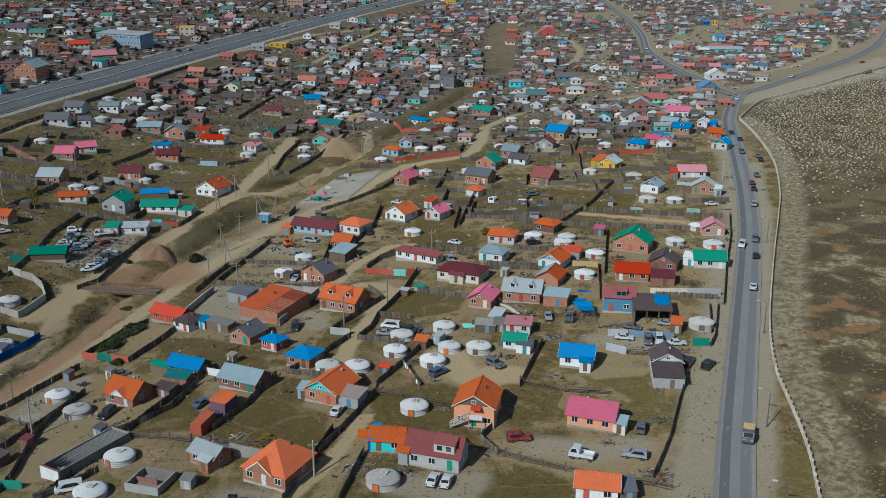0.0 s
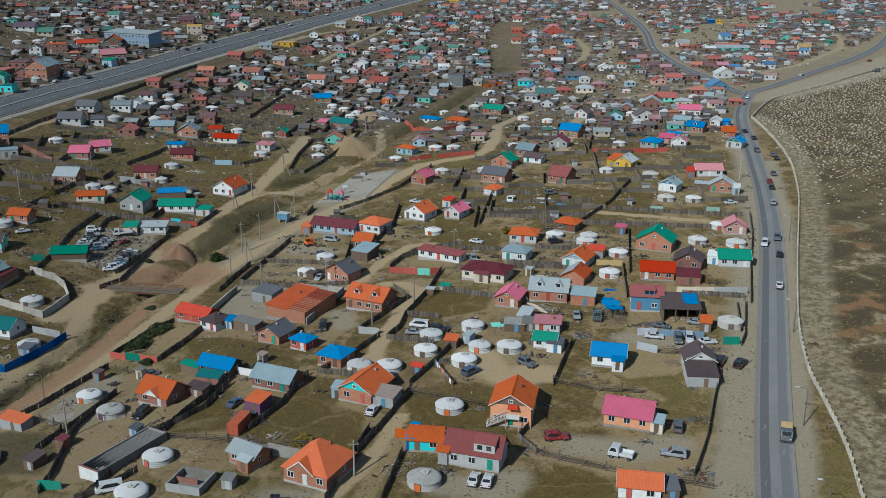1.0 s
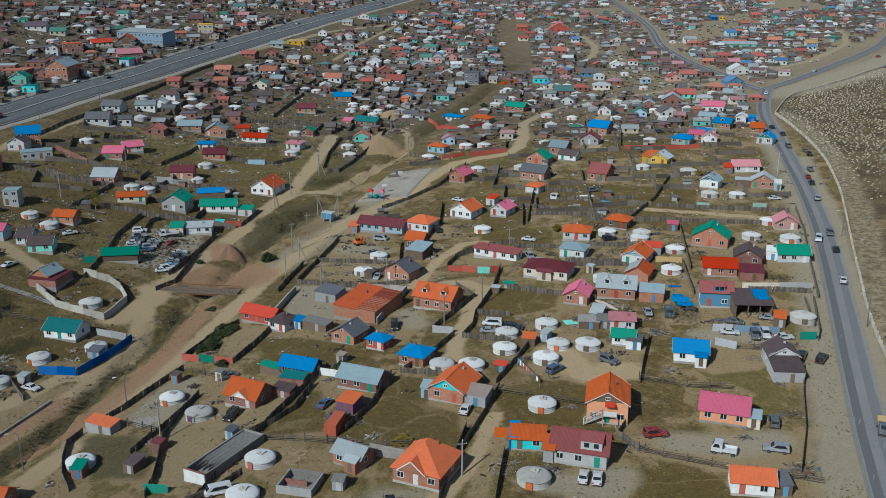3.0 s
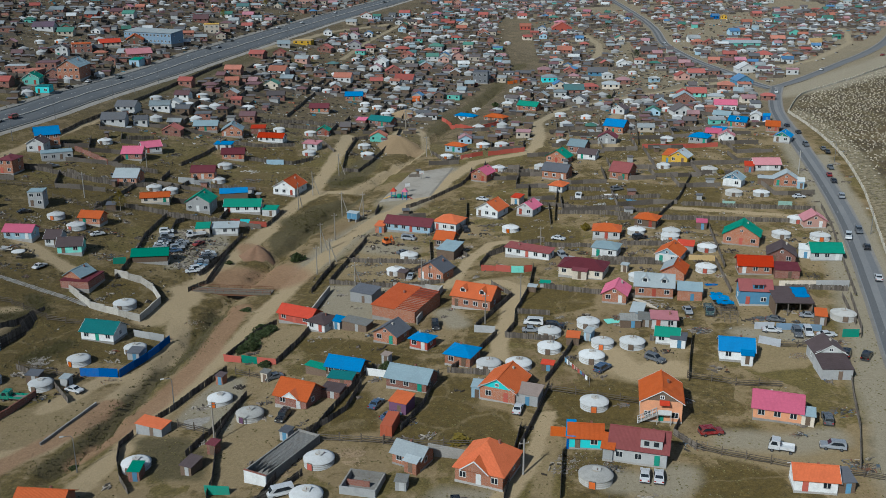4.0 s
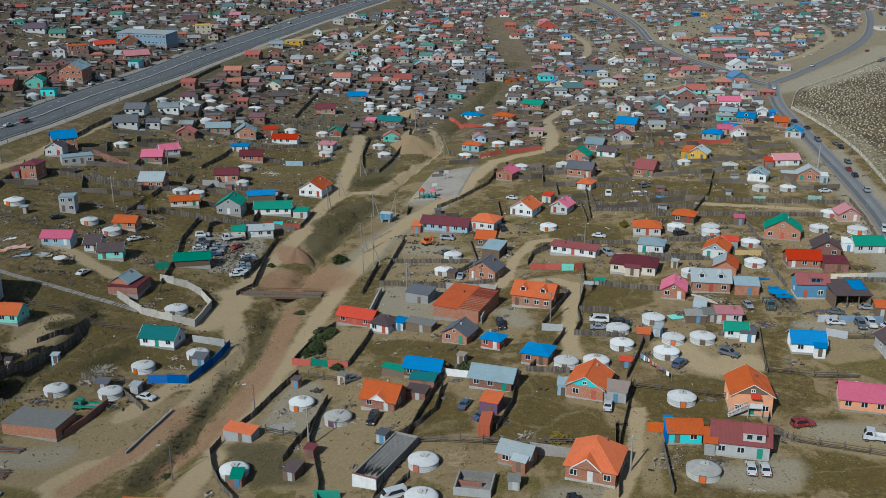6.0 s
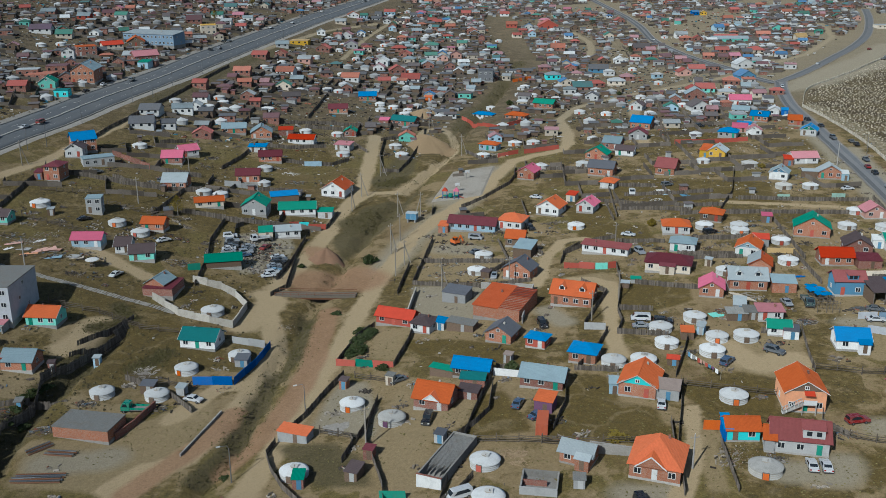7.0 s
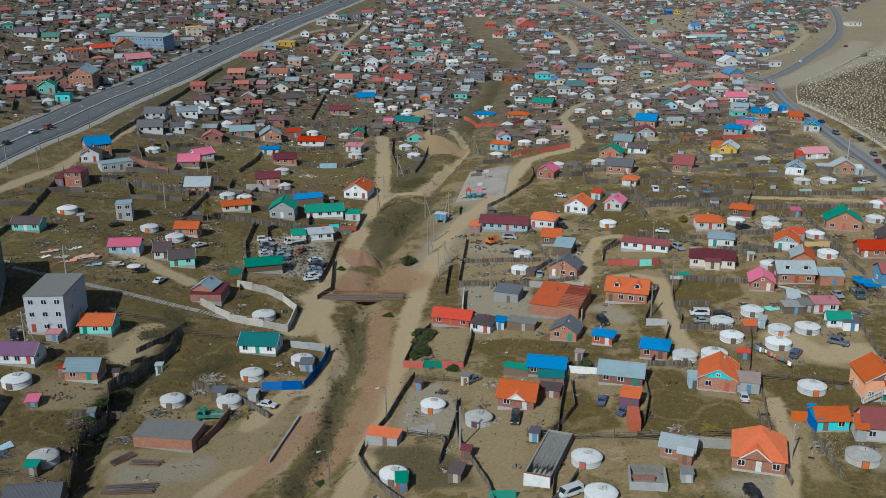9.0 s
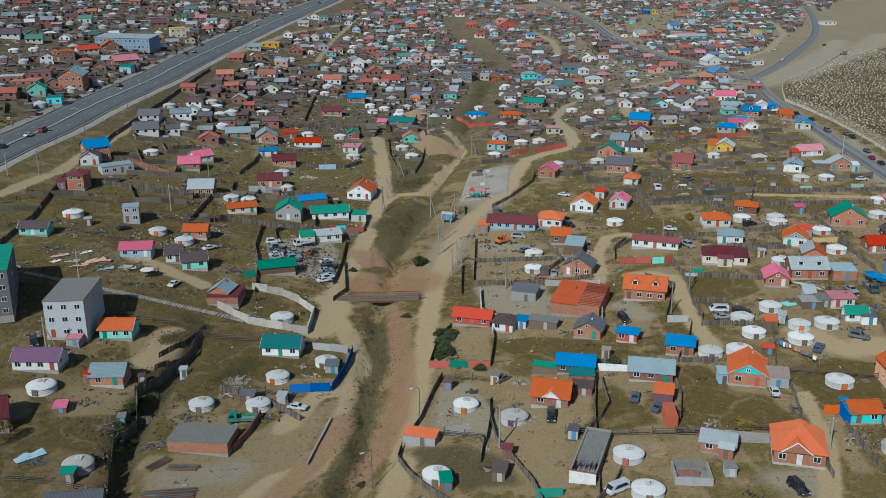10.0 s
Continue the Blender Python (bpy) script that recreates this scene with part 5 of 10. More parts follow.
def shell(x, y, rot, w, d, h, wall, label="roofless unfinished masonry building with open top", deck=0.0):
    """Four thick walls round a bare floor, with no roof."""
    e = thing("unfinished_building", x, y, rot, label, "building")
    t = 0.3
    for nm, q in (("front_wall", (-w / 2, -d / 2, w / 2, -d / 2 + t)), ("back_wall", (-w / 2, d / 2 - t, w / 2, d / 2)), ("side_wall", (-w / 2, -d / 2 + t, -w / 2 + t, d / 2 - t)), ("side_wall", (w / 2 - t, -d / 2 + t, w / 2, d / 2 - t))):
        part(nm, Shape().box(q[0], q[1], -1, q[2], q[3], h if nm != "side_wall" else h - 0.06), wall_mat(wall) if nm == "front_wall" else DULL, e)
    part("floor", Shape().box(-w / 2 + t, -d / 2 + t, -1, w / 2 - t, d / 2 - t, 0.15), DULL, e)
    if deck:      # a torn grey membrane sagging over rafters, ragged at its front
        n = max(3, int((d - deck) / 1.6))
        for k in range(n):
            y0 = -d / 2 + t + deck + (d - deck - 2 * t) * k / n
            part("rafter", Shape().box(-w / 2 + t, y0, h - 0.6, w / 2 - t, y0 + 0.14, h - 0.42), WOOD, e)
        s, m = Shape(), 24
        for i in range(m + 1):
            for j in range(m + 1):
                front = -d / 2 + t + deck * (0.75 + 0.5 * math.sin(i * 1.9) * math.cos(i * 0.7))
                py = front + (d / 2 - t - 0.05 - front) * j / m
                s.v.append((-w / 2 + t + (w - 2 * t) * i / m, py, h - 0.33 + 0.05 * math.sin(i * 0.9 + j * 1.7) - (0.5 if j == 0 else 0.0)))
        s.f = [(i * (m + 1) + j, (i + 1) * (m + 1) + j, (i + 1) * (m + 1) + j + 1, i * (m + 1) + j + 1) for i in range(m) for j in range(m)]
        part("roof_membrane", s, TORN_FELT, e)
        part("coping", Shape().box(-w / 2 - 0.06, -d / 2 - 0.06, h, w / 2 + 0.06, -d / 2 + t + 0.06, h + 0.09), wall_mat("redbrick"), e)
    else:
        part("partition", Shape().box(-w / 2 + t, -t / 2, 0.15, w * 0.2, t / 2, h - 0.3), wall_mat("redbrick"), e)
    return e


# ---- vehicles ----
def car_meshes(kind):
    """Body, glass and trim of one kind of vehicle, heading along +x."""
    L, W, prof, glass = {
        "sedan": (4.5, 1.72, [(-2.25, .45), (-2.22, .85), (-1.5, .98), (-0.95, 1.42), (0.35, 1.44), (1.05, 0.98), (2.1, .82), (2.25, .45)], (-1.35, 0.95, 0.97, 1.38)),
        "suv": (4.7, 1.85, [(-2.3, .5), (-2.3, 1.15), (-2.15, 1.75), (0.35, 1.78), (1.05, 1.15), (2.2, 1.02), (2.35, .5)], (-2.1, 0.95, 1.14, 1.7)),
        "van": (4.8, 1.8, [(-2.4, .45), (-2.4, 1.2), (-2.3, 1.92), (1.5, 1.95), (2.1, 1.2), (2.4, .95), (2.4, .45)], (-2.2, 1.9, 1.2, 1.84)),
        "truckcab": (2.0, 2.1, [(-1.0, .6), (-1.0, 2.3), (0.5, 2.35), (0.95, 1.5), (1.0, .6)], (-0.7, 0.85, 1.45, 2.2)),
    }[kind]
    body = Shape()
    n = len(prof)
    hw = W / 2

    def ring(yv, tuck):
        return [(x, yv * (1 - (0.16 if z > 1.05 and kind != "truckcab" else 0.0) * tuck), z) for x, z in prof]
    rows = [ring(-hw, 1), ring(hw, 1)]
    vs = rows[0] + rows[1]
    fs = [tuple(range(n)), tuple(reversed(range(n, 2 * n)))] + [(i, n + i, n + (i + 1) % n, (i + 1) % n) for i in range(n)]
    body.add(vs, fs)
    sides = []
    x0, x1, z0, z1 = glass
    for sg in (-1, 1):
        s = 0.93 if kind != "truckcab" else 1.0
        tx = (x1 - x0)
        q = [(x0 + 0.12 * tx * (0.4), sg * (hw * 0.975 + 0.012), z0 + 0.04), (x1 - 0.10 * tx, sg * (hw * 0.975 + 0.012), z0 + 0.04), (x1 - 0.30 * tx, sg * (hw * 0.86 + 0.02), z1), (x0 + 0.2 * tx, sg * (hw * 0.86 + 0.02), z1)]
        if kind == "truckcab":
            q = [(a, sg * (hw + 0.012), c) for a, b, c in q]
        q2 = [(a, b - sg * 0.02, c) for a, b, c in q]
        sides.append(Shape().add(q + q2, [(0, 1, 2, 3) if sg < 0 else (3, 2, 1, 0), (0, 4, 5, 1), (1, 5, 6, 2), (2, 6, 7, 3), (3, 7, 4, 0)]))
    winds = []
    for i in range(n - 1):
        (xa, za), (xb, zb) = prof[i], prof[i + 1]
        if abs(zb - za) > 0.35 and max(za, zb) > 1.3 and min(za, zb) > 0.8:
            a, b = 0.1, 0.92
            p = [(xa + (xb - xa) * a, -hw * 0.82, za + (zb - za) * a), (xa + (xb - xa) * a, hw * 0.82, za + (zb - za) * a), (xa + (xb - xa) * b, hw * 0.74, za + (zb - za) * b), (xa + (xb - xa) * b, -hw * 0.74, za + (zb - za) * b)]
            nx, nz = (zb - za), -(xb - xa)
            ln = math.hypot(nx, nz)
            off = ((-1 if xa < 0 else 1) * abs(nx) / ln * 0.02, 0.02 * abs(nz) / ln)
            p2 = [(u + off[0], v, w_ + off[1]) for u, v, w_ in p]
            winds.append(Shape().add(p + p2, [(4, 5, 6, 7), (0, 1, 5, 4), (1, 2, 6, 5), (2, 3, 7, 6), (3, 0, 4, 7)]).mesh("windscreen"))
    wheel = Shape()
    k = 14
    for r, y0, y1 in ((0.33, -0.11, 0.11),):
        vs = [(r * math.cos(math.tau * i / k), yy, r * math.sin(math.tau * i / k)) for yy in (y0, y1) for i in range(k)]
        wheel.add(vs, [tuple(range(k)), tuple(reversed(range(k, 2 * k)))] + [(i, k + i, k + (i + 1) % k, (i + 1) % k) for i in range(k)])
    rim = Shape()
    vs = [(0.2 * math.cos(math.tau * i / 10), yy, 0.2 * math.sin(math.tau * i / 10)) for yy in (-0.125, 0.125) for i in range(10)]
    rim.add(vs, [tuple(range(10)), tuple(reversed(range(10, 20)))] + [(i, 10 + i, 10 + (i + 1) % 10, (i + 1) % 10) for i in range(10)])
    xf, xb2, zl = prof[-1][0], prof[0][0], 0.68 if kind != "truckcab" else 0.9
    front = Shape().box(xf - 0.16, -0.2, zl - 0.02, xf - 0.02, 0.2, zl + 0.14)
    back = Shape().box(xb2 - 0.02, -0.16, zl, xb2 + 0.1, 0.16, zl + 0.2)
    return {"L": L, "W": W, "body": body.mesh("body"), "side": [q.mesh("side_window") for q in sides], "winds": winds, "wheel": wheel.mesh("wheel"), "rim": rim.mesh("rim"), "headlight": front.mesh("headlight"), "tail_light": back.mesh("tail_light"),
            "front_bumper": Shape().box(xf - 0.12, -hw * 0.97, 0.32, xf + 0.06, hw * 0.97, 0.52).mesh("front_bumper"), "rear_bumper": Shape().box(xb2 - 0.06, -hw * 0.97, 0.32, xb2 + 0.12, hw * 0.97, 0.52).mesh("rear_bumper")}


def car(x, y, rot, kind="sedan", colour="white", z=None, far=False, load=""):
    far = far or y > 250
    label = {"sedan": "%s saloon car", "suv": "%s off-road car", "van": "%s minibus van", "pickup": "%s pickup truck", "truck": "%s flatbed lorry"}[kind] % colour
    where = " on the asphalt road" if z is not None else " parked on bare earth"
    e = thing("car" if kind in ("sedan", "suv", "van") else "truck", x, y, rot, label + where, "car" if kind in ("sedan", "suv", "van") else "truck", "vehicles", z=None if z is None else ground(x, y) + z)
    shift = 0.0
    base = kind
    if kind in ("pickup", "truck"):
        base = "truckcab"
        long = 2.6 if kind == "pickup" else 4.2
        part("cargo_bed", Shape().box(-1.0 - long, -1.02, 0.75, -1.05, 1.02, 0.9), DULL if kind == "truck" else paint_mat(colour), e)
        for sg in (-1, 1):
            part("side_board", Shape().box(-1.0 - long, sg * 0.99 - 0.03, 0.9, -1.05, sg * 0.99 + 0.03, 1.38), paint_mat(colour), e)
        part("tail_board", Shape().box(-1.0 - long, -0.96, 0.9, -0.94 - long, 0.96, 1.38), paint_mat(colour), e)
        if load:
            part("cargo_box", Shape().box(-1.0 - long, -1.0, 0.95, -1.15, 1.0, 2.3), wall_mat(load), e)
        part("chassis", Shape().box(-1.0 - long, -0.5, 0.45, 0.8, 0.5, 0.74), RUST, e)
        axles = (0.35, -0.4 - long)
    else:
        axles = (1.35, -1.4)
    ms = shared(("car", base), lambda: car_meshes(base))
    part("body", ms["body"], paint_mat(colour), e)
    for q in ms["side"]:
        part("side_window", q, GLASS, e)
    for q in ms["winds"]:
        part("windscreen", q, GLASS, e)
    if not far:
        for sg in (-1, 1):
            part("headlight", ms["headlight"], LAMP_GLASS, e, at=pose(0, sg * ms["W"] * 0.36, 0))
            part("tail_light", ms["tail_light"], TAIL_RED, e, at=pose(0, sg * ms["W"] * 0.39, 0))
        for q in ("front_bumper", "rear_bumper"):
            part("bumper", ms[q], mat("bumper", (0.06, 0.06, 0.06), 0.6), e)
    for ax in axles:
        for sg in (-1, 1):
            wl = part("wheel", ms["wheel"], TYRE, e, at=pose(ax, sg * (ms["W"] / 2 - 0.1), 0.33))
            if not far:
                part("rim", ms["rim"], STEEL, wl)
    return e


# ---- poles, lamps, plants, clutter ----
def utility_pole(x, y, h=9.0, kind="wood", rot=20.0, brace=False):
    e = thing("utility_pole", x, y, rot, "grey wooden power pole with cross-arm" if kind == "wood" else "pale concrete power pole with cross-arm", "pole", "power poles")
    part("shaft", Shape().tube(0, 0, [(0.2, -1), (0.19, 0), (0.13, h)], 8), POLE if kind == "wood" else CONCRETE, e)
    arm = part("cross_arm", Shape().box(-0.9, -0.06, h - 0.75, 0.9, 0.06, h - 0.62), POLE, e)
    for ix, iz in ((-0.8, h - 0.62), (0.8, h - 0.62), (0.0, h)):
        part("insulator", Shape().tube(ix, 0, [(0.05, iz), (0.06, iz + 0.22)], 6), LAMP_GLASS, arm)
    if brace:
        part("brace", Shape().beam((0, 0.1, h * 0.85), (2.6, 0.1, -0.5), 0.22), POLE, e)
    return e


def street_lamp(x, y, h=9.0, rot=180.0, label="slim grey steel street lamp beside the road"):
    e = thing("street_lamp", x, y, rot, label, "street lamp", "street lamps")
    def pole():
        s = Shape().tube(0, 0, [(0.13, -0.6), (0.12, 0.4), (0.08, h - 0.6)], 8)
        s.beam((0, 0, h - 0.7), (0.35, 0, h), 0.09).beam((0.33, 0, h - 0.02), (1.7, 0, h + 0.12), 0.08)
        return s.mesh("pole")
    part("pole", shared(("lamppole", h), pole), STEEL, e)
    part("lamp_head", shared(("lamphead", h), lambda: Shape().box(1.55, -0.16, h + 0.04, 2.35, 0.16, h + 0.2).mesh("lamp_head")), LAMP_GLASS, e)
    return e


def leaf_mesh(seed, n, r, hgt):
    rnd = random.Random(seed)
    s = Shape()
    for _ in range(n):
        a, q, zz = rnd.uniform(0, math.tau), rnd.random() ** 0.5, rnd.random() ** 0.8
        bulge = math.sin(math.pi * min(1, 0.2 + zz * 0.8)) * (0.75 + 0.25 * math.sin(a * 3 + seed))
        p = Vector((math.cos(a) * q * r * bulge, math.sin(a) * q * r * bulge, 0.1 * hgt + zz * hgt * 0.9))
        u = Vector((rnd.gauss(0, 1), rnd.gauss(0, 1), rnd.gauss(0, 1))).normalized() * rnd.uniform(0.08, 0.2)
        v = u.cross(Vector((rnd.gauss(0, 1), rnd.gauss(0, 1), rnd.gauss(0, 1)))).normalized() * rnd.uniform(0.06, 0.14)
        s.add([tuple(p - u), tuple(p + v), tuple(p + u), tuple(p - v)], [(0, 1, 2, 3)])
    return s.mesh("crown")


def bush(x, y, r=1.5, hgt=1.6, dry=False):
    e = thing("bush", x, y, random.uniform(0, 360), "%s scrubby bush on the earth" % ("yellowing" if dry else "dark green"), "bush", "bushes")
    k = random.randrange(3)
    st = Shape()
    for i in range(5):
        a = i * 1.25
        st.beam((0, 0, -0.2), (0.5 * math.cos(a), 0.5 * math.sin(a), 0.75), 0.05)
    m = Matrix.Diagonal((r, r, hgt, 1))
    part("stems", shared("bushstems", lambda: st.mesh("stems")), WOOD, e, at=m)
    part("crown", shared(("bush", k), lambda: leaf_mesh(k + 3, 520, 1.0, 1.0)), LEAF_DRY if dry else LEAF, e, at=m)
    return e


def tree(x, y, h=6.0, r=2.2, dry=True):
    e = thing("tree", x, y, random.uniform(0, 360), "young tree with %s leaves in a yard" % ("yellow autumn" if dry else "green"), "tree", "trees")
    s = Shape().tube(0, 0, [(0.16, -0.5), (0.13, h * 0.3), (0.06, h * 0.85)], 7)
    for i in range(7):
        a = i * 2.4
        s.beam((0, 0, h * (0.25 + 0.07 * i)), (r * 0.6 * math.cos(a), r * 0.6 * math.sin(a), h * (0.45 + 0.07 * i)), 0.07)
    part("trunk", s, POLE, e)
    part("crown", leaf_mesh(int(abs(x * 7 + y)) % 97, 1500, r * 1.2, h * 0.85), LEAF_DRY if dry else LEAF, e, at=pose(0, 0, h * 0.2))
    return e


def clutter(x, y, r, n, what="scrap", material=None, label="", size=0.72):
    """A loose heap or scatter of odds and ends lying on the ground."""
    rnd = random.Random(int(x * 13 + y * 7))
    s = Shape()
    zc = ground(x, y)
    drift = rnd.uniform(0, 360)
    for _ in range(int(n * 1.3)):
        a, q = rnd.uniform(0, math.tau), r * rnd.random() ** 0.75
        px, py = q * math.cos(a), q * math.sin(a) * 0.7
        kind = rnd.random() + (0.45 if what == "rubble" else 0.0)
        if kind < 0.5:     # planks, poles and pipes, mostly lying one way
            L, W, H, turn, tip = rnd.uniform(0.7, 3.0) * size, rnd.uniform(0.08, 0.2) * size, rnd.uniform(0.05, 0.12) * size, drift + rnd.gauss(0, 25), 7
        elif kind < 0.85 or what == "rubble":    # broken bits
            L, W, H, turn, tip = rnd.uniform(0.12, 0.6) * size, rnd.uniform(0.1, 0.4) * size, rnd.uniform(0.06, 0.32) * size, rnd.uniform(0, 360), 22
        else:              # sheets and boards
            L, W, H, turn, tip = rnd.uniform(0.7, 1.8) * size, rnd.uniform(0.5, 1.1) * size, 0.05, drift + rnd.gauss(0, 50), 12
        zz = ground(x + px, y + py) - zc + rnd.uniform(0, 0.4) * size * max(0, 1 - q / r)
        b = Shape().box(-L / 2, -W / 2, -0.03, L / 2, W / 2, H)
        m = pose(px, py, zz, rnd.uniform(-tip, tip), rnd.uniform(-tip, tip), turn)
        s.add([tuple(m @ Vector(v)) for v in b.v], b.f)
    ob = part(what + "_heap", s, material or JUNK, at=pose(x, y, zc))
    return tagged(ob, label or "loose heap of mixed scrap and rubbish on the earth", "heap", kind="stuff")


road("main_road", "grey worn asphalt road without kerbs", 3.4, 0.10, ASPHALT, MAIN_ROAD)
road("east_road", "grey asphalt road climbing out of the valley", 3.4, 0.10, ASPHALT, EAST_ROAD)
road("north_road", "grey asphalt road between the yards", 3.4, 0.10, ASPHALT, NORTH_ROAD)
road("highway", "broad grey asphalt highway with traffic", 9.0, 0.12, mat("highway_asphalt", (0.125, 0.132, 0.138), 0.88, 0, 0.25, 0.06, 2.5, (0.17, 0.168, 0.162), 0.6), HIGHWAY)
tagged(part("highway_median", strip(HIGHWAY, 0.35, 0.42), CONCRETE), "pale concrete kerb strip along the highway's middle", "kerb", kind="structure")
tagged(part("highway_kerb", strip(HIGHWAY, 0.3, 0.35, shift=9.3), DULL), "pale concrete kerb along the highway's edge", "kerb", kind="structure")
tagged(part("highway_kerb", strip(HIGHWAY, 0.3, 0.35, shift=-9.3), DULL), "pale concrete kerb along the highway's edge", "kerb", kind="structure")
for off in (11.3, -11.3):
    tagged(part("highway_shoulder", strip(HIGHWAY, 1.6, 0.04, 0.6, off), GRAVEL), "pale gravel shoulder beside the highway", "shoulder", kind="structure")
worn = mat("asphalt_worn", (0.128, 0.131, 0.134), 0.85, 0, 0.3, 0.15, 4, (0.14, 0.14, 0.14), 0.7)
dusty = mat("asphalt_dusty", (0.235, 0.22, 0.20), 0.95, 0, 0.3, 0.3, 3, (0.16, 0.155, 0.145), 0.6)
for line in (MAIN_ROAD, EAST_ROAD, NORTH_ROAD):
    for off in (-1.75, 1.75):
        tagged(part("wheel_track", strip(line, 0.85, 0.106, 0.0, off), worn), "dark polished wheel track on the asphalt", "road", kind="structure")
    for off in (-3.25, 3.25):
        tagged(part("road_edge", strip(line, 0.38, 0.107, 0.0, off), dusty), "dusty pale edge of the asphalt road", "road", kind="structure")
for off in (-4.6, 4.6):
    tagged(part("lane_marking", strip(HIGHWAY, 0.09, 0.135, 0.0, off, dash=3), LINE), "faded white dashed lane marking on the highway", "marking", kind="structure")


# ---- the walled burial field ----
def post_wall(pts):
    """White posts with low panels between them, along the field's edge."""
    x0, y0 = pts[0]
    e = thing("field_wall", x0, y0, 0, "white concrete post wall round the burial field", "wall", kind="structure")
    z0 = ground(x0, y0)
    line = smooth_line(pts, 2.3)
    for (ax, ay), (bx, by) in zip(line, line[1:]):
        L, ang = math.hypot(bx - ax, by - ay), math.degrees(math.atan2(by - ay, bx - ax))
        za, zb = ground(ax, ay), ground(bx, by)
        m = pose(ax - x0, ay - y0, za - z0, 0, 0, ang)
        part("post", shared("fieldpost", lambda: Shape().box(-0.17, -0.17, -0.8, 0.17, 0.17, 1.35).add([(-0.21, -0.21, 1.35), (0.21, -0.21, 1.35), (0.21, 0.21, 1.35), (-0.21, 0.21, 1.35), (0, 0, 1.52)], [(3, 2, 1, 0), (0, 1, 4), (1, 2, 4), (2, 3, 4), (3, 0, 4)]).mesh("post")), FIELD_WALL, e, at=m)
        part("panel", shared("fieldpanel", lambda: Shape().box(0.18, -0.1, -0.8, 1.0, 0.1, 1.08).mesh("panel")), FIELD_WALL, e, at=m @ Matrix(((L, 0, 0, 0), (0, 1, 0, 0), (zb - za, 0, 1, 0), (0, 0, 0, 1))))


def in_field(x, y):
    fx = np.interp(y, [p[1] for p in FIELD_EDGE], [p[0] for p in FIELD_EDGE])
    fy = np.interp(x, [p[0] for p in FIELD_FAR], [p[1] for p in FIELD_FAR])
    return x > fx + 3 and y < fy - 3


def gravestones():
    rnd = random.Random(5)
    s = Shape()
    for y in np.arange(300, 640, 2.3):
        for x in np.arange(95, 300, 1.7):
            px, py = x + rnd.uniform(-0.7, 0.7), y + rnd.uniform(-0.5, 0.5) + 2 * math.sin(x * 0.05)
            dense = min(1, max(0.05, (py - 315) / 80)) * (0.92 if noise.noise((px * 0.05, py * 0.03, 0)) > -0.2 else 0.55)
            if rnd.random() > dense or not in_field(px, py):
                continue
            z = ground(px, py)
            w, h = rnd.uniform(0.16, 0.46), rnd.uniform(0.2, 0.5)
            b = Shape().box(-w, -0.13, -0.3, w, 0.13, h)
            m = pose(px, py, z, rnd.uniform(-7, 7), rnd.uniform(-7, 7), rnd.uniform(-25, 15))
            s.add([tuple(m @ Vector(v)) for v in b.v], b.f)
    tagged(part("gravestones", s, mat("grave_stone", (0.40, 0.36, 0.28), 0.9, 0, 0.3, 0.8, 5, dirty=0.5, island=True)), "rows of small pale gravestones on the dry slope", "gravestones", kind="stuff")


post_wall(FIELD_EDGE)
post_wall(FIELD_FAR)
gravestones()


# ---- things of one kind only ----
def bridge(ax, ay, bx, by):
    cx, cy, L = (ax + bx) / 2, (ay + by) / 2, math.hypot(bx - ax, by - ay)
    e = thing("bridge", cx, cy, math.degrees(math.atan2(by - ay, bx - ax)), "narrow concrete bridge with rusty red railings over the gully", "bridge", z=max(ground(ax, ay), ground(bx, by)))
    part("deck", Shape().box(-L / 2, -1.7, -0.45, L / 2, 1.7, 0.12), mat("bridge_deck", (0.20, 0.17, 0.135), 0.95, 0, 0.4, 0.4, 3), e)
    for sg in (-1, 1):
        rl = part("railing", Shape().box(-L / 2, sg * 1.65 - 0.05, 0.95, L / 2, sg * 1.65 + 0.05, 1.08), RUST, e)
        part("rail_bar", Shape().box(-L / 2, sg * 1.65 - 0.03, 0.5, L / 2, sg * 1.65 + 0.03, 0.58), RUST, rl)
        n = int(L / 2.2)
        for k in range(n + 1):
            part("baluster", shared("baluster", lambda: Shape().box(-0.05, -0.05, 0, 0.05, 0.05, 1.0).mesh("baluster")), RUST, rl, at=pose(-L / 2 + 0.05 + k * (L - 0.1) / n, sg * 1.65, 0.1))
    part("beam", Shape().box(-L / 2, -1.6, -1.0, L / 2, -1.2, -0.46), RUST, e)
    part("beam", Shape().box(-L / 2, 1.2, -1.0, L / 2, 1.6, -0.46), RUST, e)
    for sg in (-1, 1):
        part("abutment", Shape().box(sg * L / 2 - 0.8, -2.3, -3.5, sg * L / 2 + 0.8, 2.3, -0.46), CONCRETE, e)


def slab_row(*flat):
    """A covered channel: concrete slabs laid side by side along a line."""
    line = smooth_line(pairs(flat), 0.72)
    x0, y0 = line[0]
    e = thing("slab_path", x0, y0, 0, "row of loose grey concrete slabs covering a channel", "slabs")
    z0 = ground(x0, y0)
    for (ax, ay), (bx, by) in zip(line, line[1:]):
        part("slab", shared("slab", lambda: Shape().box(0.06, -0.85, -0.1, 0.62, 0.85, 0.1).mesh("slab")), SLAB, e,
             at=pose(ax - x0, ay - y0, ground(ax, ay) - z0 + 0.1, random.uniform(-3, 3), random.uniform(-3, 3), math.degrees(math.atan2(by - ay, bx - ax)) + random.uniform(-5, 5)))


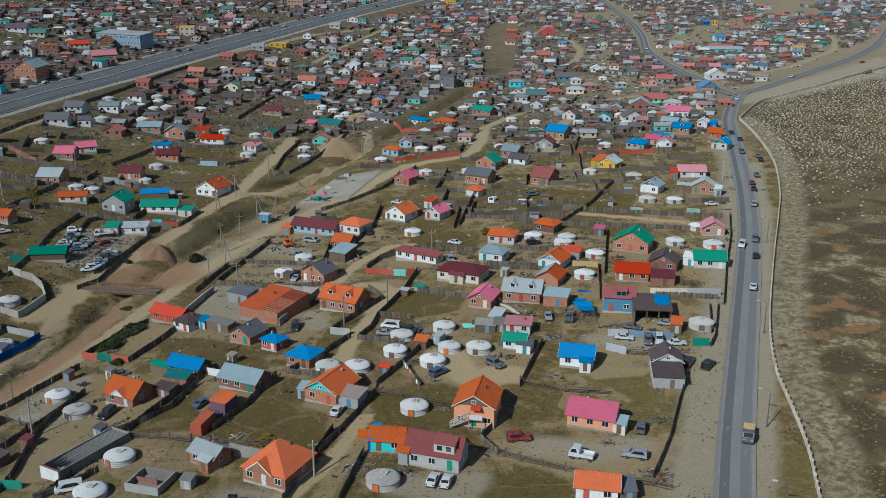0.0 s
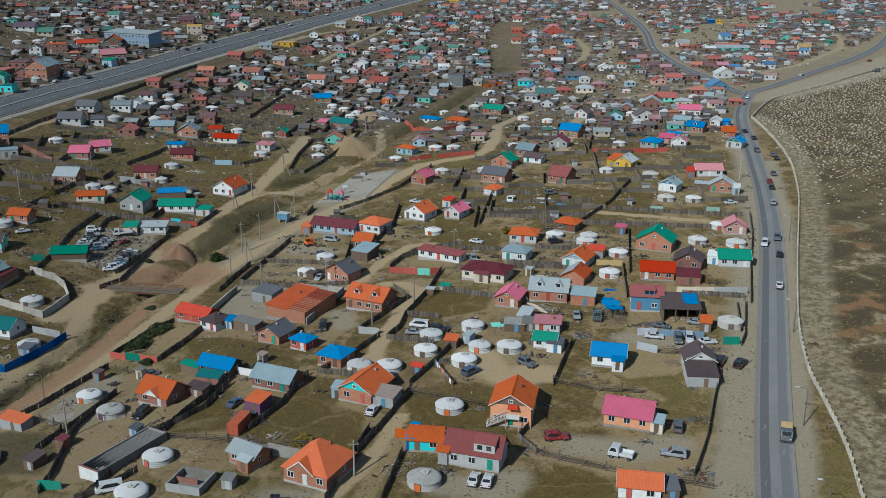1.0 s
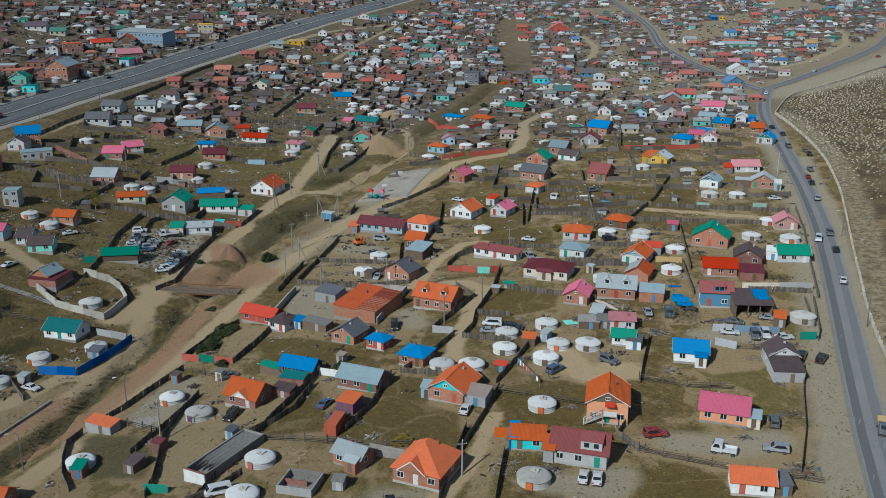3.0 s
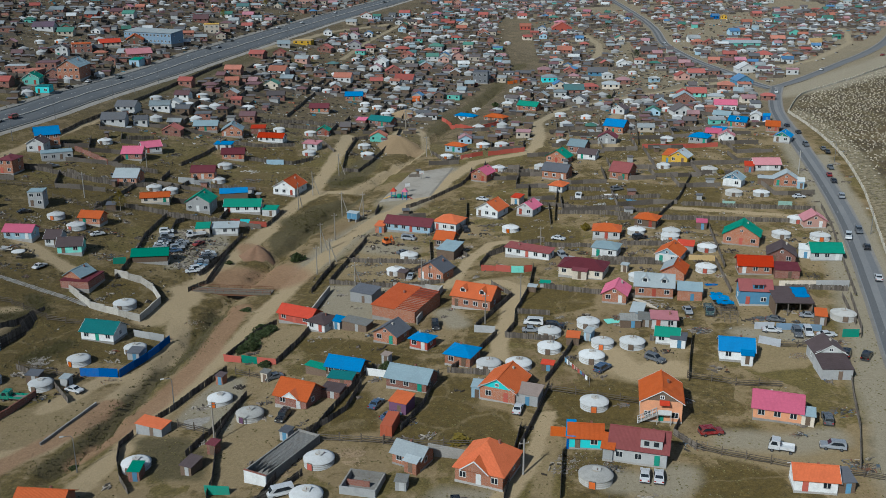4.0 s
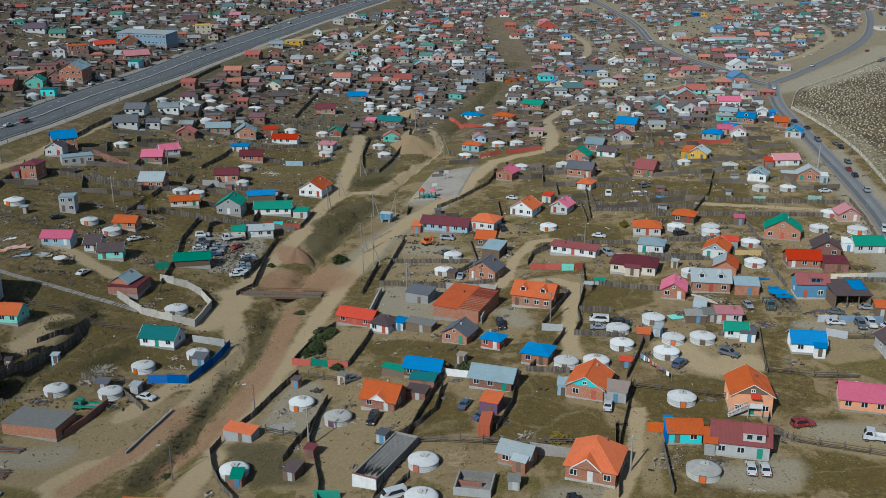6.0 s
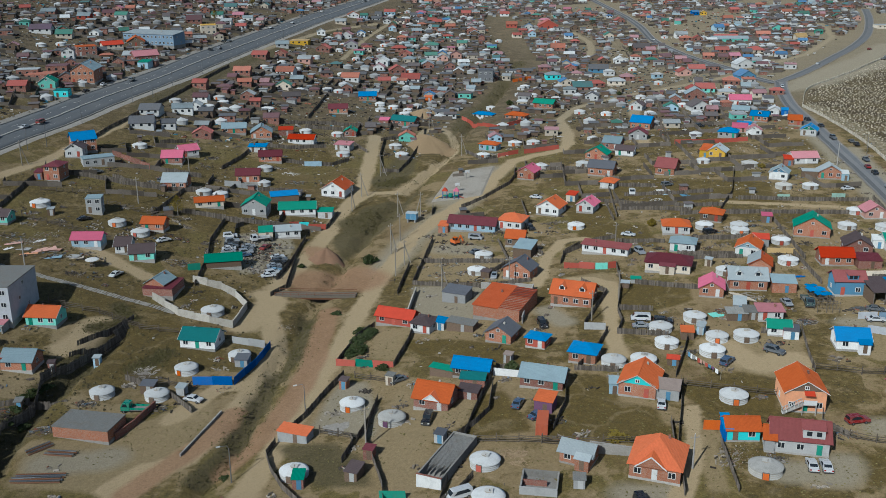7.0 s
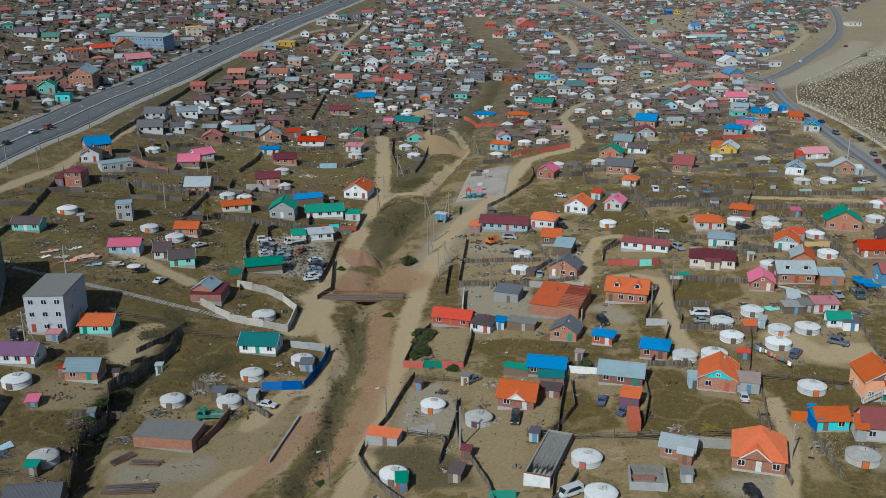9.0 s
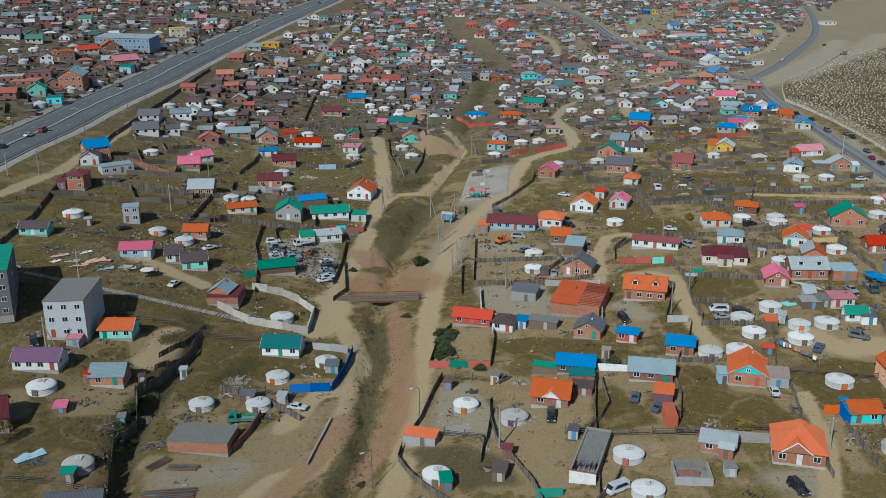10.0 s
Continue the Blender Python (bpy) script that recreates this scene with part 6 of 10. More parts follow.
def mound(x, y, rx, ry, h, material=None, rot=0.0, label="heap of loose tan sand beside the track"):
    rnd = random.Random(int(x + y))
    s, n, m = Shape(), 28, 10
    for j in range(m + 1):
        q = j / m
        for i in range(n):
            a = math.tau * i / n
            wob = 1 + 0.18 * math.sin(a * 3 + x) + 0.1 * math.sin(a * 7 + y) + rnd.uniform(-0.03, 0.03)
            px, py = q * rx * math.cos(a) * wob, q * ry * math.sin(a) * wob
            c, sn = math.cos(radians(rot)), math.sin(radians(rot))
            gx, gy = c * px - sn * py, sn * px + c * py
            zz = h * (0.4 * (1 - q) ** 1.15 + 0.3 + 0.3 * math.cos(math.pi * q)) * (1 + 0.12 * q * math.sin(a * 5)) - (0.5 if j == m else 0.0)
            s.v.append((gx, gy, ground(x + gx, y + gy) - ground(x, y) + zz + rnd.uniform(-0.05, 0.05) * h * 0.3 * min(1, 3 * q)))
    s.f = [(j * n + i, (j + 1) * n + i, (j + 1) * n + (i + 1) % n, j * n + (i + 1) % n) for j in range(m) for i in range(n)]
    ob = part("sand_mound", s, material or SAND, at=pose(x, y, ground(x, y)))
    ob.data.shade_smooth()
    return tagged(ob, label, "heap")


def basketball_hoop(x, y, rot):
    e = thing("basketball_hoop", x, y, rot, "basketball stand with a white backboard on the court", "basketball hoop", "hoops of the court")
    part("pole", Shape().tube(0, 0, [(0.12, 0), (0.1, 3.6)], 8), STEEL, e)
    part("arm", Shape().beam((0, 0, 3.3), (0, -1.2, 3.6), 0.12), STEEL, e)
    part("backboard", Shape().box(-0.95, -1.3, 3.0, 0.95, -1.22, 4.2), TRIM, e)
    part("rim", Shape().tube(0, -1.55, [(0.23, 3.2), (0.23, 3.24)], 12, caps=False), wall_mat("orange"), e)


def playground_tower(x, y, rot):
    e = thing("playground_set", x, y, rot, "bright plastic playground set with towers and slides", "playground")
    for cx, roof in ((-2.0, "red"), (2.2, "pink")):
        tw = part("deck", Shape().box(cx - 0.8, -0.8, 1.3, cx + 0.8, 0.8, 1.45), wall_mat("green"), e)
        for sx in (-0.75, 0.75):
            for sy in (-0.75, 0.75):
                part("post", shared("playpost", lambda: Shape().tube(0, 0, [(0.09, 0), (0.09, 3.3)], 8).mesh("post")), wall_mat("bluepaint"), tw, at=pose(cx + sx, sy, 0))
        part("canopy", Shape().add([(cx - 1.1, -1.1, 3.2), (cx + 1.1, -1.1, 3.2), (cx + 1.1, 1.1, 3.2), (cx - 1.1, 1.1, 3.2), (cx, 0, 4.6)], [(3, 2, 1, 0), (0, 1, 4), (1, 2, 4), (2, 3, 4), (3, 0, 4)]), roof_mat(roof), e)
    part("slide", Shape().slab([(-3.0, -0.4, 1.4), (-3.0, 0.4, 1.4), (-5.6, 0.4, 0.15), (-5.6, -0.4, 0.15)], 0.12).box(-5.6, -0.5, 0.0, -5.4, 0.5, 0.3), wall_mat("yellow"), e)
    part("slide", Shape().slab([(3.1, -0.4, 1.4), (5.8, -0.4, 0.15), (5.8, 0.4, 0.15), (3.1, 0.4, 1.4)], 0.12).box(5.6, -0.5, 0.0, 5.8, 0.5, 0.3), wall_mat("red"), e)
    part("tunnel", Shape().tube(0.1, 0, [(0.75, 0.9), (0.85, 1.6), (0.75, 2.1)], 12), wall_mat("green"), e)


def court(*flat):
    """A levelled concrete pitch."""
    (ax, ay), (bx, by), (cx, cy), (dx, dy) = pairs(flat)
    s, n = Shape(), 14
    for i in range(n + 1):
        for j in range(n + 1):
            u, v = i / n, j / n
            x = (ax * (1 - u) + dx * u) * (1 - v) + (bx * (1 - u) + cx * u) * v
            y = (ay * (1 - u) + dy * u) * (1 - v) + (by * (1 - u) + cy * u) * v
            s.v.append((x, y, ground(x, y) + (0.5 if 0 < i < n and 0 < j < n else -0.6)))
    s.f = [(i * (n + 1) + j, (i + 1) * (n + 1) + j, (i + 1) * (n + 1) + j + 1, i * (n + 1) + j + 1) for i in range(n) for j in range(n)]
    tagged(part("court", s, mat("court_concrete", (0.31, 0.282, 0.238), 0.9, 0, 0.25, 0.15, 2.0, dirty=0.6)), "pale grey concrete sports court", "court", kind="structure")


def umbrella_stand(x, y):
    e = thing("parasol", x, y, 0, "white canopy on a post over a small stall", "parasol")
    part("pole", Shape().tube(0, 0, [(0.06, 0), (0.06, 2.4)], 6), STEEL, e)
    part("canopy", Shape().tube(0, 0, [(2.0, 2.2), (1.9, 2.35), (0.1, 2.8)], 10), TRIM, e)
    part("table", Shape().box(-0.8, -0.5, 0.7, 0.8, 0.5, 0.8).box(-0.7, -0.4, 0, -0.6, 0.4, 0.7).box(0.6, -0.4, 0, 0.7, 0.4, 0.7), WOOD, e)


def pipe_stack(ax, ay, bx, by, n=6):
    """Long steel pipes and bars lying side by side."""
    L = math.hypot(bx - ax, by - ay)
    e = thing("pipe_stack", (ax + bx) / 2, (ay + by) / 2, math.degrees(math.atan2(by - ay, bx - ax)), "stack of long grey steel pipes lying on the earth", "pipes")
    for k in range(n):
        part("pipe", shared("pipe", lambda: Shape().beam((-0.5, 0, 0), (0.5, 0, 0), 0.2).mesh("pipe")), STEEL if k % 3 else RUST, e, at=pose(random.uniform(-0.4, 0.4), (k - n / 2) * 0.32, 0.18 + 0.2 * (k % 2), 0, 0, random.uniform(-2, 2)) @ Matrix.Diagonal((L, 1, 1, 1)))


def excavator(x, y, rot):
    e = thing("excavator", x, y, rot, "small orange excavator parked in a gravel yard", "excavator")
    part("track", Shape().box(-1.3, -1.1, 0, 1.3, -0.65, 0.7), TYRE, e)
    part("track", Shape().box(-1.3, 0.65, 0, 1.3, 1.1, 0.7), TYRE, e)
    part("body", Shape().box(-1.5, -1.0, 0.75, 1.1, 1.0, 1.6), wall_mat("orange"), e)
    cb = part("cab", Shape().box(-0.2, -0.95, 1.6, 1.1, 0.1, 2.7), wall_mat("orange"), e)
    part("window", Shape().box(-0.1, -0.99, 1.8, 1.0, -0.95, 2.5).box(1.1, -0.85, 1.8, 1.13, 0.0, 2.5), GLASS, cb)
    arm = part("boom", Shape().beam((0.9, 0.5, 1.5), (2.2, 0.5, 3.6), 0.35).beam((2.1, 0.5, 3.6), (3.4, 0.5, 2.0), 0.28), wall_mat("orange"), e)
    part("bucket", Shape().box(3.1, 0.1, 1.3, 3.8, 0.9, 2.1), RUST, arm)


def transformer_kiosk(x, y, rot):
    e = thing("transformer_kiosk", x, y, rot, "pale blue steel transformer cabinet raised on a concrete stand", "transformer")
    for sx in (-1.3, 1.3):
        part("stand", Shape().box(sx - 0.25, -0.9, -0.5, sx + 0.25, 0.9, 1.1), CONCRETE, e)
    cab = part("cabinet", Shape().box(-1.9, -1.1, 1.1, 1.9, 1.1, 3.3), wall_mat("sky"), e)
    part("cabinet_roof", Shape().slab([(-2.1, -1.3, 3.3), (2.1, -1.3, 3.3), (2.1, 1.3, 3.5), (-2.1, 1.3, 3.5)], 0.08), roof_mat("grey"), cab)
    for sx in (-0.95, 0.95):
        part("cabinet_door", Shape().box(sx - 0.85, -1.15, 1.2, sx + 0.85, -1.1, 3.15).box(sx - 0.5, -1.19, 2.4, sx + 0.5, -1.15, 2.9), wall_mat("blue"), cab)
    for sx in (-1.2, 0.0, 1.2):
        part("insulator", Shape().tube(sx, 0.3, [(0.12, 3.35), (0.07, 3.9)], 8), LAMP_GLASS, cab)


def clothesline(ax, ay, bx, by):
    """Washing hung between two posts."""
    L = math.hypot(bx - ax, by - ay)
    e = thing("clothesline", (ax + bx) / 2, (ay + by) / 2, math.degrees(math.atan2(by - ay, bx - ax)), "line of coloured washing hung across a yard", "clothesline")
    for sg in (-1, 1):
        part("post", Shape().tube(sg * L / 2, 0, [(0.06, -0.3), (0.05, 2.0)], 6), POLE, e)
    part("line", Shape().beam((-L / 2, 0, 1.9), (L / 2, 0, 1.9), 0.02), ROPE, e)
    x = -L / 2 + 0.3
    while x < L / 2 - 0.9:
        w = random.uniform(0.5, 1.1)
        part("cloth", Shape().box(x, -0.02, 1.9 - random.uniform(0.6, 1.2), x + w, 0.02, 1.9), wall_mat(random.choice(["white", "pink", "purple", "blue", "red", "grey"])), e)
        x += w + random.uniform(0.05, 0.4)


def tarp(x, y, rot, w, d, colour):
    """A sheet laid out on the ground."""
    s = Shape()
    n = 6
    for i in range(n + 1):
        for j in range(n + 1):
            px, py = (i / n - 0.5) * w, (j / n - 0.5) * d
            s.v.append((px, py, 0.08 + 0.1 * math.sin(i * 1.7 + j) * math.sin(j * 2.1)))
    s.f = [(i * (n + 1) + j, (i + 1) * (n + 1) + j, (i + 1) * (n + 1) + j + 1, i * (n + 1) + j + 1) for i in range(n) for j in range(n)]
    ob = part("tarpaulin", s, wall_mat(colour), at=pose(x, y, ground(x, y), 0, 0, rot))
    tagged(ob, "crumpled %s sheet spread out on the ground" % NAMES.get(colour, colour), "tarpaulin")


def carport(x, y, rot, w, d, h):
    """A deep open-fronted shelter with a patched roof on posts."""
    e = thing("carport", x, y, rot, "open-fronted timber carport with a patched brown roof", "carport", "outbuildings")
    for sg in (-1, 1):
        part("side_wall", Shape().box(sg * (w / 2 - 0.08) - 0.08, -d / 2 + 0.4, -0.5, sg * (w / 2 - 0.08) + 0.08, d / 2, h), wall_mat("log"), e)
    part("back_wall", Shape().box(-w / 2 + 0.17, d / 2 - 0.16, -0.5, w / 2 - 0.17, d / 2, h + 0.8), wall_mat("log"), e)
    for k in range(4):
        px = -w / 2 + 0.2 + (w - 0.4) * k / 3
        part("post", Shape().box(px - 0.1, -d / 2 + 0.1, -0.5, px + 0.1, -d / 2 + 0.3, h), WOOD, e)
    part("front_beam", Shape().box(-w / 2 - 0.2, -d / 2 + 0.05, h, w / 2 + 0.2, -d / 2 + 0.3, h + 0.22), WOOD, e)
    rise, zf = 1.1, h + 0.24
    part("roof", Shape().add([(sx * (w / 2 + 0.25), sy * (d / 2 + 0.25), zf + (rise if sy > 0 else 0) + dz) for dz in (0, 0.1) for sx, sy in ((-1, -1), (1, -1), (1, 1), (-1, 1))],
                             [(3, 2, 1, 0), (4, 5, 6, 7), (0, 1, 5, 4), (1, 2, 6, 5), (2, 3, 7, 6), (3, 0, 4, 7)]), roof_mat("brown"), e)
    n, s = 8, Shape()
    for i in range(n + 1):
        for j in range(n + 1):
            px, py = w * (0.08 + 0.40 * i / n) + 0.12 * math.sin(j * 1.3), d * (-0.18 + 0.62 * j / n) + 0.15 * math.sin(i * 1.1)
            s.v.append((px, py, zf + 0.16 + rise * (py + d / 2) / d + 0.05 * math.sin(i * 1.9 + j * 0.7)))
    s.f = [(i * (n + 1) + j, (i + 1) * (n + 1) + j, (i + 1) * (n + 1) + j + 1, i * (n + 1) + j + 1) for i in range(n) for j in range(n)]
    part("roof_sheet", s, roof_mat("blue"), e, "bright blue tarpaulin over the roof's corner")


def timber_frame(x, y, rot):
    """A rickety scaffold of poles with planks and blue sheets on top."""
    rnd = random.Random(5)
    e = thing("timber_scaffold", x, y, rot, "rickety grey timber scaffold hung with blue sheets", "scaffold")
    for a in range(4):
        for b in range(5):
            part("pole", Shape().beam((a * 1.7 - 2.5 + rnd.gauss(0, 0.15), b * 2.3 - 1.0, -0.4), (a * 1.7 - 2.5 + rnd.gauss(0, 0.3), b * 2.3 - 1.0 + rnd.gauss(0, 0.2), rnd.uniform(2.2, 3.2)), 0.09), WOOD, e)
    for b in range(5):
        for z in (1.2, 2.4):
            part("rail", Shape().beam((-2.8, b * 2.3 - 1.0, z + rnd.gauss(0, 0.1)), (2.9, b * 2.3 - 1.0, z + rnd.gauss(0, 0.15)), 0.07), WOOD, e)
    for k in range(22):
        px, py = rnd.uniform(-2.6, 2.4), rnd.uniform(-1.0, 6.5)
        part("plank", Shape().beam((px, py, 2.5 + rnd.uniform(0, 0.2)), (px + rnd.gauss(0, 0.5), py + rnd.uniform(1.2, 3.0), 2.5 + rnd.uniform(0, 0.3)), 0.1), RAIL if k % 3 else WOOD, e)
    for cx, cy, cw, cd in ((-0.2, 8.4, 4.6, 3.6), (0.6, 5.2, 4.2, 2.4), (-0.6, 11.2, 3.0, 2.0)):
        s, n = Shape(), 6
        for i in range(n + 1):
            for j in range(n + 1):
                s.v.append((cx + (i / n - 0.5) * cw + 0.1 * math.sin(j * 2), cy + (j / n - 0.5) * cd, 2.85 + 0.12 * math.sin(i * 1.7 + j) - 0.5 * max(0.0, abs(i / n - 0.5) - 0.35)))
        s.f = [(i * (n + 1) + j, (i + 1) * (n + 1) + j, (i + 1) * (n + 1) + j + 1, i * (n + 1) + j + 1) for i in range(n) for j in range(n)]
        part("sheet", s, roof_mat("blue"), e, "sagging blue plastic sheet")
    return e


def canvas_roll(ax, ay, bx, by):
    """A long slack roll of pale canvas lying on the earth."""
    L = math.hypot(bx - ax, by - ay)
    e = thing("canvas_roll", (ax + bx) / 2, (ay + by) / 2, math.degrees(math.atan2(by - ay, bx - ax)), "long slack roll of pale canvas on bare earth", "canvas")
    n, m, s = 20, 9, Shape()
    for i in range(n + 1):
        u = i / n
        r = (0.12 + 0.42 * math.sin(math.pi * u) ** 0.5) * (1 + 0.16 * math.sin(i * 2.3))
        for j in range(m):
            a = math.tau * j / m
            s.v.append(((u - 0.5) * L, r * math.cos(a) * (1 + 0.15 * math.sin(i + j)) + 0.25 * math.sin(u * 5), 0.3 + 0.7 * r * math.sin(a)))
    s.f = [(i * m + j, (i + 1) * m + j, (i + 1) * m + (j + 1) % m, i * m + (j + 1) % m) for i in range(n) for j in range(m)] + [tuple(range(m)), tuple(reversed(range(n * m, n * m + m)))]
    part("canvas", s, wall_mat("cream"), e)


# ---- things ----
house(-29.5, 155.6, -25.8, 9.0, 9.4, 3.0, "hip", "orange", "brick", rise=3.9, cross=(-0.6, 5.0, "brick"))
house(-43.0, 160.3, -32.0, 6.0, 4.5, 2.6, "side", "grey", "brick", porch=(.28,2.6,1.4,2.4,"grey","brick"))
shell(-67.1, 163.3, -29.7, 4.9, 17.0, 2.1, "white", deck=4.5)
house(-109.0, 156.2, -8.0, 8.6, 6.0, 2.7, "side", "orange", "brick")
house(-161.5, 174.2, -4.0, 9.6, 6.0, 2.6, "side", "dark", "log", wins=False)
shed(-96.1, 183.0, -25.8, 6.6, 3.0, 2.2, "orange", "grey")
shed(-84.4, 164.2, -26.5, 2.5, 3.4, 2.0, "brown", "log")
shed(-94.7, 164.3, -5.7, 2.1, 3.0, 2.2, "green", "redbrick")
shed(-45.0, 151.6, -12.9, 2.0, 2.0, 1.9, "tar", "grey")
house(-66.8, 189.0, -26.0, 7.6, 6.6, 2.7, "side", "orange", "redbrick", rise=2.4, cross=(0.3,3.2,"white"))
house(-57.3, 201.8, -22.3, 8.2, 5.0, 2.6, "side", "blue", "log", trim=False)
shed(-58.1, 195.5, -15.1, 5.4, 3.0, 2.2, "teal", "redbrick")
house(-42.9, 193.1, -24.1, 9.3, 6.0, 2.6, "side", "steel", "redbrick")
shed(-45.0, 181.3, -27.1, 3.8, 4.0, 2.6, "orange", "purple")
container(-47.3, 173.0, -14.7, 2.3, 6.0, 2.5, "rustred")
house(-23.4, 187.0, -26.2, 7.7, 9.0, 3.0, "front", "orange", "brick", gable="turquoise")
shed(-19.0, 183.0, -24.0, 5.4, 4.2, 2.5, "rusty", "grey")
shed(-29.2, 186.9, -14.6, 1.9, 3.0, 2.5, "steel", "sky")
house(-31.3, 203.9, -26.7, 6.1, 6.0, 2.8, "hip", "blue", "brick")
house(7.0, 176.7, -12.2, 8.0, 9.0, 4.6, "front", "orange", "peach", stairs=True, gable="log")
house(29.8, 173.9, -20.5, 9.0, 7.0, 2.8, "side", "pink", "peach", porch=(1,2.4,3,2.3,"steel","cream"))
house(26.7, 148.1, -11.3, 7.1, 5.0, 2.8, "side", "orange", "white")
shed(31.6, 147.5, -1.8, 2.9, 4.0, 2.3, "dark", "log")
house(-10.2, 165.2, -8.7, 6.1, 5.0, 2.7, "side", "orange", "turquoise", trim=False)
house(-1.1, 159.9, -18.3, 10.2, 6.0, 3.3, "side", "brickred", "grey", rise=2.6, box_dormer=(0.3,4.2))
house(-6.5, 160.7, -20.0, 1.8, 5.0, 3.0, "side", "orange", "grey", trim=False, wins=False)
shed(-12.9, 165.7, -10.8, 1.5, 5.0, 2.8, "blue", "bluepaint")
house(48.9, 196.6, -5.7, 6.4, 6.2, 3.2, "front", "brown", "grey", gable="white")
shed(48.0, 190.4, -5.7, 6.4, 6.4, 2.5, "brown", "grey")
house(30.1, 200.6, -13.8, 7.2, 6.0, 2.8, "side", "blue", "white", porch=(.3,2.4,1.6,2.4,"blue","white"))
house(16.9, 209.6, -16.4, 5.1, 4.0, 2.4, "side", "green", "white")
house(18.2, 218.0, -9.6, 5.8, 4.0, 2.7, "shed", "rose", "white")
house(44.3, 230.4, -9.5, 7.6, 6.0, 4.2, "side", "brickred", "blue", box_dormer=(-0.8,1.8))
carport(51.3, 224.4, -6.3, 9.0, 8.6, 3.0)
house(51.5, 251.3, -10.3, 8.7, 6.0, 2.8, "side", "red", "brick")
house(61.8, 258.7, -18.3, 7.4, 7.0, 2.8, "front", "brown", "redbrick")
shed(58.8, 246.8, -11.8, 6.3, 5.0, 2.3, "maroon", "redbrick")
house(74.5, 259.6, -7.2, 8.4, 6.0, 2.8, "side", "green", "white")
shed(69.6, 261.4, -21.7, 3.1, 4.0, 2.6, "white", "white")
house(10.5, 236.6, -20.6, 6.1, 7.0, 2.7, "front", "pink", "brick")
house(21.0, 239.2, -14.0, 9.6, 7.4, 3.2, "side", "grey", "brick", dormers=2)
shed(29.2, 234.9, -14.8, 6.1, 5.0, 2.7, "steel", "brick")
house(5.6, 256.8, -23.3, 12.3, 8.0, 2.9, "hip", "maroon", "cream", porch=(0,4,1.2,2.5,"maroon","cream"))
house(15.0, 272.1, -23.9, 7.2, 6.0, 3.0, "hip", "steel", "white")
house(18.6, 289.6, -14.1, 8.2, 7.0, 2.8, "hip", "orange", "white")
house(-42.3, 314.4, -21.9, 15.9, 6.0, 2.8, "side", "maroon", "sky")
house(-29.2, 312.7, -28.0, 8.2, 8.0, 3.2, "hip", "orange", "white")
shed(-52.0, 315.4, -20.1, 3.2, 4.0, 2.5, "orange", "brick")
house(-31.2, 295.5, -20.2, 5.7, 6.0, 3.0, "side", "orange", "log")
house(-35.4, 264.3, -32.0, 8.1, 6.0, 3.4, "front", "dark", "brick")
shed(-30.4, 283.8, -27.5, 5.6, 7.0, 3.0, "steel", "log")
house(-43.9, 238.6, -31.5, 12.7, 13.0, 3.4, "shed", "rust", "brick", rise=1.6, wins=False, battens=True)
house(-25.6, 239.2, -26.0, 10.6, 8.0, 3.4, "side", "orange", "brick", dormers=2)
house(-72.0, 241.5, -27.7, 9.9, 5.0, 2.6, "side", "red", "red")
house(-65.3, 234.0, -32.0, 5.4, 6.0, 2.6, "hip", "brown", "white")
house(-47.6, 220.6, -30.3, 6.5, 6.0, 2.7, "front", "dark", "brick")
house(-40.1, 214.2, -32.0, 4.8, 4.0, 2.6, "hip", "blue", "red")
shed(-55.0, 252.1, -29.5, 6.8, 5.0, 2.8, "dark", "grey")
shed(-63.9, 203.3, -32.0, 5.7, 2.0, 2.0, "green", "log")
shed(-61.3, 233.3, -32.0, 3.0, 3.0, 2.2, "blue", "white")
shed(-56.3, 230.2, -31.5, 7.3, 3.0, 2.2, "tar", "log")
house(-7.1, 276.5, -30.2, 13.9, 4.0, 2.6, "shed", "brickred", "white")
house(-139.6, 194.4, -17.1, 12.6, 7.4, 2.7, "flat", "tar", "brick", wins=False, name="unfinished_building")
house(-121.7, 236.8, -16.0, 9.2, 6.4, 2.7, "side", "teal", "white")
house(-161.3, 244.1, -10.8, 7.9, 6.0, 2.8, "side", "orange", "mint")
house(-171.8, 248.1, -7.2, 9.5, 16.0, 9.5, "flat", "tar", "paleblue", storeys=3, name="block_building")
# its slate wall is kept dark to include the shadow over the facade
house(-194.0, 259.1, 7.9, 12.1, 22.0, 12.0, "flat", "green", "slate", storeys=4, name="block_building")
house(-176.9, 228.4, -12.8, 10.5, 6.0, 2.8, "side", "purple", "white")
house(-160.9, 221.8, -9.6, 7.3, 6.0, 2.7, "side", "steel", "brick")
shed(-164.8, 221.8, -30.9, 1.8, 4.0, 2.6, "red", "redbrick")
shed(-169.6, 209.3, -1.8, 2.6, 3.0, 1.3, "pink", "log")
house(-181.7, 205.4, 9.6, 5.0, 9.0, 3.2, "side", "maroon", "redbrick")
house(-150.6, 290.0, -2.8, 4.4, 6.0, 2.7, "side", "brown", "white")
house(-145.0, 286.8, 5.2, 7.0, 6.0, 2.7, "side", "brown", "mint")
house(-161.1, 291.1, -6.7, 8.7, 5.0, 2.8, "side", "pink", "sky")
house(-191.0, 305.1, -11.2, 8.3, 5.0, 2.6, "side", "brown", "mint")
house(-165.1, 318.1, 3.0, 4.8, 5.0, 5.0, "flat", "steel", "grey", storeys=2)
house(-145.1, 309.7, -12.1, 7.1, 5.0, 2.7, "side", "orange", "brick")
house(-121.6, 287.1, 5.2, 10.3, 5.0, 2.6, "side", "green", "log", wins=False)
